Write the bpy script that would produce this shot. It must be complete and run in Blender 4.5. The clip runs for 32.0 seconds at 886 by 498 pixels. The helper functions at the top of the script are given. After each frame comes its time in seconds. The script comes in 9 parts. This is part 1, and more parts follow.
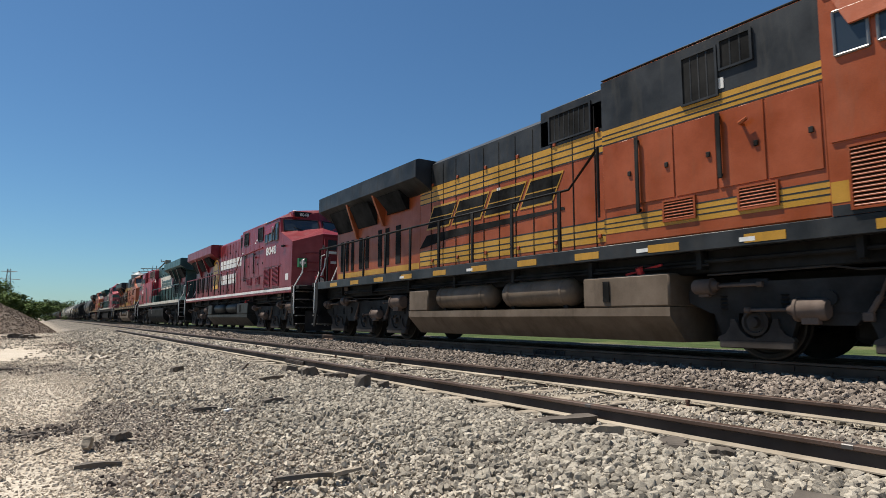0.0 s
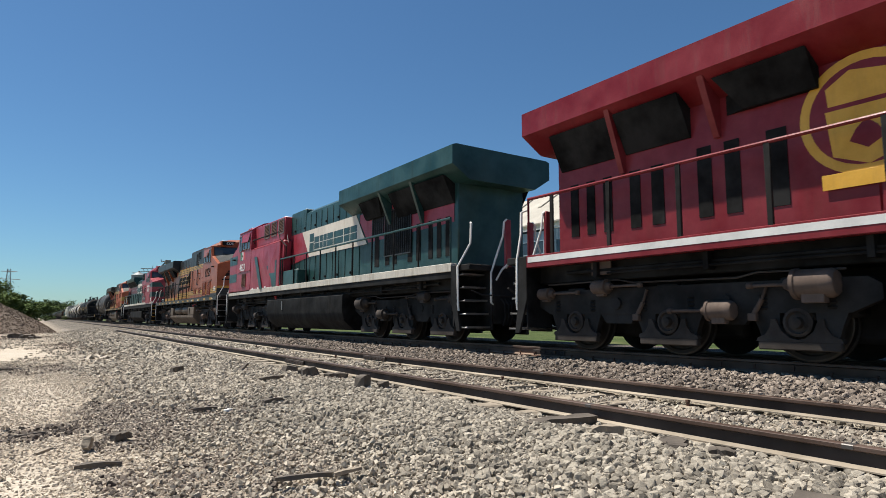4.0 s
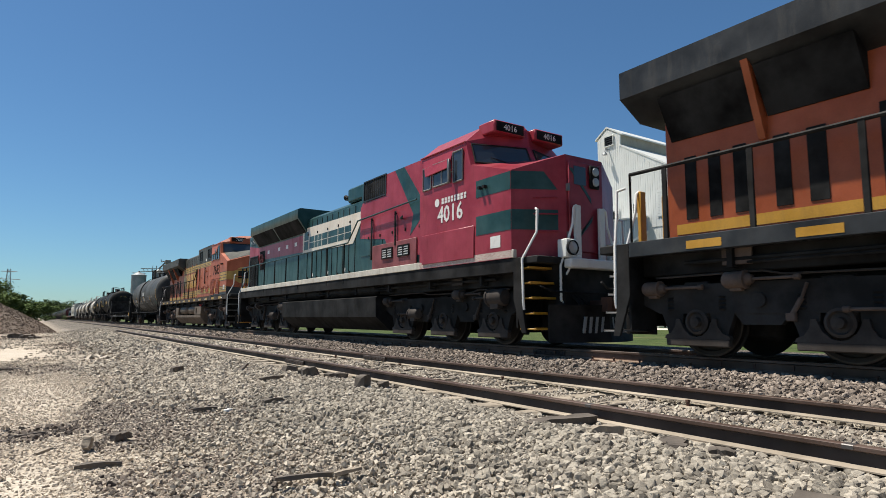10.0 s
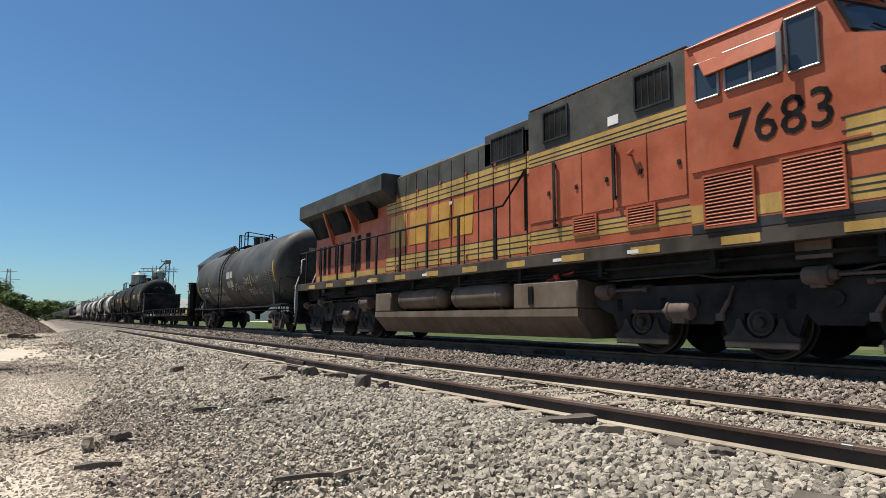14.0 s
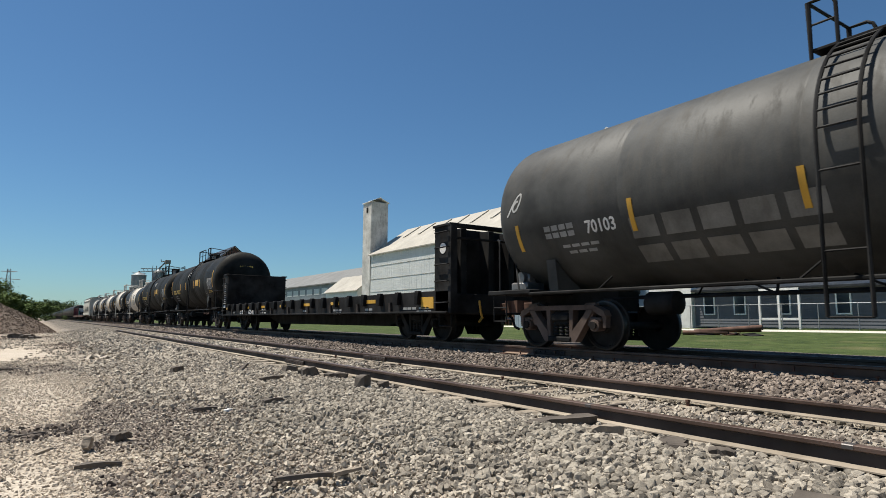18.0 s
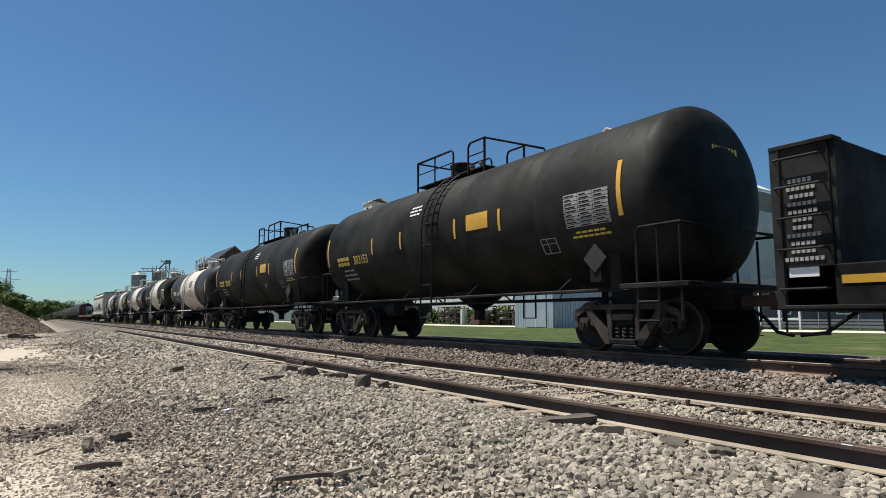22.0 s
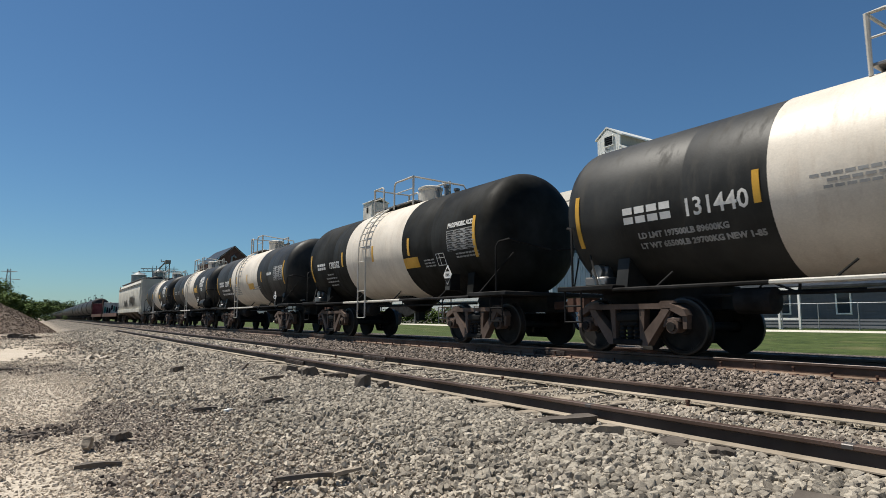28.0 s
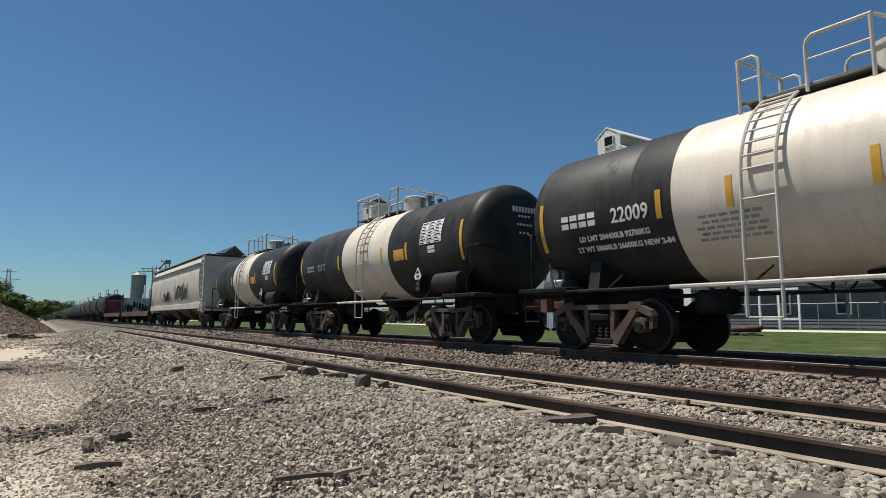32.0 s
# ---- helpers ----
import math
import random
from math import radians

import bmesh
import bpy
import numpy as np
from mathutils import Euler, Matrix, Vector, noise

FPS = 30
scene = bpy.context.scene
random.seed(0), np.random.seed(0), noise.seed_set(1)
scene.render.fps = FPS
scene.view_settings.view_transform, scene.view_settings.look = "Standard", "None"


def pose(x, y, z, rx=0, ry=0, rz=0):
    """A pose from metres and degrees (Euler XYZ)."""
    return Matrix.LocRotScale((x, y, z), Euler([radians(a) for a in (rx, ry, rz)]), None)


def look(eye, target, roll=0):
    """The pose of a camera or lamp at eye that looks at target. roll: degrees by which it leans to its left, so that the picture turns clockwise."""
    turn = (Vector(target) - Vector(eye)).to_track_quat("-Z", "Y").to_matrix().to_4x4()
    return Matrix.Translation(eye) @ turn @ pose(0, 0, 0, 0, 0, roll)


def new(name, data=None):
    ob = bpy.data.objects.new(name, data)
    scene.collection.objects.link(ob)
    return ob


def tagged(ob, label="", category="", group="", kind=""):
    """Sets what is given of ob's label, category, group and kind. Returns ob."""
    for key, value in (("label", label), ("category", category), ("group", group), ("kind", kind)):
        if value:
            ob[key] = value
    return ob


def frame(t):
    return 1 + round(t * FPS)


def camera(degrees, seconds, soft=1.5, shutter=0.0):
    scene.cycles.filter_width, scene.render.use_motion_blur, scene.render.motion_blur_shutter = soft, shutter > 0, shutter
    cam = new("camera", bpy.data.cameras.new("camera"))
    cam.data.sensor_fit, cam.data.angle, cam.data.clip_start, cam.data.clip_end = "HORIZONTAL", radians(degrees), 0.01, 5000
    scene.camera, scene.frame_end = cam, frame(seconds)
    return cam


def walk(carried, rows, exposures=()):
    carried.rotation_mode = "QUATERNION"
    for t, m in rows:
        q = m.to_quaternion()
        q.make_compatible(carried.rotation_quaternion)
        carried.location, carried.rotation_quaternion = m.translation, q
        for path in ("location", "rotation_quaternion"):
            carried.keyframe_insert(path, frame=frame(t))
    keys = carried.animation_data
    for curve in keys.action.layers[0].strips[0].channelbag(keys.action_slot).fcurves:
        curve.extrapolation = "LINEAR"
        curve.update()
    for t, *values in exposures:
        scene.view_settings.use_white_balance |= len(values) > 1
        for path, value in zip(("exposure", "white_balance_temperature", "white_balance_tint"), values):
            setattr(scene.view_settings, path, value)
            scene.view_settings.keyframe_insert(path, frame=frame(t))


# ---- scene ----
EYE_Z = 0.558
YAW, TILT, ROLL = radians(33.83), radians(6.70), 0.226

cam = camera(73.0, 32.0, soft=0.4, shutter=0.06)
EYE = Vector((0.0, 0.0, EYE_Z))
AHEAD = Vector((math.sin(YAW) * math.cos(TILT), math.cos(YAW) * math.cos(TILT), math.sin(TILT)))
STAND = look(EYE, EYE + AHEAD * 10, ROLL)
walk(cam, [(0.0, STAND), (32.0, STAND)], exposures=[(0.0, 0.55), (1.0, 0.65), (14.0, 0.64), (17.0, 0.6), (18.0, 0.5), (19.0, 0.35), (20.0, 0.22), (21.0, 0.26), (22.0, 0.53), (23.0, 0.65), (25.0, 0.62), (28.0, 0.36), (29.0, 0.49), (30.0, 0.35), (31.0, 0.44), (32.0, 0.28)])

# ---- light ----
SUN = Vector((-0.265, 0.36, 1.0)).normalized()
world = bpy.data.worlds.new("sky")
scene.world = world
world.use_nodes = True
_wn = world.node_tree.nodes
_bg = _wn["Background"]
_sky = _wn.new("ShaderNodeTexSky")
_sky.sky_type = "NISHITA"
_sky.sun_disc = False
_sky.sun_elevation = math.asin(SUN.z)
_sky.sun_rotation = math.atan2(SUN.x, SUN.y)
_sky.air_density, _sky.dust_density, _sky.ozone_density = 1.0, 0.25, 2.6
_tint = _wn.new("ShaderNodeMix")
_tint.data_type, _tint.blend_type = "RGBA", "MULTIPLY"
_tint.inputs[0].default_value = 1.0
_tint.inputs[7].default_value = (0.69, 1.0, 1.18, 1.0)
world.node_tree.links.new(_sky.outputs[0], _tint.inputs[6])
world.node_tree.links.new(_tint.outputs[2], _bg.inputs[0])
_bg.inputs[1].default_value = 0.0525
_sun = new("sun", bpy.data.lights.new("sun", "SUN"))
_sun.data.energy, _sun.data.angle, _sun.data.color = 5.0, radians(0.53), (1.0, 0.945, 0.85)
_sun.matrix_world = look(SUN * 50, (0, 0, 0))

TRACK_X = 9.405
SIDING_X = 4.676
SIDING_Z = -0.125

# Patches on the yard: x, y, half width, half length, kind
PATCHES = [(1.1, 6.75, 0.85, 1.5, "oily"), (1.85, 6.6, 0.35, 0.7, "bark"), (0.95, 4.05, 0.75, 0.6, "brown"), (-0.8, 38.0, 1.3, 4.5, "brown"), (1.1, 26.0, 0.9, 3.2, "brown"), (0.1, 14.2, 1.1, 1.3, "brown"), (0.0, 6.35, 0.3, 0.4, "bark"),
           (-0.6, 20.5, 0.9, 3.4, "cream"), (1.4, 16.5, 0.6, 2.6, "cream"), (-0.3, 9.6, 0.8, 2.2, "cream"), (1.92, 5.75, 0.22, 0.5, "sand"), (-0.1, 4.5, 0.5, 0.7, "cream")]


def run(t):
    """How far the train has rolled after t seconds."""
    return 8.41371 * t - 0.0498896 * t ** 2 + 0.00083908 * t ** 3 - 0.0000115897 * t ** 4


# ---- materials ----
def mix(nt, fac, a, b, kind="MIX"):
    n = nt.nodes.new("ShaderNodeMix")
    n.data_type, n.blend_type = "RGBA", kind
    for sock, v in ((n.inputs[0], fac), (n.inputs[6], a), (n.inputs[7], b)):
        if hasattr(v, "is_output"):
            nt.links.new(v, sock)
        else:
            sock.default_value = v if isinstance(v, float) else (*v, 1.0)
    return n.outputs[2]


def noise_of(nt, vec, scale, detail=4.0, rough=0.6, lo=0.35, hi=0.65, stretch=None):
    if stretch:
        mp = nt.nodes.new("ShaderNodeMapping")
        mp.inputs["Scale"].default_value = stretch
        nt.links.new(vec, mp.inputs[0])
        vec = mp.outputs[0]
    n = nt.nodes.new("ShaderNodeTexNoise")
    n.inputs["Scale"].default_value, n.inputs["Detail"].default_value, n.inputs["Roughness"].default_value = scale, detail, rough
    nt.links.new(vec, n.inputs["Vector"])
    r = nt.nodes.new("ShaderNodeMapRange")
    r.inputs[1].default_value, r.inputs[2].default_value = lo, hi
    nt.links.new(n.outputs[0], r.inputs[0])
    return r.outputs[0]


def bump(nt, height, strength, dist, shader):
    b = nt.nodes.new("ShaderNodeBump")
    b.inputs["Strength"].default_value, b.inputs["Distance"].default_value = strength, dist
    nt.links.new(height, b.inputs["Height"])
    nt.links.new(b.outputs[0], shader.inputs["Normal"])


def base_mat(name):
    m = bpy.data.materials.new(name)
    m.use_nodes = True
    nt = m.node_tree
    return m, nt, nt.nodes["Principled BSDF"], nt.nodes.new("ShaderNodeTexCoord").outputs["Object"]


def paint(name, c, rough=0.45, metal=0.0, var=0.25, dirt=0.25, dirt_c=(0.09, 0.075, 0.055), scale=1.4, streak=True, relief=0.15, spec=0.35):
    """Weathered paint or metal: faded patches, grime streaks, fine relief."""
    m, nt, sh, vec = base_mat(name)
    fade = tuple(min(1.0, v * (1 + var) + 0.02) for v in c)
    dark = tuple(v * (1 - var) for v in c)
    a = mix(nt, noise_of(nt, vec, scale), dark, fade)
    fine = noise_of(nt, vec, 38.0, 3.0, 0.7, 0.3, 0.75)
    big = noise_of(nt, vec, 2.2, 6.0, 0.72, 0.5, 0.78, (1.0, 2.2, 0.35) if streak else None)
    mul = nt.nodes.new("ShaderNodeMath")
    mul.operation = "MULTIPLY"
    nt.links.new(big, mul.inputs[0])
    mul.inputs[1].default_value = dirt
    b = mix(nt, mul.outputs[0], a, dirt_c)
    d = mix(nt, fine, tuple(1 - 0.35 * dirt for _ in range(3)), (1.0, 1.0, 1.0))
    nt.links.new(mix(nt, 1.0, b, d, "MULTIPLY"), sh.inputs["Base Color"])
    rr = nt.nodes.new("ShaderNodeMapRange")
    rr.inputs[3].default_value, rr.inputs[4].default_value = max(0.05, rough - 0.1), min(1.0, rough + 0.2)
    nt.links.new(big, rr.inputs[0])
    nt.links.new(rr.outputs[0], sh.inputs["Roughness"])
    sh.inputs["Metallic"].default_value = metal
    sh.inputs["Specular IOR Level"].default_value = spec
    if relief:
        bump(nt, fine, relief, 0.004, sh)
    return m


def stone_mat(name, c1, c2, rough=0.9):
    """Stones that differ piece by piece."""
    m, nt, sh, vec = base_mat(name)
    geo = nt.nodes.new("ShaderNodeNewGeometry")
    a = mix(nt, geo.outputs["Random Per Island"], c1, c2)
    f = noise_of(nt, vec, 45.0, 5.0, 0.7, 0.25, 0.75)
    b = mix(nt, f, (0.72, 0.7, 0.68), (1.05, 1.04, 1.02))
    nt.links.new(mix(nt, 1.0, a, b, "MULTIPLY"), sh.inputs["Base Color"])
    sh.inputs["Roughness"].default_value = rough
    sh.inputs["Specular IOR Level"].default_value = 0.2
    bump(nt, f, 0.5, 0.01, sh)
    return m


def ground_mat():
    """Pale limestone gravel and sandy dirt; grey ballast by the tracks; grass beyond them."""
    m, nt, sh, vec = base_mat("gravel_and_dirt")
    sep = nt.nodes.new("ShaderNodeSeparateXYZ")
    nt.links.new(vec, sep.inputs[0])

    def ramp(src, lo, hi):
        r = nt.nodes.new("ShaderNodeMapRange")
        r.inputs[1].default_value, r.inputs[2].default_value = lo, hi
        nt.links.new(src, r.inputs[0])
        return r.outputs[0]

    wob = nt.nodes.new("ShaderNodeTexNoise")
    wob.inputs["Scale"].default_value, wob.inputs["Detail"].default_value = 0.8, 5.0
    nt.links.new(vec, wob.inputs["Vector"])
    off = nt.nodes.new("ShaderNodeMath")
    off.operation = "MULTIPLY_ADD"
    off.inputs[1].default_value, off.inputs[2].default_value = 2.4, -1.2
    nt.links.new(wob.outputs[0], off.inputs[0])
    fray = nt.nodes.new("ShaderNodeTexNoise")
    fray.inputs["Scale"].default_value, fray.inputs["Detail"].default_value, fray.inputs["Roughness"].default_value = 2.6, 8.0, 0.7
    nt.links.new(vec, fray.inputs["Vector"])
    xx = nt.nodes.new("ShaderNodeMath")
    nt.links.new(sep.outputs[0], xx.inputs[0])
    nt.links.new(off.outputs[0], xx.inputs[1])
    x = xx.outputs[0]
    dirt = mix(nt, noise_of(nt, vec, 0.9, 7.0, 0.65, 0.34, 0.6), (0.4, 0.342, 0.272), (0.57, 0.492, 0.395))
    dirt = mix(nt, noise_of(nt, vec, 60.0, 4.0, 0.8, 0.35, 0.7), mix(nt, 1.0, dirt, (0.58, 0.55, 0.52), "MULTIPLY"), dirt)
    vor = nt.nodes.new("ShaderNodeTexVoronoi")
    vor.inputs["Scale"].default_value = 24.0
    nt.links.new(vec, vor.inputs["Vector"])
    # Chip bed toned down, its gaps near black: shade between stones put into the colour.
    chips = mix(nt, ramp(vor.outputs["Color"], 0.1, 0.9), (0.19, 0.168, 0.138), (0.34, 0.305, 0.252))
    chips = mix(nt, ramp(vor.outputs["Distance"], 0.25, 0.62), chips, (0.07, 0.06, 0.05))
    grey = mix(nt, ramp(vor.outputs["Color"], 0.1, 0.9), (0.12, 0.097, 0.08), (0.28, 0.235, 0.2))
    # Ballast gaps carry the same painted shade.
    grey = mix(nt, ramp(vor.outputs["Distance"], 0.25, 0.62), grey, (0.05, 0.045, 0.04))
    grass = mix(nt, noise_of(nt, vec, 1.3, 8.0, 0.7), (0.03, 0.047, 0.014), (0.075, 0.1, 0.031))
    grass = mix(nt, noise_of(nt, vec, 0.35, 5.0, 0.6, 0.55, 0.8), grass, (0.14, 0.13, 0.06))
    tones = {"oily": (0.15, 0.127, 0.113), "bark": (0.085, 0.068, 0.056), "brown": (0.23, 0.18, 0.138), "cream": (0.5, 0.438, 0.36), "sand": (0.42, 0.335, 0.235)}
    blots = []
    for px, py, rx, ry, kind in PATCHES:
        spot = nt.nodes.new("ShaderNodeVectorMath")
        spot.operation = "DISTANCE"
        flat = nt.nodes.new("ShaderNodeMapping")
        flat.inputs["Scale"].default_value = (1 / rx, 1 / ry, 0.0)
        nt.links.new(vec, flat.inputs[0])
        spot.inputs[1].default_value = (px / rx, py / ry, 0.0)
        nt.links.new(flat.outputs[0], spot.inputs[0])
        frayed = nt.nodes.new("ShaderNodeMath")
        frayed.operation = "MULTIPLY_ADD"
        frayed.inputs[1].default_value = 2.2
        nt.links.new(fray.outputs[0], frayed.inputs[0])
        nt.links.new(spot.outputs["Value"], frayed.inputs[2])
        strong = nt.nodes.new("ShaderNodeMath")
        strong.operation = "MULTIPLY"
        nt.links.new(ramp(frayed.outputs[0], 2.3, 1.5), strong.inputs[0])
        strong.inputs[1].default_value = 0.7
        blots.append((strong.outputs[0], tones[kind]))
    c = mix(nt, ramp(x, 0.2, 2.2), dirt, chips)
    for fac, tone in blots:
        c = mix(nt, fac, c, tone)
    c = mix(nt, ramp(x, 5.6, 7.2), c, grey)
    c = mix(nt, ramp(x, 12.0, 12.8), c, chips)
    c = mix(nt, ramp(x, 14.6, 16.4), c, grass)
    path = mix(nt, noise_of(nt, vec, 3.0, 5.0), (0.5, 0.47, 0.4), (0.62, 0.58, 0.5))
    band = nt.nodes.new("ShaderNodeMath")
    band.operation = "MULTIPLY"
    nt.links.new(ramp(sep.outputs[0], 38.0, 38.6), band.inputs[0])
    nt.links.new(ramp(sep.outputs[0], 42.5, 41.9), band.inputs[1])
    c = mix(nt, band.outputs[0], c, path)
    nt.links.new(c, sh.inputs["Base Color"])
    sh.inputs["Roughness"].default_value = 0.95
    sh.inputs["Specular IOR Level"].default_value = 0.15
    inv = nt.nodes.new("ShaderNodeMath")
    inv.operation = "SUBTRACT"
    inv.inputs[0].default_value = 1.0
    nt.links.new(vor.outputs["Distance"], inv.inputs[1])
    bump(nt, inv.outputs[0], 0.8, 0.03, sh)
    return m


def leaf_mat(name, c1, c2):
    m, nt, sh, vec = base_mat(name)
    geo = nt.nodes.new("ShaderNodeNewGeometry")
    nt.links.new(mix(nt, geo.outputs["Random Per Island"], c1, c2), sh.inputs["Base Color"])
    sh.inputs["Roughness"].default_value = 0.85
    sh.inputs["Specular IOR Level"].default_value = 0.1
    return m


def brick_mat():
    m, nt, sh, vec = base_mat("old_brick")
    a = mix(nt, noise_of(nt, vec, 0.8, 6.0, 0.7), (0.085, 0.042, 0.032), (0.16, 0.08, 0.058))
    b = mix(nt, noise_of(nt, vec, 9.0, 4.0, 0.7, 0.3, 0.7), (0.65, 0.6, 0.6), (1.1, 1.05, 1.0))
    nt.links.new(mix(nt, 1.0, a, b, "MULTIPLY"), sh.inputs["Base Color"])
    sh.inputs["Roughness"].default_value = 0.9
    return m


def glass_mat(name, c=(0.03, 0.04, 0.05)):
    m, nt, sh, vec = base_mat(name)
    sh.inputs["Base Color"].default_value = (*c, 1)
    sh.inputs["Roughness"].default_value = 0.06
    sh.inputs["Specular IOR Level"].default_value = 0.6
    return m


GROUND = ground_mat()
STONE = stone_mat("limestone", (0.205, 0.18, 0.147), (0.57, 0.508, 0.418))
COARSE = stone_mat("coarse_limestone", (0.15, 0.134, 0.112), (0.455, 0.41, 0.34))
FINES = stone_mat("fine_gravel", (0.29, 0.25, 0.2), (0.72, 0.63, 0.515))
BALLAST = stone_mat("ballast", (0.09, 0.072, 0.06), (0.38, 0.318, 0.267))
SHARDS = stone_mat("dark_debris", (0.05, 0.042, 0.038), (0.22, 0.18, 0.15))
RAIL_TOP = paint("rail_head", (0.085, 0.052, 0.038), 0.5, 0.15, 0.25, 0.3)
# Dark brown siding web; shade under the rail head is painted into its tone.
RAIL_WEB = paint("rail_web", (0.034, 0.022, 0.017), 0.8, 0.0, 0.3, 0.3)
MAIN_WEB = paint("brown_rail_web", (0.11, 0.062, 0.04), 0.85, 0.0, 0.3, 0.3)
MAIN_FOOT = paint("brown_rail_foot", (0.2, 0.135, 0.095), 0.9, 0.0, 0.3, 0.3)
# Sandy siding foot, its colour kept pale for the sun falling on it.
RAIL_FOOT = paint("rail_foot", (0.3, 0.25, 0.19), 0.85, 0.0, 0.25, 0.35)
TIE = paint("tie_wood", (0.11, 0.09, 0.072), 0.95, 0, 0.4, 0.4, relief=0.5)
RUST = paint("rust", (0.105, 0.05, 0.032), 0.9, 0.1, 0.4, 0.3, relief=0.4)
STEEL = paint("grey_steel", (0.2, 0.19, 0.18), 0.5, 0.6, 0.2, 0.3)
TREAD = paint("wheel_tread", (0.045, 0.04, 0.035), 0.5, 0.7, 0.2, 0.3)
WHEEL = paint("wheel_plate", (0.016, 0.014, 0.012), 0.8, 0.0, 0.35, 0.4, (0.05, 0.035, 0.027), spec=0.15)
TRUCK = paint("truck_grey", (0.045, 0.036, 0.03), 0.8, 0.0, 0.3, 0.5, (0.12, 0.09, 0.07), spec=0.15)
LOCO_TRUCK = paint("loco_truck_black", (0.016, 0.0145, 0.0135), 0.75, 0.0, 0.3, 0.5, (0.045, 0.037, 0.032), spec=0.15)
TRUCK_BROWN = paint("truck_brown", (0.115, 0.08, 0.062), 0.8, 0.0, 0.3, 0.4, (0.07, 0.05, 0.04), spec=0.2)
BLACK = paint("black_paint", (0.009, 0.0085, 0.008), 0.75, 0, 0.3, 0.4, (0.035, 0.028, 0.022), spec=0.1)
TANKBLACK = paint("tank_black", (0.0085, 0.0085, 0.0065), 0.68, 0, 0.25, 0.3, (0.026, 0.023, 0.017), 0.8, spec=0.09)
TANKDUST = paint("dusty_black", (0.018, 0.018, 0.016), 0.6, 0, 0.3, 0.45, (0.075, 0.068, 0.056), 0.7, spec=0.2)
TANKGREY = paint("tank_grey", (0.052, 0.052, 0.048), 0.65, 0, 0.3, 0.5, (0.11, 0.098, 0.082), 0.7, spec=0.18)
TANKWHITE = paint("tank_white", (0.66, 0.595, 0.5), 0.55, 0, 0.1, 0.45, (0.42, 0.31, 0.22), 1.0)
WHITE = paint("white_paint", (0.75, 0.74, 0.7), 0.5, 0, 0.1, 0.2)
MARK = paint("marking_white", (0.7, 0.69, 0.66), 0.6, 0, 0.1, 0.25, streak=False, relief=0)
MARKGREY = paint("marking_grey", (0.3, 0.3, 0.29), 0.7, 0, 0.2, 0.4, streak=False, relief=0)
YELLOW = paint("marking_yellow", (0.62, 0.34, 0.035), 0.5, 0, 0.12, 0.3)
TEXTYELLOW = paint("lettering_yellow", (0.62, 0.42, 0.07), 0.5, 0, 0.12, 0.3, relief=0)
ORANGE = paint("orange_paint", (0.29, 0.059, 0.0115), 0.42, 0, 0.14, 0.35, (0.16, 0.06, 0.028), spec=0.3)
ORANGE_OLD = paint("faded_orange", (0.37, 0.088, 0.034), 0.55, 0, 0.16, 0.45, (0.18, 0.08, 0.045), spec=0.25)
ROOFGREY = paint("dark_hood_paint", (0.018, 0.02, 0.022), 0.5, 0, 0.2, 0.25, (0.05, 0.045, 0.038), spec=0.22)
ROOF_OLD = paint("faded_olive_roof", (0.05, 0.05, 0.042), 0.65, 0, 0.25, 0.45, (0.09, 0.075, 0.055), spec=0.2)
SILL_OLD = paint("grimy_brown_sill", (0.05, 0.04, 0.032), 0.8, 0, 0.3, 0.5, (0.13, 0.095, 0.065), spec=0.15)
STRIPE = paint("stripe_yellow", (0.46, 0.235, 0.02), 0.45, 0, 0.12, 0.4, (0.16, 0.1, 0.04))
STRIPE_OLD = paint("grimy_stripe", (0.44, 0.27, 0.06), 0.6, 0, 0.2, 0.6, (0.1, 0.075, 0.05))
RED = paint("maroon_red", (0.185, 0.0102, 0.0157), 0.42, 0, 0.14, 0.3, (0.08, 0.02, 0.02), spec=0.3)
FXRED = paint("crimson_red", (0.28, 0.021, 0.037), 0.45, 0, 0.15, 0.32, (0.12, 0.032, 0.036), spec=0.3)
GREEN = paint("dark_green", (0.01, 0.048, 0.046), 0.42, 0, 0.2, 0.25, (0.04, 0.048, 0.04), spec=0.3)
TANTANK = paint("tan_tank", (0.145, 0.105, 0.072), 0.65, 0, 0.2, 0.5, (0.07, 0.055, 0.04), spec=0.25)
GOLD = paint("gold_paint", (0.65, 0.36, 0.04), 0.45, 0, 0.1, 0.2)
SEALRED = paint("flag_red", (0.5, 0.03, 0.03), 0.5, 0, 0.1, 0.1)
GRATE = paint("dark_grille", (0.006, 0.006, 0.006), 0.85, 0, 0.2, 0.2, (0.02, 0.017, 0.014), spec=0.06)
GLASS = glass_mat("dark_glass")
LENS = glass_mat("lamp_lens", (0.35, 0.36, 0.36))
SIGN_GREEN = paint("sign_green", (0.02, 0.16, 0.07), 0.5, 0, 0.1, 0.1)
HOPPERGREY = paint("hopper_grey", (0.56, 0.53, 0.45), 0.65, 0, 0.12, 0.45, (0.26, 0.22, 0.17), 0.6)
GRAFFITI_WHITE = paint("spray_white", (0.42, 0.42, 0.4), 0.7, 0, 0.3, 0.5, streak=False, relief=0)
GRAFFITI_TEAL = paint("spray_teal", (0.02, 0.16, 0.12), 0.7, 0, 0.2, 0.4, streak=False, relief=0)
GRAFFITI_GREY = paint("spray_grey", (0.16, 0.155, 0.14), 0.7, 0, 0.3, 0.5, relief=0)
METALWHITE = paint("white_sheet_metal", (0.66, 0.665, 0.63), 0.55, 0.0, 0.05, 0.35, (0.5, 0.47, 0.4), 0.3)
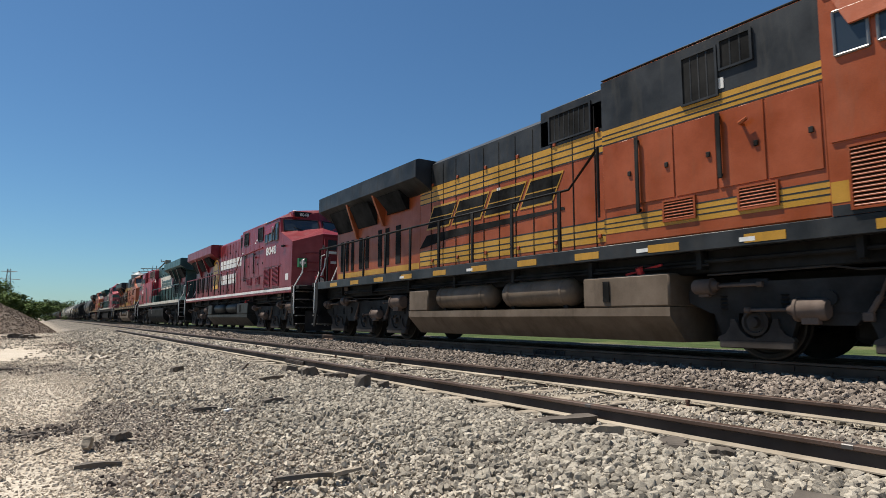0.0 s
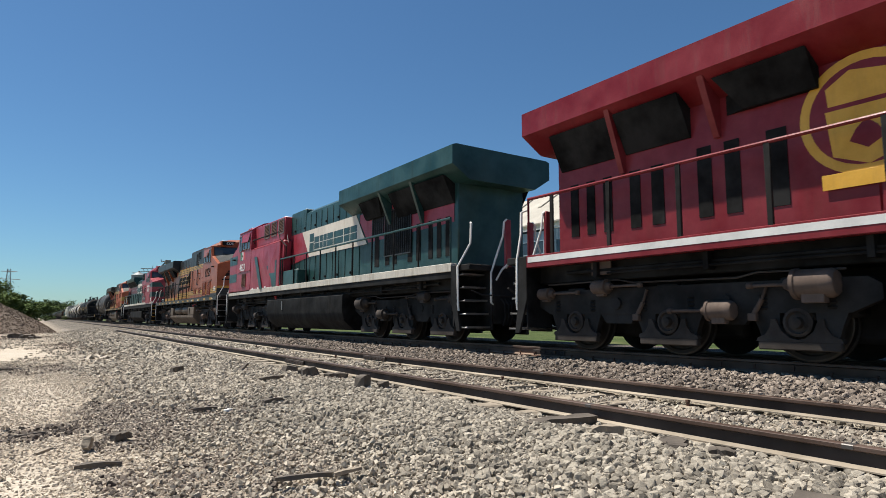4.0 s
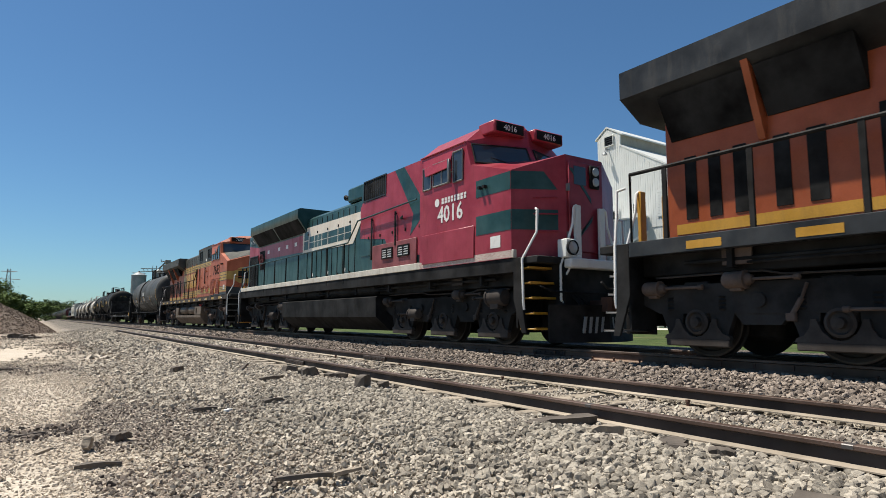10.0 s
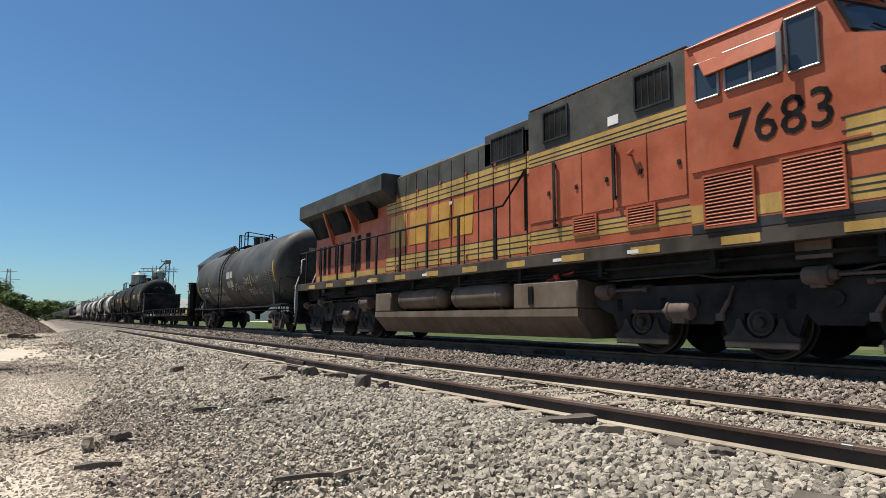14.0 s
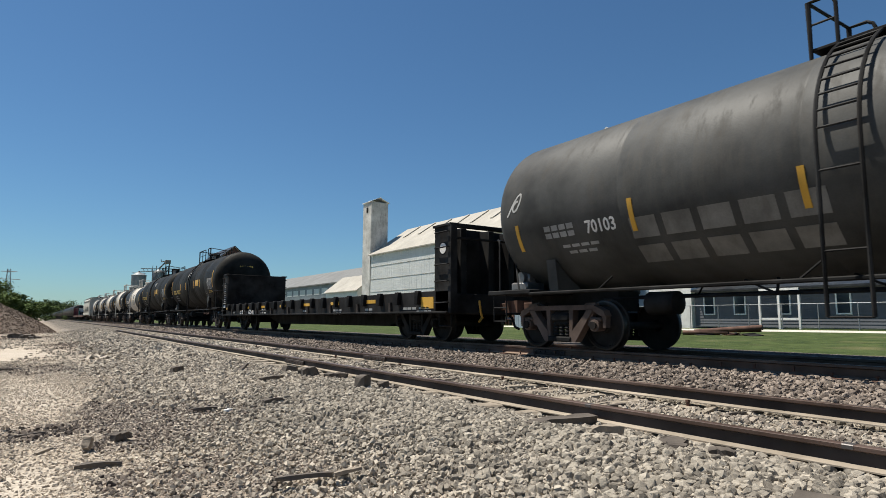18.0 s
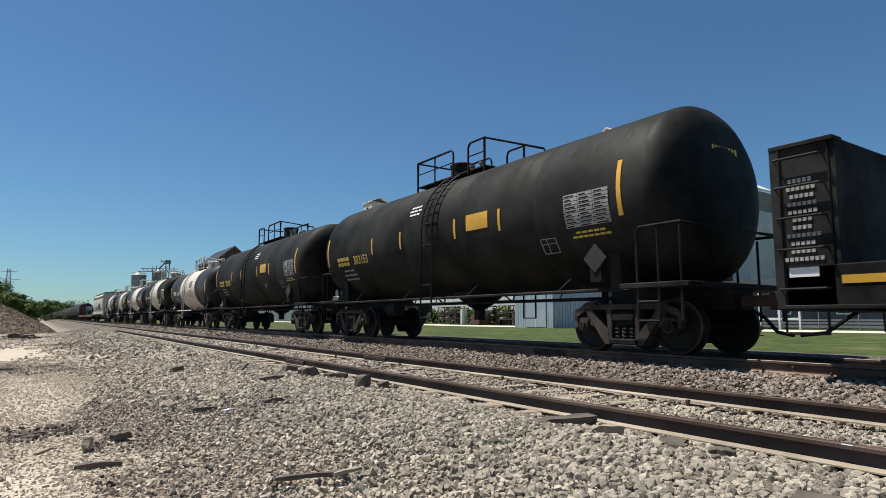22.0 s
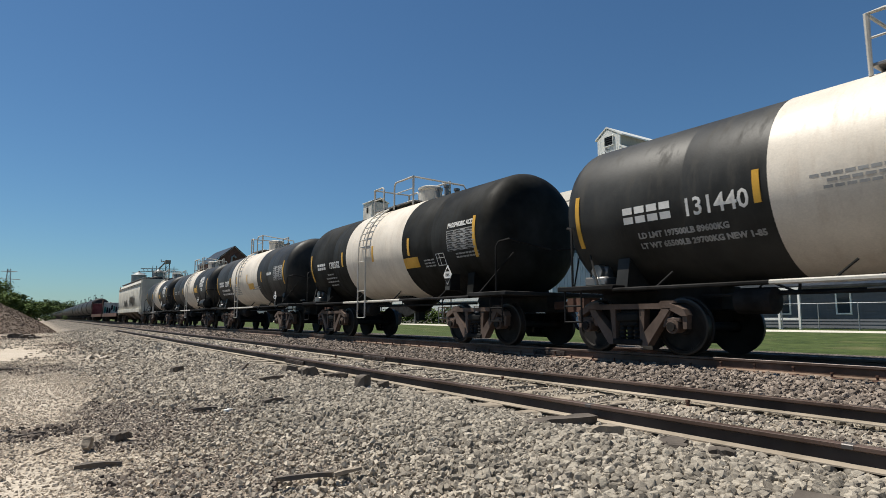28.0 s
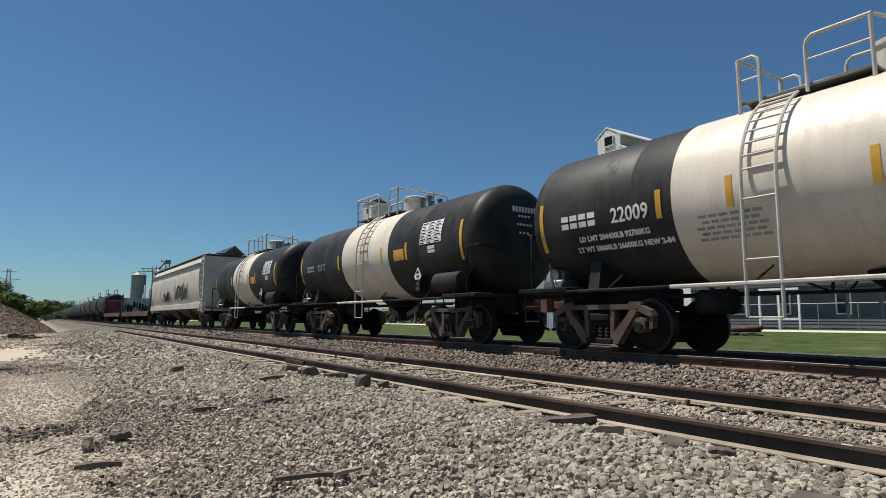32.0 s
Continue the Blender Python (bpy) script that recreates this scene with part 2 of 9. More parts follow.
METALBLUE = paint("pale_sheet_metal", (0.36, 0.42, 0.47), 0.5, 0.1, 0.08, 0.25, (0.3, 0.3, 0.29), 0.4)
ROOFTAN = paint("weathered_roofing", (0.4, 0.37, 0.31), 0.7, 0.0, 0.1, 0.5, (0.24, 0.2, 0.16), 0.3)
CONCRETE = paint("stained_concrete", (0.62, 0.6, 0.55), 0.9, 0, 0.2, 0.75, (0.2, 0.16, 0.13), 0.5)
BRICK = brick_mat()
GALV = paint("galvanised", (0.22, 0.235, 0.24), 0.55, 0.3, 0.12, 0.3, (0.14, 0.13, 0.11), 0.4)
HOUSEGREY = paint("house_siding", (0.11, 0.117, 0.13), 0.8, 0, 0.08, 0.2, scale=0.4)
HOUSEBLUE = paint("pale_blue_wall", (0.27, 0.34, 0.4), 0.8, 0, 0.08, 0.3, scale=0.4)
BARK = paint("bark", (0.1, 0.075, 0.055), 0.95, 0, 0.3, 0.3, relief=0.6)
LEAF = leaf_mat("foliage", (0.035, 0.065, 0.018), (0.12, 0.16, 0.05))
LEAF_FAR = leaf_mat("far_foliage", (0.04, 0.07, 0.025), (0.09, 0.125, 0.05))
PILE = stone_mat("pile_stone", (0.1, 0.075, 0.058), (0.27, 0.21, 0.165))
RAIL_MARK = paint("light_rail_mark", (0.1, 0.09, 0.085), 0.5, 0.3, 0.2, 0.3)
TIEPALE = paint("weathered_tie_wood", (0.3, 0.25, 0.19), 0.95, 0, 0.35, 0.4, relief=0.5)
PILEBODY = paint("pile_gravel", (0.13, 0.098, 0.075), 0.95, 0, 0.25, 0.3, (0.09, 0.07, 0.06), 3.0, False, 0.9, 0.1)
SILLWHITE = paint("grimy_cream_sill", (0.6, 0.56, 0.48), 0.6, 0, 0.12, 0.65, (0.2, 0.14, 0.09), 1.2, spec=0.2)
ROOFSLATE = paint("grey_sheet_roof", (0.17, 0.17, 0.16), 0.8, 0.0, 0.1, 0.4, (0.1, 0.1, 0.09), 0.3)
TANKRAIL = paint("grey_white_rail", (0.5, 0.48, 0.43), 0.6, 0, 0.12, 0.5, (0.25, 0.19, 0.14), spec=0.2)
UPPERWALL = paint("grey_brown_wall", (0.26, 0.23, 0.19), 0.85, 0, 0.2, 0.4, (0.14, 0.115, 0.09), 0.5)
SPRAYHAZE = paint("faded_spray", (0.3, 0.285, 0.25), 0.7, 0, 0.3, 0.5, streak=False, relief=0)
OLDRED = paint("faded_barn_red", (0.15, 0.022, 0.022), 0.7, 0, 0.25, 0.5, (0.06, 0.03, 0.025))
DIRTYSTONE = stone_mat("dirty_gravel", (0.17, 0.142, 0.118), (0.44, 0.385, 0.32))
WOODPALE = paint("wood_post", (0.28, 0.22, 0.15), 0.9, 0, 0.25, 0.4)


# ---- mesh building ----
class Shape:
    """A bag of vertices and faces."""

    def __init__(self):
        self.v, self.f = [], []

    def add(self, vs, fs):
        o = len(self.v)
        self.v += [tuple(p) for p in vs]
        self.f += [tuple(i + o for i in q) for q in fs]
        return self

    def box(self, x0, x1, y0, y1, z0, z1, b=0.0):
        x0, x1, y0, y1, z0, z1 = min(x0, x1), max(x0, x1), min(y0, y1), max(y0, y1), min(z0, z1), max(z0, z1)
        b = min(b, (x1 - x0) * 0.45, (y1 - y0) * 0.45, (z1 - z0) * 0.45)
        if b <= 0:
            return self.add([(x, y, z) for z in (z0, z1) for y in (y0, y1) for x in (x0, x1)],
                            [(0, 2, 3, 1), (4, 5, 7, 6), (0, 1, 5, 4), (2, 6, 7, 3), (0, 4, 6, 2), (1, 3, 7, 5)])
        ring = lambda z, i: [(x0 + i, y0 + b, z), (x0 + b, y0 + i, z), (x1 - b, y0 + i, z), (x1 - i, y0 + b, z), (x1 - i, y1 - b, z), (x1 - b, y1 - i, z), (x0 + b, y1 - i, z), (x0 + i, y1 - b, z)]
        vs = [(x0 + b, y0 + b, z0), (x1 - b, y0 + b, z0), (x1 - b, y1 - b, z0), (x0 + b, y1 - b, z0)]
        vs += ring(z0 + b, 0) + ring(z1 - b, 0)
        vs += [(x0 + b, y0 + b, z1), (x1 - b, y0 + b, z1), (x1 - b, y1 - b, z1), (x0 + b, y1 - b, z1)]
        fs = [(3, 2, 1, 0), (20, 21, 22, 23)]
        for i in range(8):
            j = (i + 1) % 8
            fs.append((4 + i, 4 + j, 12 + j, 12 + i))
        for k in range(4):
            a, c = 4 + 2 * k, 4 + 2 * k + 1
            n = 4 + (2 * k + 2) % 8
            fs += [(k, c, a), (k, (k + 1) % 4, n, c), (20 + k, a + 8, c + 8), (20 + k, c + 8, n + 8, 20 + (k + 1) % 4)]
        return self.add(vs, fs)

    def tube(self, pts, r, n=8, cap=True, closed=False):
        pts = [Vector(p) for p in pts]
        m = len(pts)
        vs, up = [], None
        for i, p in enumerate(pts):
            if closed:
                d = pts[(i + 1) % m] - pts[i - 1]
            else:
                d = pts[min(i + 1, m - 1)] - pts[max(i - 1, 0)]
            d.normalize()
            if up is None:
                up = Vector((0, 0, 1)) if abs(d.z) < 0.9 else Vector((0, 1, 0))
            s = d.cross(up)
            if s.length < 1e-4:
                s = d.cross(Vector((1, 0, 0)))
            s.normalize()
            up = s.cross(d).normalized()
            k = 1.0
            if 0 < i < m - 1 or closed:
                a, c = (pts[i] - pts[i - 1]).normalized(), (pts[(i + 1) % m] - pts[i]).normalized()
                k = 1 / max(0.6, math.cos(a.angle(c, 0) / 2))
            for j in range(n):
                t = 2 * math.pi * j / n
                vs.append(p + (s * math.cos(t) + up * math.sin(t)) * r * k)
        fs = []
        for i in range(m if closed else m - 1):
            for j in range(n):
                a, c = i * n, (i + 1) % m * n
                fs.append((a + j, a + (j + 1) % n, c + (j + 1) % n, c + j))
        if cap and not closed:
            fs += [tuple(range(n - 1, -1, -1)), tuple(range((m - 1) * n, m * n))]
        return self.add(vs, fs)

    def lathe(self, prof, n=24, axis="y", at=(0, 0, 0), cap=True):
        """prof: (place along the axis, radius) pairs."""
        vs, fs = [], []
        for h, r in prof:
            for j in range(n):
                t = 2 * math.pi * j / n
                c, s = r * math.cos(t), r * math.sin(t)
                q = {"y": (c, h, s), "x": (h, c, s), "z": (c, s, h)}[axis]
                vs.append((q[0] + at[0], q[1] + at[1], q[2] + at[2]))
        for i in range(len(prof) - 1):
            for j in range(n):
                fs.append((i * n + j, i * n + (j + 1) % n, (i + 1) * n + (j + 1) % n, (i + 1) * n + j))
        if cap:
            fs += [tuple(range(n - 1, -1, -1)), tuple(range((len(prof) - 1) * n, len(prof) * n))]
        return self.add(vs, fs)

    def prism(self, pts, axis, lo, hi):
        """A flat outline pushed along an axis. Axis x: (y, z) pairs; y: (x, z); z: (x, y)."""
        n = len(pts)
        put = {"x": lambda a, b, h: (h, a, b), "y": lambda a, b, h: (a, h, b), "z": lambda a, b, h: (a, b, h)}[axis]
        vs = [put(a, b, lo) for a, b in pts] + [put(a, b, hi) for a, b in pts]
        return self.add(vs, [tuple(range(n - 1, -1, -1)), tuple(range(n, 2 * n))] + [(i, (i + 1) % n, n + (i + 1) % n, n + i) for i in range(n)])

    def loft(self, rings, cap=True):
        n = len(rings[0])
        fs = []
        for i in range(len(rings) - 1):
            fs += [(i * n + j, i * n + (j + 1) % n, (i + 1) * n + (j + 1) % n, (i + 1) * n + j) for j in range(n)]
        if cap:
            fs += [tuple(range(n - 1, -1, -1)), tuple(range((len(rings) - 1) * n, len(rings) * n))]
        return self.add([p for r in rings for p in r], fs)

    def mesh(self, name, material, smooth=True):
        me = bpy.data.meshes.new(name)
        me.from_pydata(self.v, [], self.f)
        bm = bmesh.new()
        bm.from_mesh(me)
        bmesh.ops.recalc_face_normals(bm, faces=bm.faces)
        bm.to_mesh(me)
        bm.free()
        me.materials.append(material)
        if smooth:
            me.polygons.foreach_set("use_smooth", [True] * len(me.polygons))
            me.set_sharp_from_angle(angle=radians(38))
        return me


def part(name, shape, material, parent=None, label="", at=None, smooth=True):
    """One mesh object under a thing or a part."""
    me = shape if isinstance(shape, bpy.types.Mesh) else shape.mesh(name, material, smooth)
    ob = new(name, me)
    if parent is not None:
        ob.parent = parent
    if at is not None:
        ob.location = at
    if label:
        ob["label"] = label
    return ob


def thing(name, label, category, group="", at=(0, 0, 0), turn=0.0, kind=""):
    ob = new(name)
    ob.location = at
    ob.rotation_euler = (0, 0, radians(turn))
    return tagged(ob, label, category, group, kind)


KEPT = {}


def kept(key, make, material):
    if key not in KEPT:
        KEPT[key] = make().mesh(key, material)
    return KEPT[key]


def letters(name, text, size, material, parent, m, depth=0.004, width=1.0, label="", shear=0.0, bold=0.0):
    """Lettering in the built-in font as a mesh; m places its baseline centre, x along the line."""
    cu = bpy.data.curves.new(name, "FONT")
    cu.body, cu.size, cu.extrude, cu.align_x, cu.resolution_u = text, size, depth, "CENTER", 2
    cu.shear, cu.offset = shear, bold
    tmp = bpy.data.objects.new(name, cu)
    me = bpy.data.meshes.new_from_object(tmp)
    bpy.data.objects.remove(tmp)
    bpy.data.curves.remove(cu)
    me.transform(m @ Matrix.Diagonal((width, 1, 1, 1)))
    me.materials.clear()
    me.materials.append(material)
    return part(name, me, material, parent, label)


def side_m(side, y, z, x):
    """Place of lettering on a flank: side -1 reads from -x, +1 from +x."""
    if side < 0:
        return Matrix.Translation((-x, y, z)) @ Matrix(((0, 0, -1, 0), (-1, 0, 0, 0), (0, 1, 0, 0), (0, 0, 0, 1)))
    return Matrix.Translation((x, y, z)) @ Matrix(((0, 0, 1, 0), (1, 0, 0, 0), (0, 1, 0, 0), (0, 0, 0, 1)))


# ---- ground and tracks ----
def smooth(a, b, x):
    t = min(1.0, max(0.0, (x - a) / (b - a)))
    return t * t * (3 - 2 * t)


def ground_z(x, y):
    z = -0.44 + 0.17 * smooth(0.8, 3.2, x)
    z += 0.10 * smooth(6.6, 7.9, x) - 0.04 * smooth(5.8, 6.6, x)
    z += 0.17 * smooth(10.3, 10.75, x) - 0.45 * smooth(12.0, 14.5, x)
    z -= 0.015 * smooth(3.5, 3.8, x) * (1 - smooth(5.55, 5.85, x))
    z -= 0.045 * smooth(3.2, 3.6, x) * (1 - smooth(3.85, 4.0, x))
    z += 0.42 * smooth(17.0, 46.0, x)
    if x < 9 and y > -6:
        z += 0.035 * (noise.noise((x * 0.55, y * 0.4, 0.3))) + 0.02 * noise.noise((x * 1.7, y * 1.5, 5.0)) * (1 - smooth(2.5, 3.6, x))
    if 2.0 < x < 4.5:
        z += 0.13 * smooth(36.0, 44.0, y) * smooth(2.0, 3.2, x) * (1 - smooth(3.9, 4.4, x))
    if x > 16:
        z += 0.12 * noise.noise((x * 0.06, y * 0.05, 2.0)) * smooth(16, 30, x)
    return z


def stepped(spans):
    out = []
    for lo, hi, step in spans:
        n = max(1, round((hi - lo) / step))
        out += [lo + (hi - lo) * i / n for i in range(n)]
    return out + [spans[-1][1]]


def build_ground():
    xs = stepped([(-2600, -200, 600), (-200, -30, 34), (-30, -2, 4), (-2, 7, 0.15), (7, 13.5, 0.25), (13.5, 60, 2.5), (60, 300, 40), (300, 2600, 500)])
    ys = stepped([(-600, -60, 90), (-60, -8, 8), (-8, 2, 1.0), (2, 16, 0.16), (16, 48, 0.6), (48, 140, 4), (140, 900, 60), (900, 3600, 450)])
    vs = [(x, y, ground_z(x, y)) for y in ys for x in xs]
    w = len(xs)
    fs = [(j * w + i, j * w + i + 1, (j + 1) * w + i + 1, (j + 1) * w + i) for j in range(len(ys) - 1) for i in range(w - 1)]
    me = bpy.data.meshes.new("ground")
    me.from_pydata(vs, [], fs)
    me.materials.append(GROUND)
    me.polygons.foreach_set("use_smooth", [True] * len(fs))
    tagged(new("ground", me), "pale gravel yard and sandy dirt beside the tracks", "ground", kind="structure")


build_ground()

ROCKS, BLOCKS = [], []
_rr = random.Random(4)


def rock(points):
    bm = bmesh.new()
    for p in points:
        bm.verts.new(p)
    got = bmesh.ops.convex_hull(bm, input=bm.verts)
    bmesh.ops.delete(bm, geom=[g for g in got["geom_interior"] if isinstance(g, bmesh.types.BMVert)], context="VERTS")
    bmesh.ops.triangulate(bm, faces=bm.faces)
    bmesh.ops.recalc_face_normals(bm, faces=bm.faces)
    bm.verts.index_update()
    out = (np.array([v.co[:] for v in bm.verts]), np.array([[v.index for v in f.verts] for f in bm.faces]))
    bm.free()
    return out


for _ in range(16):
    _s = Vector((_rr.uniform(0.55, 0.72), _rr.uniform(0.42, 0.58), _rr.uniform(0.38, 0.54)))
    _pts = []
    for _k in range(13):
        _c = 1 - 2 * (_k + 0.5) / 13
        _a = 2.39996 * _k + _rr.uniform(-0.5, 0.5)
        _w = math.sqrt(1 - _c * _c)
        _d = Vector((_w * math.cos(_a), _w * math.sin(_a), _c))
        _d /= max(abs(v) for v in _d) ** 0.55
        _d *= _rr.uniform(0.86, 1.06)
        _pts.append((_d.x * _s.x, _d.y * _s.y, _d.z * _s.z))
    ROCKS.append(rock(_pts))
    BLOCKS.append(rock([(a * _s.x * _rr.uniform(0.5, 0.95), b * _s.y * _rr.uniform(0.5, 0.95), c * _s.z * _rr.uniform(0.5, 0.95)) for a in (-1, 1) for b in (-1, 1) for c in (-1, 1)]))


def scatter(name, spots, material, label, category, kind="stuff", forms=BLOCKS):
    """Loose stones as one object; spots: (x, y, z, size)."""
    rng = np.random.default_rng(len(spots))
    P = np.array(spots)
    pick = rng.integers(len(forms), size=len(P))
    V, F, base = [], [], 0
    for k, (v, f) in enumerate(forms):
        Q = P[pick == k]
        a, b, c = rng.uniform(0, 6.283, len(Q)), rng.normal(0, 0.8, len(Q)), rng.normal(0, 0.6, len(Q))
        ca, sa, cb, sb, cc, sc = np.cos(a), np.sin(a), np.cos(b), np.sin(b), np.cos(c), np.sin(c)
        y, h = v[:, 1][None] * cb[:, None] - v[:, 2][None] * sb[:, None], v[:, 1][None] * sb[:, None] + v[:, 2][None] * cb[:, None]
        x, z = v[:, 0][None] * cc[:, None] - h * sc[:, None], v[:, 0][None] * sc[:, None] + h * cc[:, None]
        w = np.stack([x * ca[:, None] - y * sa[:, None], x * sa[:, None] + y * ca[:, None], z], 2) * Q[:, 3, None, None] + Q[:, None, :3]
        V.append(w.reshape(-1, 3))
        F.append((f[None] + (base + np.arange(len(Q)) * len(v))[:, None, None]).reshape(-1, 3))
        base += len(Q) * len(v)
    V, F = np.concatenate(V), np.concatenate(F)
    me = bpy.data.meshes.new(name)
    me.vertices.add(len(V))
    me.vertices.foreach_set("co", V.astype(np.float32).ravel())
    me.loops.add(F.size)
    me.loops.foreach_set("vertex_index", F.astype(np.int32).ravel())
    me.polygons.add(len(F))
    me.polygons.foreach_set("loop_start", np.arange(0, F.size, 3, dtype=np.int32))
    me.update(calc_edges=True)
    me.polygons.foreach_set("use_smooth", [False] * len(F))
    me.materials.append(material)
    return tagged(new(name, me), label, category, kind=kind)


def stone_spots(n, xlo, xhi, ylo, yhi, smin, smax, seed, keep=None, power=1.6, lift=0.25):
    """Spots that grow sparser and a little larger with distance."""
    rng = random.Random(seed)
    out = []
    while len(out) < n:
        x = rng.uniform(xlo, xhi)
        y = ylo + (yhi - ylo) * rng.random() ** power
        if keep and not keep(x, y, rng):
            continue
        s = smin + (smax - smin) * rng.random() ** 1.8
        out.append((x, y, ground_z(x, y) + s * lift * rng.uniform(-0.2, 1.0), s))
    return out


def clear_of_rails(x):
    return abs(x - 3.923) > 0.11 and abs(x - 5.428) > 0.11


RAIL_OUTLINE = [(-0.07, 0.0), (0.07, 0.0), (0.07, 0.012), (0.012, 0.03), (0.009, 0.125), (0.036, 0.138), (0.036, 0.168), (0.03, 0.174), (-0.03, 0.174), (-0.036, 0.168), (-0.036, 0.138), (-0.009, 0.125), (-0.012, 0.03), (-0.07, 0.012)]


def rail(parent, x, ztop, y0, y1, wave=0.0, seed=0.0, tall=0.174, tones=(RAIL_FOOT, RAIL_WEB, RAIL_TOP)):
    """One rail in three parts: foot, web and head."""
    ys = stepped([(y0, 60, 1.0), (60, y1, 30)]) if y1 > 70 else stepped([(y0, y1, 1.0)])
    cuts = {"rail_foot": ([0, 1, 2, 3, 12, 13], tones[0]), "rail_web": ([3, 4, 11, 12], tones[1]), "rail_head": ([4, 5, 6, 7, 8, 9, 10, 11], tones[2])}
    for name, (ids, material) in cuts.items():
        s = Shape()
        rings = []
        for y in ys:
            dx = wave * noise.noise((seed, y * 0.09, 0.0)) * (1 if y < 60 else 0)
            dz = wave * 0.2 * noise.noise((seed + 7, y * 0.12, 0.0)) * (1 if y < 60 else 0)
            rings.append([(x + dx + RAIL_OUTLINE[i][0], y, ztop - tall + dz + RAIL_OUTLINE[i][1] * tall / 0.174) for i in ids])
        s.loft(rings)
        part(name, s, material, parent)


main_track = thing("main_track", "main line of two worn steel rails on wooden ties", "railway track", kind="structure")
rail(main_track, TRACK_X - 0.755, 0.0, -40, 1200, tones=(MAIN_FOOT, MAIN_WEB, RAIL_TOP))
rail(main_track, TRACK_X + 0.755, 0.0, -40, 1200, tones=(MAIN_FOOT, MAIN_WEB, RAIL_TOP))
siding = thing("siding_track", "rusty siding track half buried in pale gravel", "railway track", kind="structure")
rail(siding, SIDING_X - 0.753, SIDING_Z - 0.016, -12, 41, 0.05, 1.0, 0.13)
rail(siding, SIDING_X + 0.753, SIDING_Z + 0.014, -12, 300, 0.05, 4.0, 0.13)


def ties():
    rng = random.Random(2)
    forms, pale = [], []
    for k in range(4):
        s = Shape().box(-1.3, 1.3, -0.11, 0.11, -0.17, 0.0, 0.015 + 0.008 * k)
        s.v = [(a + rng.uniform(-0.015, 0.015), b + rng.uniform(-0.01, 0.01), c) for a, b, c in s.v]
        forms.append(s.mesh("tie", TIE, False))
        pale.append(s.mesh("tie", TIEPALE, False))
    plate = Shape().box(-0.17, 0.17, -0.09, 0.09, 0.0, 0.018, 0.004).mesh("tie_plate", RUST, False)
    spike = Shape().box(-0.012, 0.012, -0.012, 0.012, 0.0, 0.06).box(-0.02, 0.02, -0.016, 0.016, 0.05, 0.068).mesh("spike", RUST, False)
    for track, x, z, n, y0, y1 in ((main_track, TRACK_X, -0.186, 120, -6.0, 55.0), (siding, SIDING_X, SIDING_Z - 0.148, 85, -2.0, 46.0)):
        for i in range(n):
            y = y0 + (y1 - y0) * i / n + rng.uniform(-0.05, 0.05)
            o = part("tie", (forms if track is main_track else pale)[i % 4], TIE, track, at=(x + rng.uniform(-0.08, 0.08), y, z + rng.uniform(-0.012, 0.008)))
            o.rotation_euler = (0, 0, rng.uniform(-0.04, 0.04))
            if track is siding and y < 26 and i % 5 == 0:
                part("spike", spike, RUST, track, at=(x + 0.66, y, z - 0.01))
            if track is main_track and y < 26:
                for sx in (-0.753, 0.753):
                    part("tie_plate", plate, RUST, track, at=(x + sx, y, z + 0.001))
                    part("spike", spike, RUST, track, at=(x + sx - 0.1, y + 0.05, z + 0.012 + (0.05 if rng.random() < 0.12 else 0)))
    bar = Shape().box(-0.052, -0.02, -0.45, 0.45, 0.03, 0.125, 0.008)
    for k in (-0.36, -0.22, -0.08, 0.08, 0.22, 0.36):
        bar.lathe([(-0.075, 0.016), (-0.05, 0.016)], 6, "x", (0, k, 0.08))
    bar = bar.mesh("joint_bar", RAIL_WEB)
    for x, y in ((3.923, 10.6), (5.428, 10.4), (8.65, 9.0), (8.65, 21.0)):
        track, z = (siding, SIDING_Z - 0.016 if x < 4 else SIDING_Z + 0.014) if x < 7 else (main_track, 0.0)
        k = 1.0 if x < 5 else 4.0
        dx = 0.05 * noise.noise((k, y * 0.09, 0.0)) if x < 7 else 0.0
        o = part("joint_bar", bar, RAIL_WEB, track, at=(x + dx, y, z - (0.13 if x < 7 else 0.174)))
        o.scale = (1, 1, 0.75 if x < 7 else 1)
    # Short light grey collars that follow the rail's outline.
    ring = [(a * (1.05 if abs(a) > 0.02 else 1.35), c * 0.13 / 0.174) for a, c in RAIL_OUTLINE[4:11]]
    collar = Shape().prism([(a, c + (0.001 if c > 0.128 else 0)) for a, c in ring], "y", -0.03, 0.03).mesh("rail_collar", RAIL_MARK)
    for x, y in ((3.923, 8.4), (3.923, 3.59), (3.923, 1.64), (5.428, 5.75)):
        k = 1.0 if x < 5 else 4.0
        z = SIDING_Z - 0.016 if x < 4 else SIDING_Z + 0.014
        part("rail_collar", collar, RAIL_MARK, siding, "light grey collar on the rail", at=(x + 0.05 * noise.noise((k, y * 0.09, 0.0)), y, z - 0.13 + 0.01 * noise.noise((k + 7, y * 0.12, 0.0))))


ties()


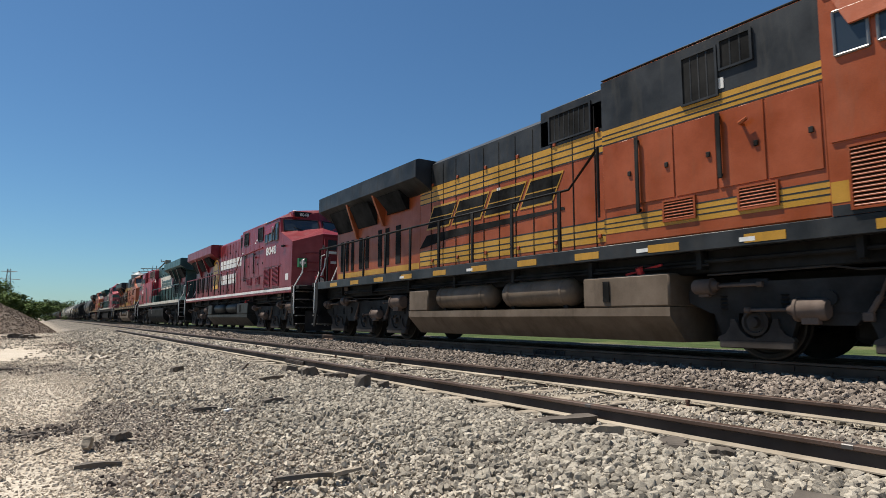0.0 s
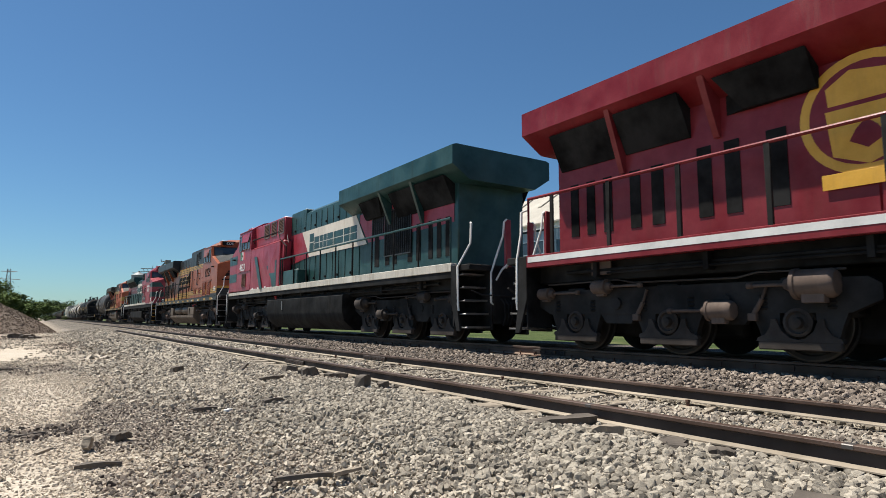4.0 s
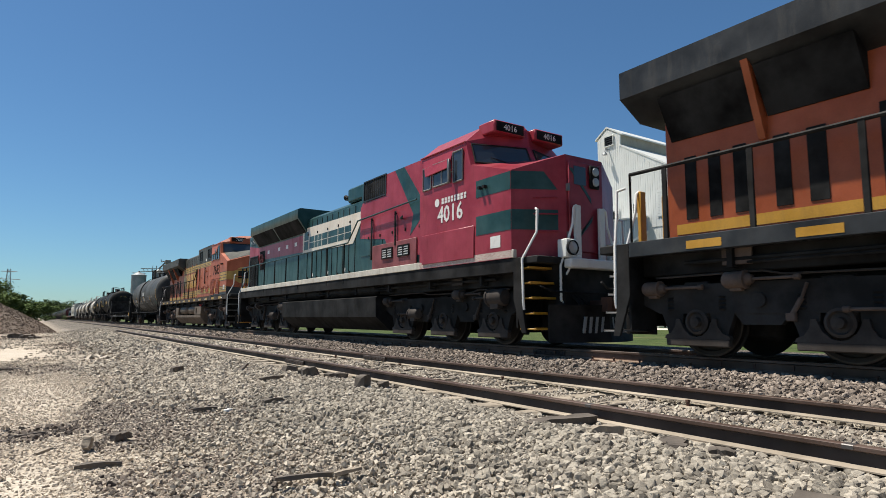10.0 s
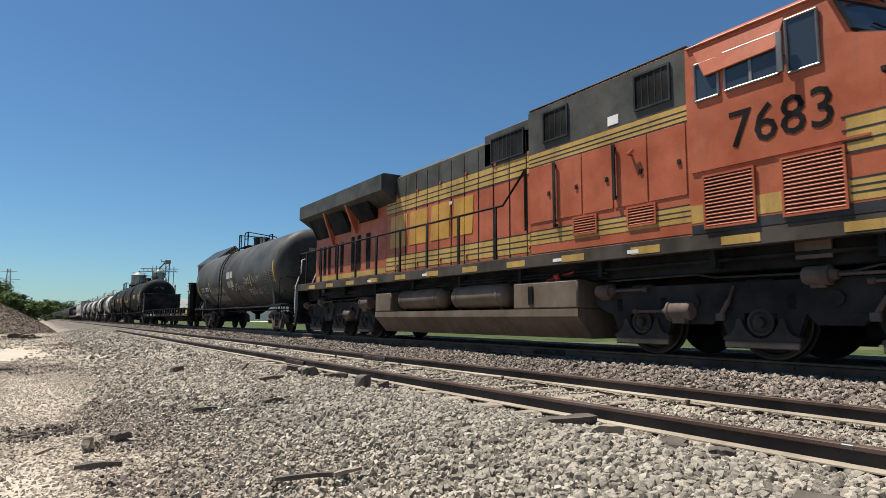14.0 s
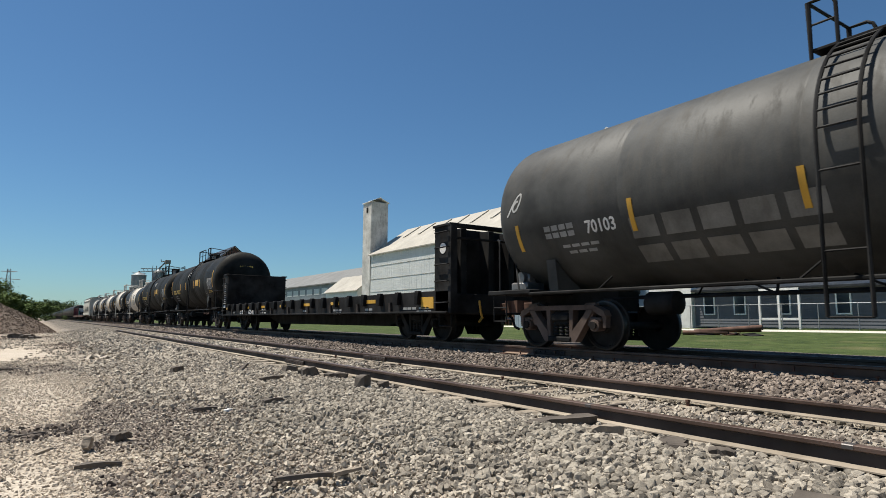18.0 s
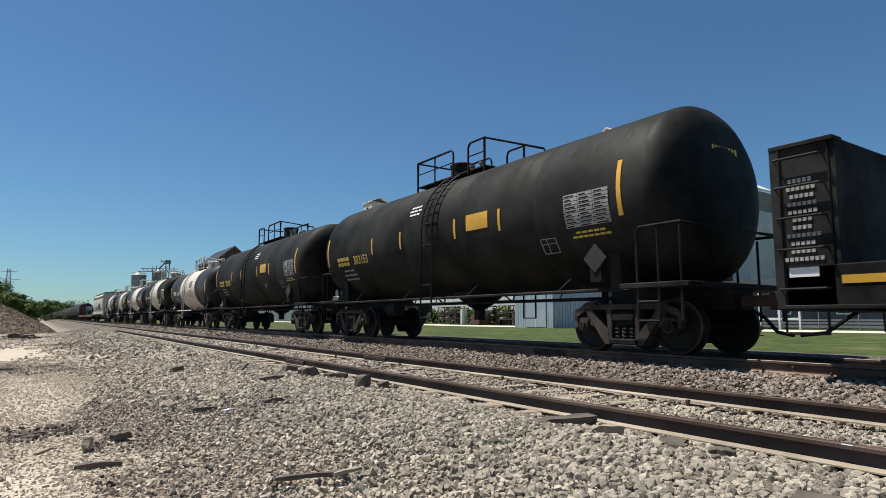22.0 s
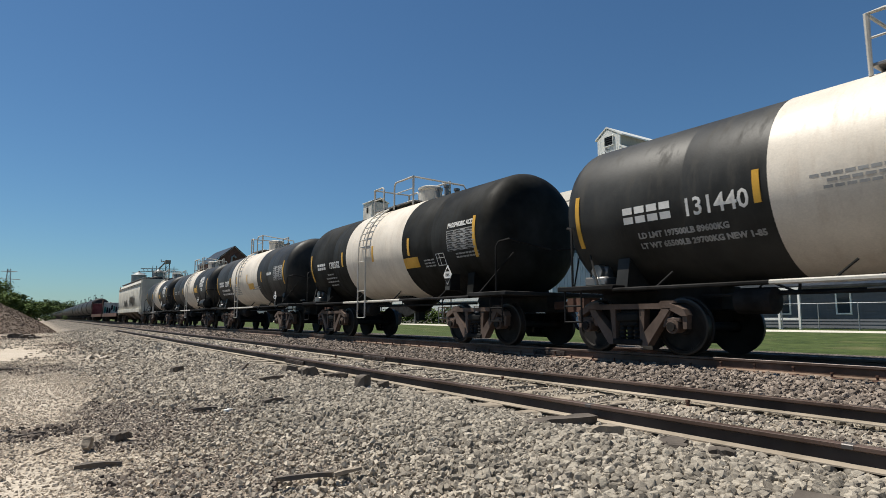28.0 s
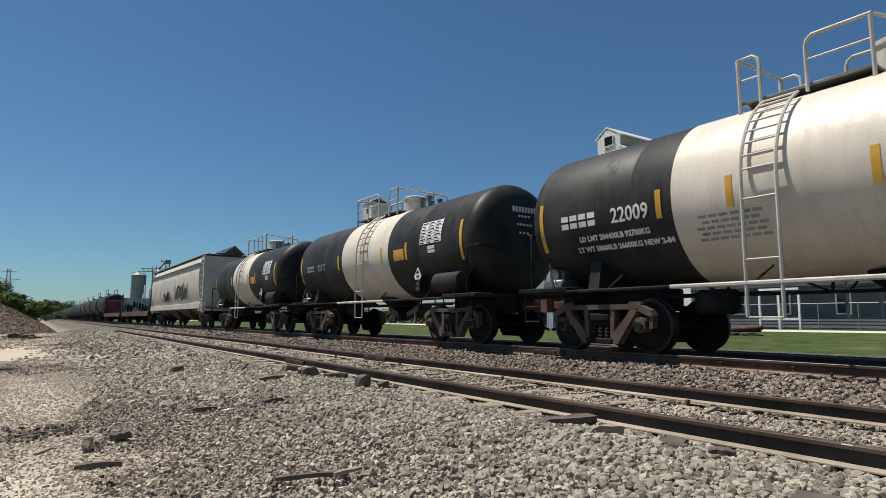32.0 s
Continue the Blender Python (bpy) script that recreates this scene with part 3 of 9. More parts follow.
# ---- buildings beyond the tracks ----
def ribbed(parent, x0, x1, y0, y1, z0, z1, face, material, pitch=0.3, depth=0.016, label=""):
    """A sheet-metal wall with each raised rib a part. face: -x or -y."""
    if face == "-x":
        wall = part("wall", Shape().box(x0, x0 + 0.12, y0, y1, z0, z1), material, parent, label)
        lo, hi = y0, y1
        rib = Shape().box(-depth, 0.0, -0.035, 0.035, z0, z1)
    else:
        wall = part("wall", Shape().box(x0, x1, y0, y0 + 0.12, z0, z1), material, parent, label)
        lo, hi = x0, x1
        rib = Shape().box(-0.035, 0.035, -depth, 0.0, z0, z1)
    me = rib.mesh("wall_rib", material, False)
    n = max(1, int((hi - lo) / pitch))
    for i in range(n):
        u = lo + (i + 0.5) * (hi - lo) / n
        part("wall_rib", me, material, wall, at=(x0, u, 0) if face == "-x" else (u, y0, 0))
    return wall


def louver(parent, face, a, b, z0, z1, at, slats=4):
    """A louvred vent: frame and slats. a..b runs along the wall."""
    fr = Shape()
    put = (lambda u0, u1, w0, w1, d0, d1: (d0, d1, u0, u1, w0, w1)) if face == "-x" else (lambda u0, u1, w0, w1, d0, d1: (u0, u1, d0, d1, w0, w1))
    t = 0.09
    for u0, u1, w0, w1 in ((a, b, z0, z0 + t), (a, b, z1 - t, z1), (a, a + t, z0 + t, z1 - t), (b - t, b, z0 + t, z1 - t)):
        fr.box(*put(u0, u1, w0, w1, at - 0.14, at - 0.045))
    v = part("vent", fr, METALWHITE, parent)
    part("vent_backing", Shape().box(*put(a + t, b - t, z0 + t, z1 - t, at - 0.05, at - 0.044)), GRATE, v)
    for i in range(slats):
        w = z0 + t + (z1 - z0 - 2 * t) * (i + 0.5) / slats
        part("slat", Shape().box(*put(a + t, b - t, w - 0.06, w + 0.05, at - 0.11, at - 0.06)), ROOFGREY, v)


def gable(x0, x1, ze, zr, xr, y0, y1, t=0.12):
    return Shape().prism([(x0, ze), (xr, zr), (x1, ze), (x1, ze - t), (xr, zr - t), (x0, ze - t)], "y", y0, y1)


def elevator():
    """Grain elevator: tall head house, long storage shed, annex and tower."""
    el = thing("grain_elevator", "tall white corrugated metal grain elevator head house with stepped roof", "elevator", at=(0, 0, 0))
    X, Y0, Y1 = 50.0, 33.3, 44.0
    # walls
    g = 0.0
    zt, zm, xm = 20.4, 14.4, 65.2
    part("wall", Shape().prism([(Y0, g), (Y1, g), (Y1, zt - 0.3), (42.7, 21.2), (40.9, 20.2), (40.9, 18.9), (Y0, 14.4)], "x", X, X + 0.15), METALWHITE, el, "white ribbed metal wall")
    ribs = Shape()
    n = 38
    for i in range(n):
        y = Y0 + 0.15 + (Y1 - Y0 - 0.3) * i / (n - 1)
        top = 14.3 + (y - Y0) * (18.9 - 14.4) / (40.9 - Y0) if y < 40.9 else 20.0
        ribs.box(X - 0.014, X, y - 0.04, y + 0.04, g, top)
    part("wall_rib", ribs, METALWHITE, el)
    part("wall", Shape().box(X, xm, Y0 - 0.1, Y0, g, 14.2), METALWHITE, el, "white metal end wall")
    low = Shape()
    for i in range(40):
        x = X + 0.2 + 14.8 * i / 39
        low.box(x - 0.04, x + 0.04, Y0 - 0.13, Y0 - 0.1, g, 14.0)
    part("wall_rib", low, METALWHITE, el)
    # Thin grey-brown strip along the top of the end wall.
    part("upper_wall", Shape().box(X + 0.02, xm - 0.02, Y0 - 0.16, Y0 - 0.134, 12.1, 14.2), UPPERWALL, el, "grey-brown upper wall")
    part("wall", Shape().box(xm - 0.15, xm, Y0, Y1, g, 14.2), METALWHITE, el)
    part("wall", Shape().box(X + 0.15, xm - 0.15, Y1 - 0.15, Y1, g, 19.5), METALWHITE, el)
    # roofs
    part("roof", Shape().add([(X - 0.05, Y0 - 0.35, 14.25), (X - 0.05, 41.0, 18.95), (xm + 0.4, 41.0, 18.95), (xm + 0.4, Y0 - 0.35, 14.25), (X - 0.05, Y0 - 0.35, 14.45), (X - 0.05, 41.0, 19.15), (xm + 0.4, 41.0, 19.15), (xm + 0.4, Y0 - 0.35, 14.45)],
                             [(0, 1, 2, 3), (4, 7, 6, 5), (0, 4, 5, 1), (1, 5, 6, 2), (2, 6, 7, 3), (3, 7, 4, 0)]), METALWHITE, el, "pale metal lean-to roof")
    part("monitor", Shape().box(X + 0.15, xm - 1.0, 40.9, 41.0, 18.9, 20.2), ROOFTAN, el, "weathered monitor wall")
    mr = Shape()
    for ya, za, yb, zb in ((40.6, 20.05, 42.7, 21.3), (42.7, 21.3, 44.3, 20.2)):
        mr.add([(x, y, z + d) for d in (0, 0.16) for x in (X - 0.06, xm - 0.6) for y, z in ((ya, za), (yb, zb))], [(0, 1, 3, 2), (4, 6, 7, 5), (0, 4, 5, 1), (2, 3, 7, 6), (0, 2, 6, 4), (1, 5, 7, 3)])
    part("roof", mr, METALWHITE, el, "pale metal gable roof")
    for a, b, z0, z1 in ((41.7, 43.0, 19.2, 20.35),):
        louver(el, "-x", a, b, z0, z1, X)
    louver(el, "-x", 41.2, 42.4, 11.0, 12.1, X)
    louver(el, "-x", 38.4, 39.5, 11.3, 12.5, X)
    part("loading_door", Shape().box(X - 0.06, X - 0.035, 34.1, 36.6, 10.6, 13.4, 0.01), METALWHITE, el, "white roll-up hatch")
    for i in range(9):
        z = 10.7 + 0.3 * i
        part("door_slat", Shape().box(X - 0.085, X - 0.06, 34.2, 36.5, z, z + 0.22, 0.01), METALWHITE, el)
    part("barn_lamp", Shape().tube([(X, 42.5, 18.9), (X - 0.5, 42.5, 18.9), (X - 0.6, 42.5, 18.6)], 0.06).lathe([(18.2, 0.28), (18.55, 0.1)], 12, "z", (X - 0.6, 42.5, 0)), GALV, el)
    part("trim", Shape().box(X - 0.06, X - 0.032, Y0, 44.0, 9.75, 9.85).box(X - 0.05, X + 0.1, Y0 - 0.15, Y0 + 0.05, g, 14.3), METALWHITE, el)

    shed = thing("storage_shed", "long white metal grain storage shed with tan roof", "shed")
    ribbed(shed, 50.0, 50, 44.0, 98.5, -0.2, 12.3, "-x", METALWHITE, 0.75, label="white stained sheet wall")
    for z in (3.1, 5.4, 7.7, 10.0):
        part("wall_seam", Shape().box(49.95, 49.99, 44.0, 98.5, z, z + 0.05), ROOFTAN, shed)
    part("wall", Shape().prism([(50, -0.2), (66, -0.2), (66, 12.3), (58, 17.4), (50, 12.3)], "y", 98.4, 98.5), METALWHITE, shed)
    rf = Shape()
    rf.add([(x, y, z + d) for d in (0, 0.18) for y in (44.0, 98.9) for x, z in ((49.6, 12.05), (58.0, 17.6))], [(0, 1, 3, 2), (4, 6, 7, 5), (0, 4, 5, 1), (2, 3, 7, 6), (0, 2, 6, 4), (1, 5, 7, 3)])
    rf.add([(x, y, z + d) for d in (0, 0.18) for y in (44.0, 98.9) for x, z in ((66.4, 12.05), (58.0, 17.6))], [(0, 2, 3, 1), (4, 5, 7, 6), (0, 1, 5, 4), (2, 6, 7, 3), (0, 4, 6, 2), (1, 3, 7, 5)])
    part("roof", rf, ROOFTAN, shed, "weathered tan sheet roof")
    for i in range(10):
        y = 47.5 + i * 5.1
        s = Shape().add([(54.2 + a * 3.4, y + b * 0.55, 15.17 + a * 2.24 + 0.09 + c) for c in (0, 0.22) for b in (0, 1) for a in (0, 1)], [(0, 2, 3, 1), (4, 5, 7, 6), (0, 1, 5, 4), (2, 6, 7, 3), (0, 4, 6, 2), (1, 3, 7, 5)])
        part("roof_rib", s, ROOFTAN, shed)

    tower = thing("elevator_tower", "narrow weathered concrete tower with small gable cap", "tower")
    part("shaft", Shape().box(50.0, 53.6, 98.7, 102.0, -0.3, 22.4, 0.08), CONCRETE, tower, "streaked grey concrete shaft")
    part("cap", gable(49.8, 53.8, 22.4, 23.3, 51.8, 98.5, 102.2), METALWHITE, tower, "white metal cap")
    part("tower_window", Shape().box(49.95, 49.99, 99.8, 100.5, 20.4, 21.4), GRATE, tower)

    an = thing("loading_annex", "pale blue corrugated metal loading annex with canopy", "annex")
    ax, ay0, ay1 = 36.75, 37.9, 42.8
    ribbed(an, ax, ax, ay0, ay1, -0.2, 8.5, "-x", METALBLUE, 0.32, label="pale blue ribbed wall")
    slope = lambda x: 8.56 + (x - ax) * (10.85 - 8.56) / (49.95 - ax)
    under = lambda x: 6.2 + (x - 42.9) * (9.45 - 6.2) / (49.95 - 42.9)
    part("wall", Shape().prism([(ax, -0.2), (42.9, -0.2), (42.9, 6.2), (49.95, 9.45), (49.95, 10.8), (ax, 8.5)], "y", ay0 - 0.1, ay0), METALBLUE, an, "shaded blue ribbed side wall")
    for i in range(40):
        x = ax + 0.2 + i * 0.33
        if x < 49.9:
            part("wall_rib", Shape().box(x - 0.035, x + 0.035, ay0 - 0.135, ay0 - 0.1, -0.2 if x < 42.9 else under(x) + 0.05, slope(x) - 0.1), METALBLUE, an)
    part("canopy_edge", Shape().prism([(42.9, 6.2), (49.95, 9.45), (49.95, 9.2), (42.95, 5.95)], "y", ay0 - 0.2, ay0 + 0.4), METALWHITE, an, "pale sloping edge of the canopy")
    part("roof", Shape().prism([(ax - 0.25, 8.5), (49.95, 10.82), (49.95, 10.95), (ax - 0.25, 8.63)], "y", ay0 - 0.25, ay1 + 0.2), METALWHITE, an)
    part("back_wall", Shape().box(42.9, 49.9, ay1 - 0.1, ay1, -0.2, 8.6), GRATE, an, "dark inner wall of the drive-through")
    part("wall", Shape().box(42.8, 42.9, ay0 + 0.02, ay1 - 0.12, -0.2, 6.2), METALBLUE, an)
    for nm, box in (("window", (ax - 0.06, ax - 0.04, 38.7, 41.8, 6.42, 7.52)),):
        w = part(nm, Shape().box(*box), GLASS, an, "dark strip window")
        for u in (38.7, 41.8):
            part("window_frame", Shape().box(ax - 0.09, ax - 0.06, u - 0.05, u + 0.05, 6.36, 7.58), METALBLUE, w)
        for z in (6.36, 7.52):
            part("window_frame", Shape().box(ax - 0.088, ax - 0.062, 38.75, 41.75, z, z + 0.06), METALBLUE, w)
    w = part("window", Shape().box(37.3, 41.8, ay0 - 0.16, ay0 - 0.14, 6.5, 7.6), GLASS, an, "dark strip window")
    for z in (6.44, 7.6):
        part("window_frame", Shape().box(37.2, 41.9, ay0 - 0.19, ay0 - 0.16, z, z + 0.06), METALBLUE, w)
    d = part("door", Shape().box(ax - 0.07, ax - 0.04, 38.6, 41.2, -0.1, 4.1, 0.01), METALBLUE, an)
    part("door_track", Shape().box(ax - 0.1, ax - 0.07, 38.4, 41.5, 4.1, 4.22), METALWHITE, d)
    part("door_stile", Shape().box(ax - 0.09, ax - 0.07, 39.86, 39.94, -0.1, 4.1), METALWHITE, d)
    part("beam", Shape().box(42.9, 49.9, 38.0, 38.2, 3.6, 3.85), BLACK, an)

    side = thing("side_shed", "white ribbed metal side shed with sloping roof", "shed")
    ribbed(side, 66.0, 66, 28.5, 33.2, -0.2, 11.7, "-x", METALWHITE, 0.4)
    part("wall", Shape().prism([(66.0, -0.2), (70.9, -0.2), (70.9, 10.6), (66.0, 11.7)], "y", 28.4, 28.5), METALWHITE, side)
    part("roof", Shape().prism([(65.95, 11.72), (71.1, 10.55), (71.1, 10.75), (65.95, 11.92)], "y", 28.2, 33.4), METALWHITE, side)

    drum = thing("rusty_hopper_tank", "rusty steel drum with spout beside the elevator", "tank")
    at = (51.8, 31.55, 0)
    part("drum", Shape().lathe([(0.0, 1.0), (0.0, 1.12), (7.35, 1.12), (7.35, 1.0)], 28, "z", at), RUST, drum)
    for z in (2.4, 4.8, 7.1):
        part("hoop", Shape().lathe([(z, 1.13), (z + 0.05, 1.17), (z + 0.2, 1.17), (z + 0.25, 1.13)], 28, "z", at, False), RUST, drum)
    part("spout", Shape().tube([(51.2, 31.9, 7.3), (49.4, 32.9, 8.9)], 0.2, 10), RUST, drum)


elevator()


def brick_house():
    b = thing("brick_elevator", "old dark brick warehouse with gabled roof", "warehouse")
    x0, x1, y0, y1 = 53.5, 66.5, 232.0, 262.0
    part("wall", Shape().box(x0, x0 + 0.4, y0, y1, -0.3, 22.0), BRICK, b)
    part("wall", Shape().prism([(x0, -0.3), (x1, -0.3), (x1, 22.0), ((x0 + x1) / 2, 27.5), (x0, 22.0)], "y", y0 - 0.4, y0), BRICK, b)
    part("roof", gable(x0 - 0.6, x1 + 0.6, 22.1, 28.0, (x0 + x1) / 2, y0 - 0.8, y1, 0.3), ROOFGREY, b)
    part("vent_pipe", Shape().tube([(59, y0 - 0.6, 20), (59, y0 - 0.8, 23.5), (59.8, y0 - 0.8, 24.2), (60.6, y0 - 0.8, 23.4)], 0.35, 10), GALV, b)
    w = thing("low_warehouse", "low grey metal warehouse with clerestory strip", "warehouse")
    part("wall", Shape().box(58, 58.3, 120, 205, -0.3, 9.0), GALV, w)
    part("wall", Shape().box(58, 80, 119.7, 120, -0.3, 9.0), METALBLUE, w)
    part("roof", Shape().prism([(57.4, 8.9), (69, 13.6), (80, 8.9), (80, 9.2), (69, 13.9), (57.4, 9.2)], "y", 119.3, 205.5), ROOFSLATE, w)
    for i in range(16):
        part("window", Shape().box(57.95, 57.99, 122 + 5 * i, 125.6 + 5 * i, 6.6, 8.1), METALWHITE, w)
    h = thing("white_gable_shed", "small white gabled metal shed", "shed")
    part("wall", Shape().box(50, 50.2, 104, 119, -0.3, 6.0), METALWHITE, h)
    part("wall", Shape().prism([(50, -0.3), (58, -0.3), (58, 6.0), (54, 9.2), (50, 6.0)], "y", 103.9, 104), METALWHITE, h)
    part("roof", gable(49.6, 58.4, 6.0, 9.4, 54, 103.5, 119.4, 0.15), ROOFTAN, h)


brick_house()


def silos():
    for k, (x, y, r, h) in enumerate(((48.3, 400.0, 4.1, 25.9), (59.1, 400.0, 3.7, 28.0))):
        s = thing("silo", "cylindrical galvanised steel grain silo with conical top", "silo", "grain silos")
        part("drum", Shape().lathe([(-0.3, r), (h, r), (h + 0.1, r + 0.25), (h + 0.2, r)], 28, "z", (x, y, 0)), GALV, s)
        part("cone", Shape().lathe([(h + 0.2, r + 0.2), (h + 2.2, 0.7), (h + 2.8, 0.6)], 28, "z", (x, y, 0)), GALV, s)
        for j in range(6):
            part("hoop", Shape().lathe([(j * h / 6, r + 0.08), (j * h / 6 + 0.5, r + 0.08)], 28, "z", (x, y, 0), False), GALV, s)
        part("top_rail", Shape().tube([(x + (r - 0.3) * math.cos(a * 0.628), y + (r - 0.3) * math.sin(a * 0.628), h + 1.6) for a in range(10)], 0.08, 5, closed=True), STEEL, s)
    leg = thing("bucket_conveyor", "steel bucket elevator leg and conveyor bridge", "conveyor")
    x, y = 63.2, 396.0
    for dx in (-1.0, 1.0):
        part("leg_post", Shape().box(x + dx - 0.25, x + dx + 0.25, y, y + 0.6, 0, 35), STEEL, leg)
    part("head_box", Shape().box(x - 1.5, x + 1.5, y - 1.2, y + 1.8, 33.6, 35.8, 0.1), STEEL, leg)
    for i in range(15):
        part("brace", Shape().tube([(x - 1, y, 2.2 * i), (x + 1, y, 2.2 * i + 2.2)], 0.12, 5), STEEL, leg)
    part("spout", Shape().tube([(x - 1.2, y, 34.5), (x - 4.6, y, 30.6)], 0.45, 8), STEEL, leg)
    part("spout", Shape().tube([(x - 1.2, y, 35.0), (x - 3.6, y, 34.6), (x - 3.9, y, 36.0)], 0.25, 8), STEEL, leg)
    for z in (30.6, 28.9):
        part("bridge_chord", Shape().tube([(48.6, y, z - 0.6), (69.3, y, z)], 0.22, 6), STEEL, leg)
    for i in range(9):
        part("brace", Shape().tube([(49.5 + i * 2.2, y, 30.0), (50.6 + i * 2.2, y, 28.5)], 0.13, 5), STEEL, leg)
    for dx in (55.0, 57.0, 66.8):
        part("bridge_post", Shape().tube([(dx, y, 0), (dx, y, 32)], 0.2, 6), STEEL, leg)
    plant = thing("processing_plant", "white pipework and platforms of a grain plant", "plant")
    rng = random.Random(9)
    for i in range(10):
        xx, yy = 40 + rng.uniform(0, 6), 250 + i * 9.0
        h = rng.uniform(11, 17)
        part("stack", Shape().lathe([(-0.3, 0.5), (h, 0.5), (h + 0.3, 0.3)], 10, "z", (xx, yy, 0)), METALWHITE, plant)
        part("platform", Shape().box(xx - 2, xx + 2, yy - 3, yy + 3, h * 0.6, h * 0.6 + 0.3), METALWHITE, plant)
    part("plant_block", Shape().box(50, 60, 250, 335, -0.3, 8.5, 0.1), METALWHITE, plant)


silos()


def houses():
    def window(parent, a, b, z0, z1, at, axis="-x"):
        w = part("window", Shape().box(at - 0.05, at - 0.01, a, b, z0, z1), GLASS, parent)
        f = Shape()
        for u0, u1, w0, w1 in ((a - 0.1, b + 0.1, z0 - 0.1, z0), (a - 0.1, b + 0.1, z1, z1 + 0.1), (a - 0.1, a, z0, z1), (b, b + 0.1, z0, z1)):
            f.box(at - 0.09, at - 0.01, u0, u1, w0, w1)
        part("window_frame", f, WHITE, w)

    grey = thing("grey_house", "low grey clapboard house with white trim", "house")
    x = 46.0
    part("wall", Shape().box(x, x + 7, -6.0, 30.3, 0.0, 3.0), HOUSEGREY, grey)
    for i in range(13):
        part("clapboard", Shape().prism([(x, 0.1 + 0.22 * i), (x - 0.03, 0.1 + 0.22 * i), (x, 0.31 + 0.22 * i)], "y", -6.0, 30.3), HOUSEGREY, grey)
    part("roof", gable(x - 0.6, x + 7.6, 3.05, 3.95, x + 3.5, -6.4, 30.3, 0.15), ROOFGREY, grey)
    for a in (-3.0, 2.4, 6.6, 12.0, 15.0, 18.6, 22.6, 26.0, 28.6):
        window(grey, a, a + 0.8, 1.1, 2.5, x)
    part("porch_rail", Shape().box(x - 1.6, x - 1.5, 21.2, 24.0, 0.62, 0.76), WHITE, grey, "white porch rail")
    part("porch_beam", Shape().box(x - 1.6, x - 1.5, 21.2, 24.0, 2.72, 2.9), WHITE, grey)
    for a in (21.2, 22.6, 24.0):
        part("porch_post", Shape().box(x - 1.62, x - 1.48, a - 0.07, a + 0.07, -0.2, 2.7), WHITE, grey)
    blue = thing("pale_blue_shed", "long pale blue metal shed with dark doorway", "shed")
    ribbed(blue, x, x, 34.8, 39.6, -0.15, 3.4, "-x", HOUSEBLUE, 0.5)
    part("wall", Shape().box(x, x + 4, 34.7, 34.8, -0.15, 3.4), METALWHITE, blue)
    part("doorway", Shape().box(x - 0.04, x - 0.02, 37.5, 38.4, -0.1, 2.1), HOUSEGREY, blue)
    white = thing("white_garage", "white garage with a slatted roll-up door", "garage")
    part("wall", Shape().box(x - 0.4, x + 4, 30.4, 34.6, -0.15, 3.5), WHITE, white)
    part("garage_door", Shape().box(x - 0.46, x - 0.42, 31.5, 33.7, -0.1, 2.5), METALWHITE, white)
    for i in range(7):
        part("door_slat", Shape().box(x - 0.5, x - 0.46, 31.55, 33.65, 0.35 * i, 0.35 * i + 0.3, 0.01), METALWHITE, white)
    fence = thing("chain_link_fence", "galvanised chain-link fence posts and rail", "fence")
    for i in range(22):
        y = -14 + 2.4 * i
        part("fence_post", Shape().tube([(43.6, y, -0.3), (43.6, y, 1.75)], 0.035, 6), GALV, fence)
    part("top_rail", Shape().tube([(43.6, -14, 1.72), (43.6, 36.5, 1.72)], 0.025, 6), GALV, fence)
    part("bottom_wire", Shape().tube([(43.6, -14, 0.1), (43.6, 36.5, 0.1)], 0.012, 5), GALV, fence)
    yd = thing("junk_yard", "yard clutter of drums, racks and scrap", "clutter", kind="stuff")
    rng = random.Random(12)
    for i in range(26):
        xx, yy = rng.uniform(44, 50), rng.uniform(40, 62)
        zz = ground_z(xx, yy)
        h = rng.uniform(0.5, 2.0)
        if rng.random() < 0.5:
            part("drum", Shape().lathe([(zz, 0.4), (zz + h, 0.4)], 10, "z", (xx, yy, 0)), rng.choice([RUST, GALV, BLACK, METALWHITE]), yd)
        else:
            part("crate", Shape().box(xx - 0.6, xx + 0.6, yy - 0.8, yy + 0.8, zz, zz + h, 0.03), rng.choice([WOODPALE, RUST, GALV, METALWHITE]), yd)
    trailer = thing("grain_trailer", "dark hopper-bottom grain trailer parked by the shed", "trailer")
    part("trailer_body", Shape().prism([(70.5, 1.7), (70.5, 2.6), (79.0, 2.6), (79.0, 1.7), (76.6, 0.9), (75.2, 1.5), (73.8, 0.9)], "x", 43.2, 45.4), BLACK, trailer)
    for yy in (77.2, 78.3):
        part("wheel", Shape().lathe([(43.1, 0.2), (43.1, 0.5), (43.4, 0.5), (43.4, 0.2)], 16, "x", (0, yy, 0.42)), WHEEL, trailer)
    part("landing_leg", Shape().box(43.3, 43.5, 71.5, 71.7, -0.15, 1.7), STEEL, trailer)
    for k, (yy, xx) in enumerate(((52.0, 44.5), (57.5, 45.0), (63.0, 44.2), (66.5, 45.6))):
        rack = thing("steel_rack", "open steel storage rack with pipes beside the shed", "rack", "steel racks in the yard")
        zz = ground_z(xx, yy)
        for dx in (0.0, 1.4):
            for dy in (0.0, 2.6):
                part("rack_post", Shape().box(xx + dx, xx + dx + 0.09, yy + dy, yy + dy + 0.09, zz, zz + 2.3), GALV if k % 2 else RUST, rack)
        for z in (0.6, 1.4, 2.2):
            part("rack_shelf", Shape().box(xx, xx + 1.5, yy, yy + 2.7, zz + z, zz + z + 0.06), RUST, rack)
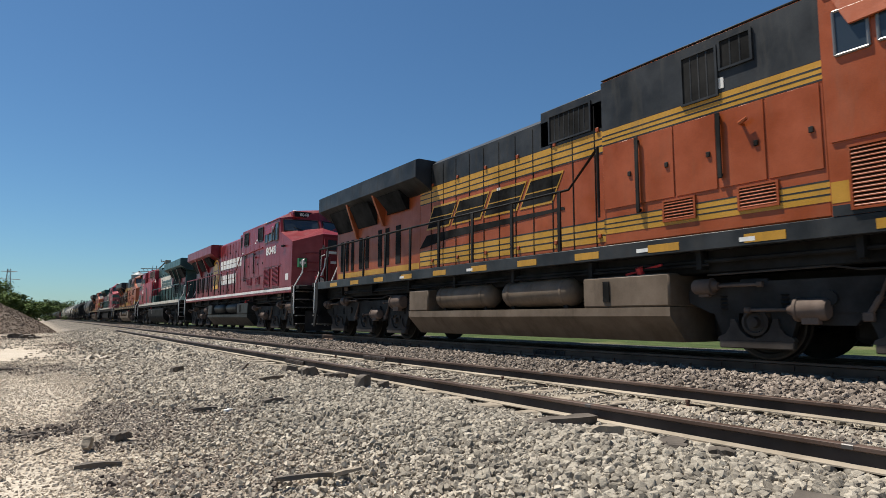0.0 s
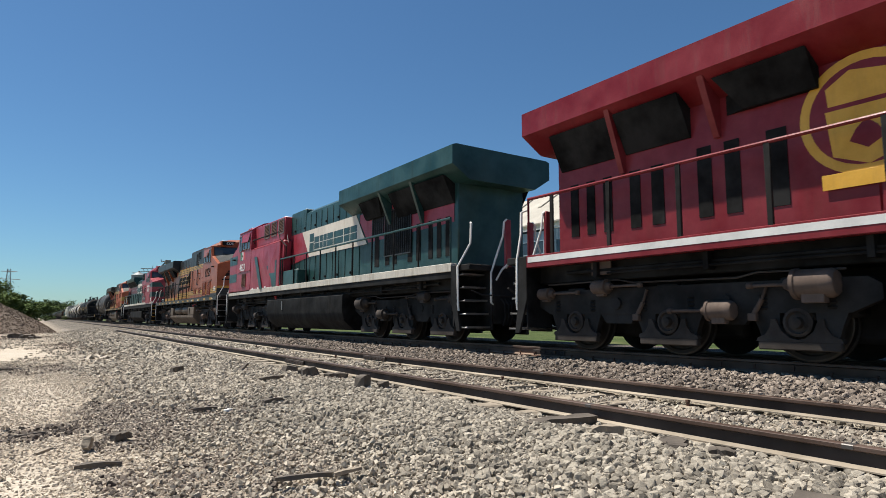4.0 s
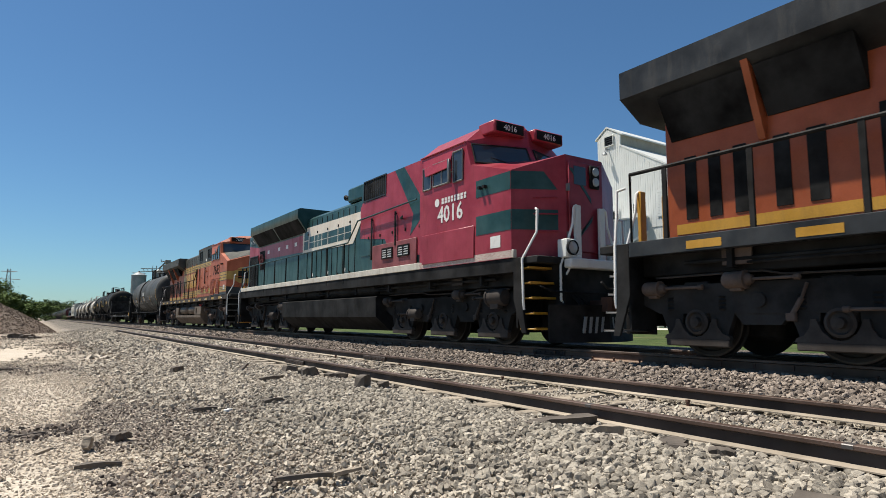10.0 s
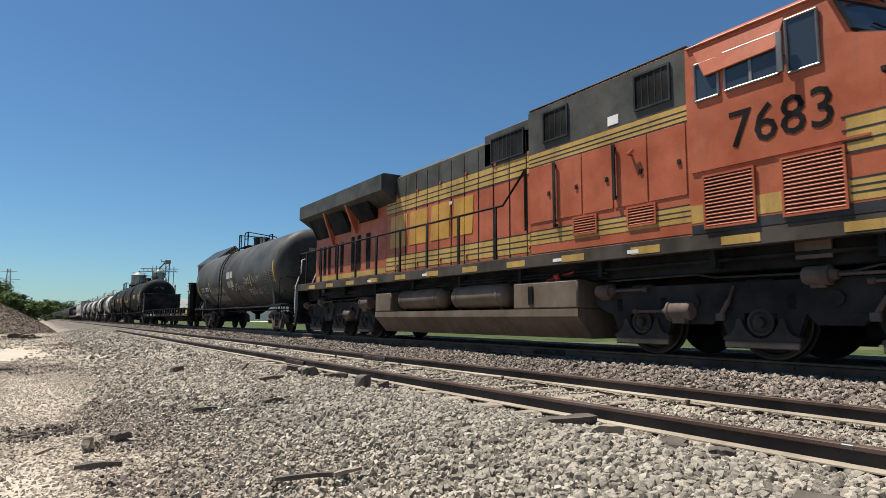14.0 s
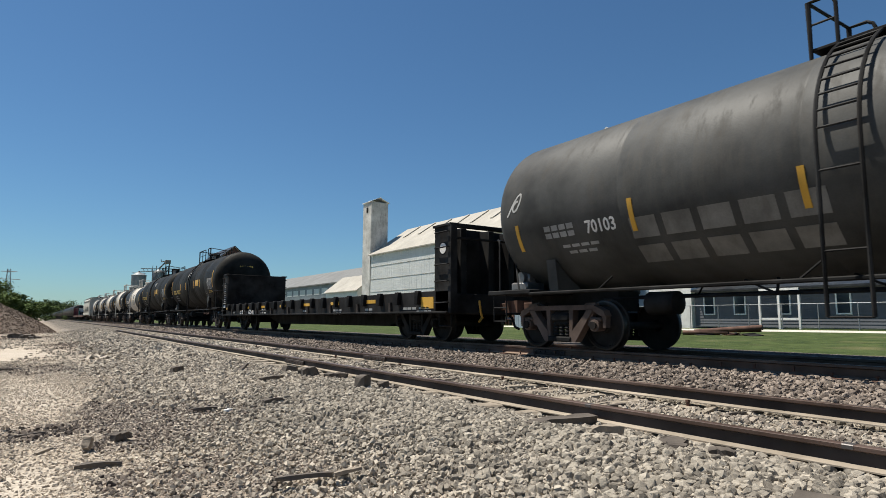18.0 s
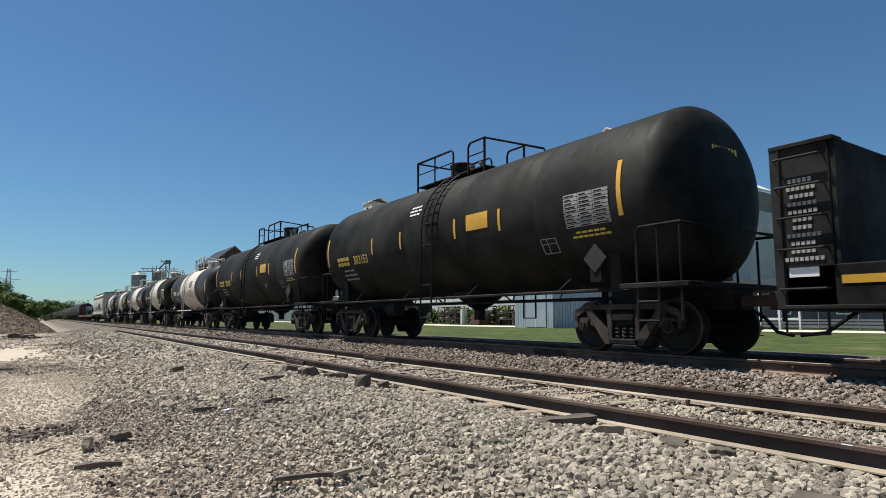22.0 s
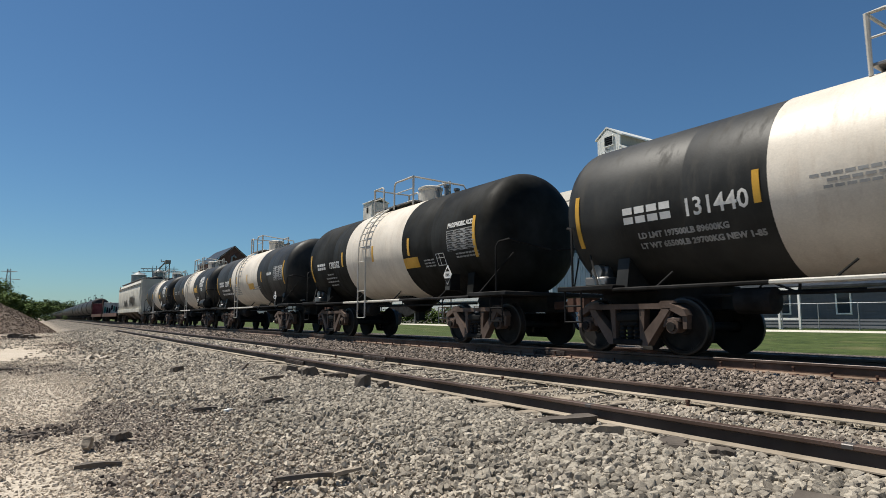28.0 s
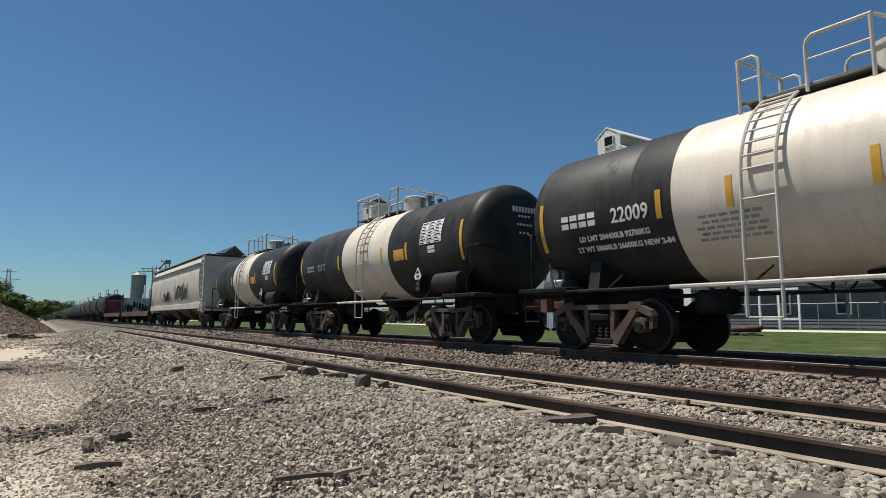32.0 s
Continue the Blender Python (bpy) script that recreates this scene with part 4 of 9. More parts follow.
        for z in (0.75, 1.55):
            part("stored_pipe", Shape().tube([(xx + 0.4, yy - 0.4, zz + z), (xx + 0.5, yy + 3.0, zz + z)], 0.11, 8), GALV, rack)
            part("stored_pipe", Shape().tube([(xx + 0.9, yy - 0.2, zz + z), (xx + 0.9, yy + 2.8, zz + z)], 0.12, 8), BLACK, rack)
    tank = thing("horizontal_tank", "pale weathered horizontal fuel tank lying in the grass", "tank")
    part("drum", Shape().lathe([(37.2, 0.3), (37.3, 0.62), (40.6, 0.62), (40.7, 0.3)], 16, "y", (41.8, 0, 0.55)), TANKWHITE, tank)
    for yy in (37.8, 40.1):
        part("cradle", Shape().box(41.3, 42.3, yy - 0.1, yy + 0.1, -0.3, 0.1), RUST, tank)
    pile = thing("scrap_pile", "rusty pipe and scrap lying on the grass", "scrap")
    for a, b, r in (((31.4, 20.8, -0.1), (32.2, 17.3, 0.2), 0.15), ((31.9, 20.0, 0.0), (32.6, 17.6, 0.05), 0.12), ((31.2, 21.4, -0.15), (31.8, 19.0, -0.1), 0.13)):
        part("pipe", Shape().tube([a, b], r, 10), RUST, pile)
    for i in range(9):
        xx, yy = rng.uniform(31.0, 32.6), rng.uniform(17.4, 21.5)
        z = ground_z(xx, yy)
        o = part("scrap_sheet", Shape().box(-0.5, 0.5, -0.35, 0.35, 0, 0.06, 0.01), rng.choice([RUST, METALWHITE, BLACK]), pile, at=(xx, yy, z + 0.02))
        o.rotation_euler = (rng.uniform(-0.2, 0.2), rng.uniform(-0.2, 0.2), rng.uniform(0, 3))


houses()


# ---- mound, trees, pylon ----
def mound():
    rng = random.Random(5)
    cx, cy, r, h = -2.2, 50.0, 3.15, 2.0
    xs = [i / 26 * 2 - 1 for i in range(27)]
    vs, fs = [], []
    for j in xs:
        for i in xs:
            d = math.hypot(i, j)
            z = h * max(0.0, 1 - d) ** 0.85 * (1 + 0.12 * noise.noise((i * 3, j * 3, 1)))
            vs.append((cx + i * r * 1.05, cy + j * r * 1.5, -0.5 + z))
    for j in range(26):
        for i in range(26):
            fs.append((j * 27 + i, j * 27 + i + 1, j * 27 + i + 28, j * 27 + i + 27))
    t = thing("gravel_mound", "heap of brown crushed gravel at the edge of the yard", "gravel heap")
    part("mound_body", Shape().add(vs, fs), PILEBODY, t)
    spots = []
    for _ in range(4000):
        a, d = rng.uniform(0, 6.283), rng.random() ** 0.6
        i, j = d * math.cos(a), d * math.sin(a)
        s = rng.uniform(0.03, 0.075)
        z = h * max(0.0, 1 - d) ** 0.85 * (1 + 0.12 * noise.noise((i * 3, j * 3, 1)))
        spots.append((cx + i * r * 1.05, cy + j * r * 1.5, -0.48 + z, s))
    o = scatter("loose_stone", spots, PILE, "", "")
    o.parent = t
    o["label"] = "loose stones"


mound()


def leafy(spots, size, rng):
    """Many small leaf blades round given points."""
    V, F = [], []
    for x, y, z in spots:
        a, b = rng.uniform(0, 6.283), rng.uniform(-1.0, 1.0)
        s = size * rng.uniform(0.6, 1.5)
        u = Vector((math.cos(a), math.sin(a), b * 0.6)) * s
        w = Vector((-math.sin(a), math.cos(a), rng.uniform(-0.7, 0.7))) * s * 0.7
        p = Vector((x, y, z))
        o = len(V)
        V += [tuple(p - u), tuple(p + w), tuple(p + u), tuple(p - w + Vector((0, 0, s * 0.3)))]
        F.append((o, o + 1, o + 2, o + 3))
    me = bpy.data.meshes.new("crown")
    me.from_pydata(V, [], F)
    return me


def tree(x, y, h, w, seed, n=900, leaf=0.35):
    rng = random.Random(seed)
    t = thing("tree", "broad leafy green tree at the edge of the field", "tree", "trees along the line")
    z0 = ground_z(x, y)
    tr = Shape().loft([[(x + r * math.cos(k * 0.785) + dx, y + r * math.sin(k * 0.785), z0 + zz) for k in range(8)] for zz, r, dx in ((-0.2, h * 0.035, 0), (h * 0.25, h * 0.025, 0.1), (h * 0.55, h * 0.014, 0.25))])
    ends = []
    for i in range(7):
        a, up = rng.uniform(0, 6.283), rng.uniform(0.25, 0.5) * h
        e = (x + math.cos(a) * w * 0.33, y + math.sin(a) * w * 0.33, z0 + up + h * 0.25)
        tr.tube([(x, y, z0 + up * 0.8), ((x + e[0]) / 2, (y + e[1]) / 2, z0 + up * 1.1), e], h * 0.009, 5)
        ends.append(e)
    part("trunk", tr, BARK, t)
    spots = []
    clumps = [(x + rng.gauss(0, w * 0.24), y + rng.gauss(0, w * 0.24), z0 + h * rng.uniform(0.12 if y < 320 else 0.3, 0.92), w * rng.uniform(0.12, 0.24)) for _ in range(26)] + [(e[0], e[1], e[2], w * 0.2) for e in ends]
    for i in range(n):
        cx, cy, cz, r = clumps[i % len(clumps)]
        d = Vector((rng.gauss(0, 1), rng.gauss(0, 1), rng.gauss(0, 0.75))).normalized() * r * rng.random() ** 0.35
        spots.append((cx + d.x, cy + d.y, max(z0 + 0.5, cz + d.z)))
    crown = leafy(spots, leaf, rng)
    crown.materials.append(LEAF if y < 320 else LEAF_FAR)
    part("crown", crown, LEAF, t)


def hedge():
    rng = random.Random(77)
    spots = []
    for _ in range(15000):
        y = rng.uniform(43.5, 104.0)
        top = 2.0 + 0.9 * noise.noise((y * 0.35, 0.0, 3.0)) + 0.5 * noise.noise((y * 1.3, 1.0, 3.0))
        x = 48.3 + rng.uniform(-1.1, 1.0)
        spots.append((x, y, -0.1 + max(0.3, top) * rng.random() ** 0.7))
    me = leafy(spots, 0.16, rng)
    me.materials.append(LEAF)
    tagged(new("shrub_row", me), "unkempt dark green shrubs along the shed wall", "shrubs", kind="stuff")


hedge()

for _x, _y, _h, _w, _s in ((-7.2, 130, 8.4, 7, 1), (-3.6, 133, 5.4, 5, 2), (-0.9, 152, 4.4, 4.5, 3), (-12, 120, 8.4, 9, 4), (-5.0, 122, 4.8, 5, 5), (1.6, 215, 5.2, 7, 6), (-10, 165, 10, 11, 7), (-17, 140, 11, 11, 8), (-2.0, 124, 3.6, 4.5, 9)):
    tree(_x, _y, _h, _w, _s, 4200, 0.17)
for _i in range(6):
    _r = random.Random(50 + _i)
    tree(5.5 + _i * 3.0 + _r.uniform(-1, 1), 560 + _r.uniform(-40, 40), _r.uniform(12.5, 15.5) - _i * 0.5, 12, 60 + _i, 1600, 0.55)
for _i in range(8):
    _r = random.Random(90 + _i)
    tree(-4 - _i * 7, 420 + _r.uniform(-30, 60), _r.uniform(9, 14), 15, 80 + _i, 1200, 0.6)


def pylon(x, y, h, name, label, cat):
    t = thing(name, label, cat)
    s = Shape()
    for sx, sy in ((-1, -1), (1, -1), (1, 1), (-1, 1)):
        s.tube([(x + sx * 1.6, y + sy * 1.6, -0.5), (x + sx * 0.5, y + sy * 0.5, h)], 0.12, 5)
    for i in range(9):
        k0, k1 = i / 9, (i + 1) / 9
        w0, w1 = 1.6 - 1.1 * k0, 1.6 - 1.1 * k1
        s.tube([(x - w0, y - w0, h * k0), (x + w1, y - w1, h * k1)], 0.07, 4)
        s.tube([(x + w0, y - w0, h * k0), (x - w1, y - w1, h * k1)], 0.07, 4)
    part("lattice", s, STEEL, t)
    for z, w in ((h - 1.0, 2.6), (h - 4.0, 3.6)):
        part("crossarm", Shape().tube([(x - w, y, z), (x + w, y, z)], 0.13, 5), STEEL, t)


pylon(-10.9, 290, 19.6, "power_pylon", "steel lattice power pylon behind the trees", "pylon")


# ---- rolling stock: running gear ----
ROLLING = []   # (vehicle, place along the track at the start, turned round)
WHEELSETS = []  # (wheelset, radius, turned round)


def wheelset_shape(r):
    s = Shape()
    s.lathe([(-1.15, 0.075), (1.15, 0.075)], 10, "x")
    for q in (-1, 1):
        a = [(0.70, r * 0.24), (0.735, r * 0.22), (0.745, r * 0.72), (0.705, r * 0.86), (0.70, r + 0.028), (0.722, r + 0.028), (0.735, r), (0.83, r - 0.006), (0.835, r * 0.84), (0.80, r * 0.8), (0.785, r * 0.3), (0.84, r * 0.26), (0.84, r * 0.2), (0.70, r * 0.2)]
        s.lathe([(q * h, rr) for h, rr in a], 36, "x", cap=False)
        for k in range(3):
            t = 2.094 * k
            s.box(q * 0.78 - 0.012, q * 0.78 + 0.012, 0.55 * r * math.cos(t) - 0.03, 0.55 * r * math.cos(t) + 0.03, 0.55 * r * math.sin(t) - 0.03, 0.55 * r * math.sin(t) + 0.03)
    return s


def tyre_shape(r, q):
    return Shape().lathe([(q * 0.734, r + 0.003), (q * 0.832, r - 0.002), (q * 0.838, r - 0.012), (q * 0.838, r - 0.035)], 36, "x", cap=False)


def wheels(veh, y, r, back=False):
    w = part("wheelset", kept("wheelset_%d" % (r * 1000), lambda: wheelset_shape(r), WHEEL), WHEEL, veh, at=(0, y, r))
    for q in (-1, 1):
        part("tyre", kept("tyre_%d_%d" % (r * 1000, q), lambda: tyre_shape(r, q), TREAD), TREAD, w, "worn bright wheel tread")
    WHEELSETS.append((w, r, back))


def frame_shape():
    """A cast side frame: sloping top chord, two V-shaped halves with triangular windows, pedestals over the axles."""
    s = Shape()
    s.prism([(-1.14, 0.63), (-1.09, 0.73), (-0.84, 0.83), (0.84, 0.83), (1.09, 0.73), (1.14, 0.63), (1.05, 0.62), (0.8, 0.74), (-0.8, 0.74), (-1.05, 0.62)], "x", -0.085, 0.085)
    for q in (-1, 1):
        s.prism([(q * 0.25, 0.75), (q * 0.36, 0.75), (q * 0.335, 0.42), (q * 0.31, 0.15), (q * 0.25, 0.15)], "x", -0.075, 0.075)
        s.prism([(q * 0.86, 0.75), (q * 0.7, 0.75), (q * 0.62, 0.64), (q * 0.32, 0.34), (q * 0.3, 0.14), (q * 0.4, 0.14)], "x", -0.085, 0.085)
        s.prism([(q * 1.14, 0.64), (q * 1.12, 0.42), (q * 1.06, 0.42), (q * 1.05, 0.64)], "x", -0.06, 0.06)
        s.prism([(q * 0.86, 0.74), (q * 0.74, 0.46), (q * 0.68, 0.44), (q * 0.72, 0.56), (q * 0.8, 0.74)], "x", -0.05, 0.05)
        s.prism([(q * 0.62, 0.83), (q * 0.9, 0.83), (q * 0.88, 0.87), (q * 0.66, 0.87)], "x", -0.05, 0.05)
    return s


def spring_shape():
    s = Shape()
    for y in (-0.15, 0.0, 0.15):
        s.lathe([(0.24 + 0.033 * i, 0.068 if i % 2 else 0.05) for i in range(9)], 10, "z", (0, y, 0))
    s.box(-0.09, 0.09, -0.24, 0.24, 0.53, 0.68, 0.03)
    s.box(-0.12, 0.12, -0.3, 0.3, 0.14, 0.24, 0.02)
    return s


def bearing_shape():
    return Shape().lathe([(-0.12, 0.1), (0.08, 0.11), (0.1, 0.11), (0.105, 0.075), (0.14, 0.07), (0.145, 0.02)], 16, "x").box(-0.1, 0.07, -0.13, 0.13, 0.07, 0.15, 0.02)


def freight_truck(veh, y, body=TRUCK, back=False):
    r = 0.457
    tag = body.name
    for dy in (-0.89, 0.89):
        wheels(veh, y + dy, r, back)
    for q in (-1, 1):
        f = part("side_frame", kept("side_frame_" + tag, frame_shape, body), body, veh, at=(q * 1.0, y, 0))
        part("bolster_spring", kept("bolster_spring", spring_shape, BLACK), BLACK, f)
        for dy in (-0.89, 0.89):
            b = part("axle_box", kept("axle_box_" + tag, bearing_shape, body), body, f, at=(0, dy, r))
            if q < 0:
                b.rotation_euler = (0, 0, math.pi)
    part("bolster", kept("bolster", lambda: Shape().box(-1.05, 1.05, -0.2, 0.2, 0.45, 0.72, 0.03), BLACK), BLACK, veh, at=(0, y, 0))


def coupler_shape():
    s = Shape().box(-0.09, 0.09, -0.62, 0.35, 0.78, 0.95, 0.02)
    s.prism([(-0.2, -0.62), (0.1, -0.62), (0.2, -0.7), (0.2, -0.9), (0.12, -0.95), (0.06, -0.78), (-0.05, -0.72), (-0.16, -0.86), (-0.22, -0.8)], "z", 0.72, 1.0)
    return s


def coupling(veh, half, q):
    """Coupler and hose at one end; q -1 front, +1 rear."""
    c = part("coupler", kept("coupler", coupler_shape, RUST), RUST, veh, at=(0, q * (half - 0.86), 0))
    if q > 0:
        c.rotation_euler = (0, 0, math.pi)
    part("air_hose", Shape().tube([(0.3, q * (half - 0.9), 0.8), (0.32, q * (half - 0.6), 0.6), (0.2, q * (half - 0.35), 0.38), (0.06, q * (half - 0.05), 0.34)], 0.03, 7), BLACK, veh)


def bars(name, rows, y, z, x, side, material, parent, h, gap, label=""):
    """Unreadable writing as plain bars: widths per row, centred at y, top at z."""
    s = Shape()
    for i, w in enumerate(rows):
        zz = z - i * gap
        parts = max(1, int(w / (h * 3.2)))
        for k in range(parts):
            a = -w / 2 + w * k / parts
            s.box(side * x, side * (x + 0.004), y + a, y + a + w / parts * 0.8, zz - h, zz)
    o = part(name, s, material, parent, label)
    o["kind"] = "stuff"
    return o


def curved(name, y0, y1, a0, a1, R, zc, material, parent, side=-1, lift=0.006, label="", n=6):
    """A patch lying on a tank's shell between two angles above the horizontal."""
    s = Shape()
    rings = []
    for i in range(n + 1):
        a = radians(a0 + (a1 - a0) * i / n)
        rings.append([(side * (R + d) * math.cos(a), y, zc + (R + d) * math.sin(a)) for d, y in ((0.001, y0), (lift, y0), (lift, y1), (0.001, y1))])
    s.loft(rings)
    return part(name, s, material, parent, label)


def wrap(ob, R, zc, side=-1):
    """Bend a flat marking on the flank round the tank's shell."""
    for v in ob.data.vertices:
        lift = abs(v.co.x) - R
        a = (v.co.z - zc) / R
        v.co = (side * (R + max(0.002, lift)) * math.cos(a), v.co.y, zc + (R + max(0.002, lift)) * math.sin(a))
    return ob


def tank_car(name, label, y0, L, tank0, tank1, R, zc, shell, truck=TRUCK, bands=(), rail=BLACK, ladder=0.0, platform=(-1.6, 1.6), dome=(0.0, 0.35, 0.45), full=True, steps=False, cy=0.0, inset=2.3):
    """A tank car. y0: its middle at the start; tank0..tank1 the shell's straight part, measured from the middle."""
    car = thing(name, label, "tank car", "cars of the train", at=(TRACK_X, y0, 0))
    ROLLING.append((car, y0, False))
    half = L / 2
    head = 0.52 if R > 1.4 else 0.45
    prof = [(tank0 - head, 0.02)] + [(tank0 - head * math.sin(t), R * math.cos(t) ** 0.55) for t in (1.45, 1.3, 1.1, 0.85, 0.6, 0.4, 0.2, 0.08)] + [(tank0, R)]
    n = 64 if full else 28
    seams = []
    k = 5
    for i in range(1, k):
        y = tank0 + (tank1 - tank0) * i / k
        seams += [(y - 0.02, R), (y, R - 0.006), (y + 0.02, R)]
    prof += seams + [(tank1 + tank0 - h, r) for h, r in reversed(prof)]
    part("tank", Shape().lathe(prof, n, "y", (0, 0, zc)), shell, car)
    for b0, b1, m in bands:
        part("band", Shape().lathe([(b0, R - 0.01), (b0, R + 0.006), (b1, R + 0.006), (b1, R - 0.01)], n, "y", (0, 0, zc), False), m, car, "painted white band round the shell")
    # underframe
    for q in (-1, 1):
        part("stub_sill", Shape().box(-0.3, 0.3, q * (half - 3.2), q * (half - 0.75), 0.72, 1.12, 0.02), BLACK, car)
    for q in (-1, 1):
        e = q * (half - 0.72)
        part("end_platform", Shape().box(-1.5, 1.5, e - q * 1.3, e, 1.06, 1.15, 0.015), BLACK, car)
        coupling(car, half, q)
        freight_truck(car, q * (half - inset), truck)
        if not full:
            continue
        for sx in (-1, 1):
            sb = Shape().prism([(sx * 0.5, 1.1), (sx * 1.2, 1.1), (sx * R * 0.8, zc - R * 0.64), (sx * R * 0.55, zc - R * 0.86)], "y", q * (half - inset) - 0.12, q * (half - inset) + 0.12)
            part("saddle", sb, shell, car)
        for sx in (-1, 1):
            y1, y2 = e - q * 1.25, e - q * 0.1
            rr = Shape()
            if steps:
                for yy in (e - q * 0.95, e - q * 0.55, e - q * 0.15):
                    rr.tube([(sx * 1.45, yy, 0.55), (sx * 1.45, yy, 2.0)], 0.022, 6)
                rr.tube([(sx * 1.45, e - q * 0.95, 1.95), (sx * 1.45, e - q * 0.9, 2.05), (sx * 1.45, e - q * 0.15, 2.05), (sx * 0.4, e - q * 0.15, 2.05)], 0.022, 6)
                for zz in (0.55, 0.85):
                    rr.tube([(sx * 1.45, e - q * 0.95, zz), (sx * 1.45, e - q * 0.55, zz)], 0.02, 6)
            else:
                rr.tube([(sx * 1.45, y2 - q * 0.25, 1.12), (sx * 1.45, y2 - q * 0.25, 2.1), (sx * 1.42, y2 - q * 0.2, 2.2), (sx * 1.3, y2, 2.25), (sx * 0.1, y2, 2.1)], 0.022, 6)
                rr.tube([(sx * 1.45, y1 + q * 0.3, 1.12), (sx * 1.0, y2 - q * 0.2, 2.0)], 0.018, 6)
                for dy in (0.15, 0.55):
                    rr.tube([(sx * 1.45, e - q * dy, 1.1), (sx * 1.45, e - q * dy, 0.5)], 0.018, 6)
                rr.tube([(sx * 1.45, e - q * 0.15, 0.52), (sx * 1.45, e - q * 0.55, 0.52)], 0.018, 6)
                rr.tube([(sx * 1.45, e - q * 0.15, 0.8), (sx * 1.45, e - q * 0.55, 0.8)], 0.018, 6)
            part("grab_rail", rr, BLACK, car)
        if q > 0:
            v = Shape().box(-1.2, -0.7, e - 0.9, e - 0.4, 1.15, 1.32, 0.03).lathe([(-0.2, 0.12), (0.2, 0.12)], 10, "x", (-0.95, e - 0.65, 1.42)).box(-1.05, -0.85, e - 0.8, e - 0.5, 1.3, 1.52, 0.03)
            part("brake_valve", v, STEEL, car)
    if not full:
        part("walkway", Shape().box(-0.5, 0.5, platform[0], platform[1], zc + R, zc + R + 0.08), BLACK, car)
        tp = Shape()
        a, b = platform
        for sx in (-0.6, 0.6):
            tp.tube([(sx, a, zc + R - 0.05), (sx, a, zc + R + 0.75), (sx, b, zc + R + 0.75), (sx, b, zc + R - 0.05)], 0.03, 5)
        part("platform_rail", tp, BLACK, car)
        return car
    # long side rails and their brackets
    for sx in (-1, 1):
        part("side_rail", Shape().tube([(sx * 1.47, -half + 2.0, 1.06), (sx * 1.47, half - 2.0, 1.06)], 0.032, 7), BLACK, car)
        for b0, b1, m in bands:
            part("rail_sleeve", Shape().tube([(sx * 1.47, b0, 1.06), (sx * 1.47, b1, 1.06)], 0.035, 7), rail, car, "white painted length of rail")
        for k in range(4):
            yy = tank0 + (tank1 - tank0) * (k + 0.7) / 4.4
            part("bracket", Shape().tube([(sx * 1.46, yy, 1.06), (sx * 1.34, yy - 0.24, 1.3)], 0.018, 6), BLACK, car)
    part("bottom_outlet", Shape().lathe([(zc - R - 0.35, 0.12), (zc - R - 0.25, 0.3), (zc - R - 0.05, 0.55), (zc - R + 0.1, 0.7)], 16, "z", (0, cy, 0)).box(-0.1, 0.1, cy - 0.1, cy + 0.1, zc - R - 0.6, zc - R - 0.2), BLACK, car)
    rig = Shape().tube([(-0.5, -half + 3.0, 0.95), (-0.5, half - 3.0, 0.95)], 0.028, 6)
    part("brake_rigging", rig, BLACK, car)
    for yy in (-1.9, 0.9, 2.4):
        part("rigging_hanger", Shape().tube([(-0.5, yy, 0.95), (-0.42, yy, zc - R + 0.1)], 0.022, 6).tube([(-0.5, yy, 0.95), (-0.45, yy + 0.5, zc - R + 0.05)], 0.018, 6), BLACK, car)
    part("brake_cylinder", Shape().lathe([(half - inset - 2.3, 0.08), (half - inset - 2.25, 0.2), (half - inset - 1.7, 0.2), (half - inset - 1.65, 0.08)], 14, "y", (-0.55, 0, 0.85)), BLACK, car)
    # ladder
    for sx in (-1, 1):
        lad = part("ladder", Shape(), rail, car)
        w = 0.24
        pts = [(sx * (R + 0.1) * math.cos(radians(a)), zc + (R + 0.1) * math.sin(radians(a))) for a in range(0, 66, 6)]
        pts = [(sx * (R + 0.1), 0.6), (sx * (R + 0.1), 1.2), (sx * (R + 0.1), 1.8)] + pts
        s = Shape()
        for dy in (-w, w):
            s.tube([(x, ladder + dy, z) for x, z in pts], 0.025, 6)
        for i in range(11):
            k = i / 10 * (len(pts) - 1)
            i0 = min(int(k), len(pts) - 2)
            f = k - i0
            x, z = pts[i0][0] + (pts[i0 + 1][0] - pts[i0][0]) * f, pts[i0][1] + (pts[i0 + 1][1] - pts[i0][1]) * f
            s.tube([(x, ladder - w, z), (x, ladder + w, z)], 0.016, 6)
        lad.data = s.mesh("ladder", rail)
    # top platform
    a, b = platform
    top = zc + R
    part("walkway", Shape().box(-0.62, 0.62, a, b, top - 0.02, top + 0.025, 0.008), STEEL if rail is TANKRAIL else BLACK, car, "steel grating walkway")
    m0, m1 = ladder - 0.33, ladder + 0.33
    hi = top + 0.7
    for sx in (-1, 1):
        x = sx * 0.64
        for c, d in ((b, m1), (a, m0)):
            k = 1 if c > d else -1
            g = Shape().tube([(x, c, top - 0.15), (x, c, hi), (x, d + k * 0.1, hi), (x, d + k * 0.03, hi - 0.05), (x, d, hi - 0.13), (x, d, top - 0.1)], 0.027, 7)
            g.tube([(x, c, top + 0.36), (x, d, top + 0.36)], 0.016, 6)
            if abs(c - d) > 1.2:
                g.tube([(x, (c + d) / 2, top - 0.1), (x, (c + d) / 2, hi)], 0.022, 6)
            part("platform_rail", g, rail, car)
    part("platform_rail", Shape().tube([(-0.64, b, hi), (0.64, b, hi)], 0.025, 6), rail, car)
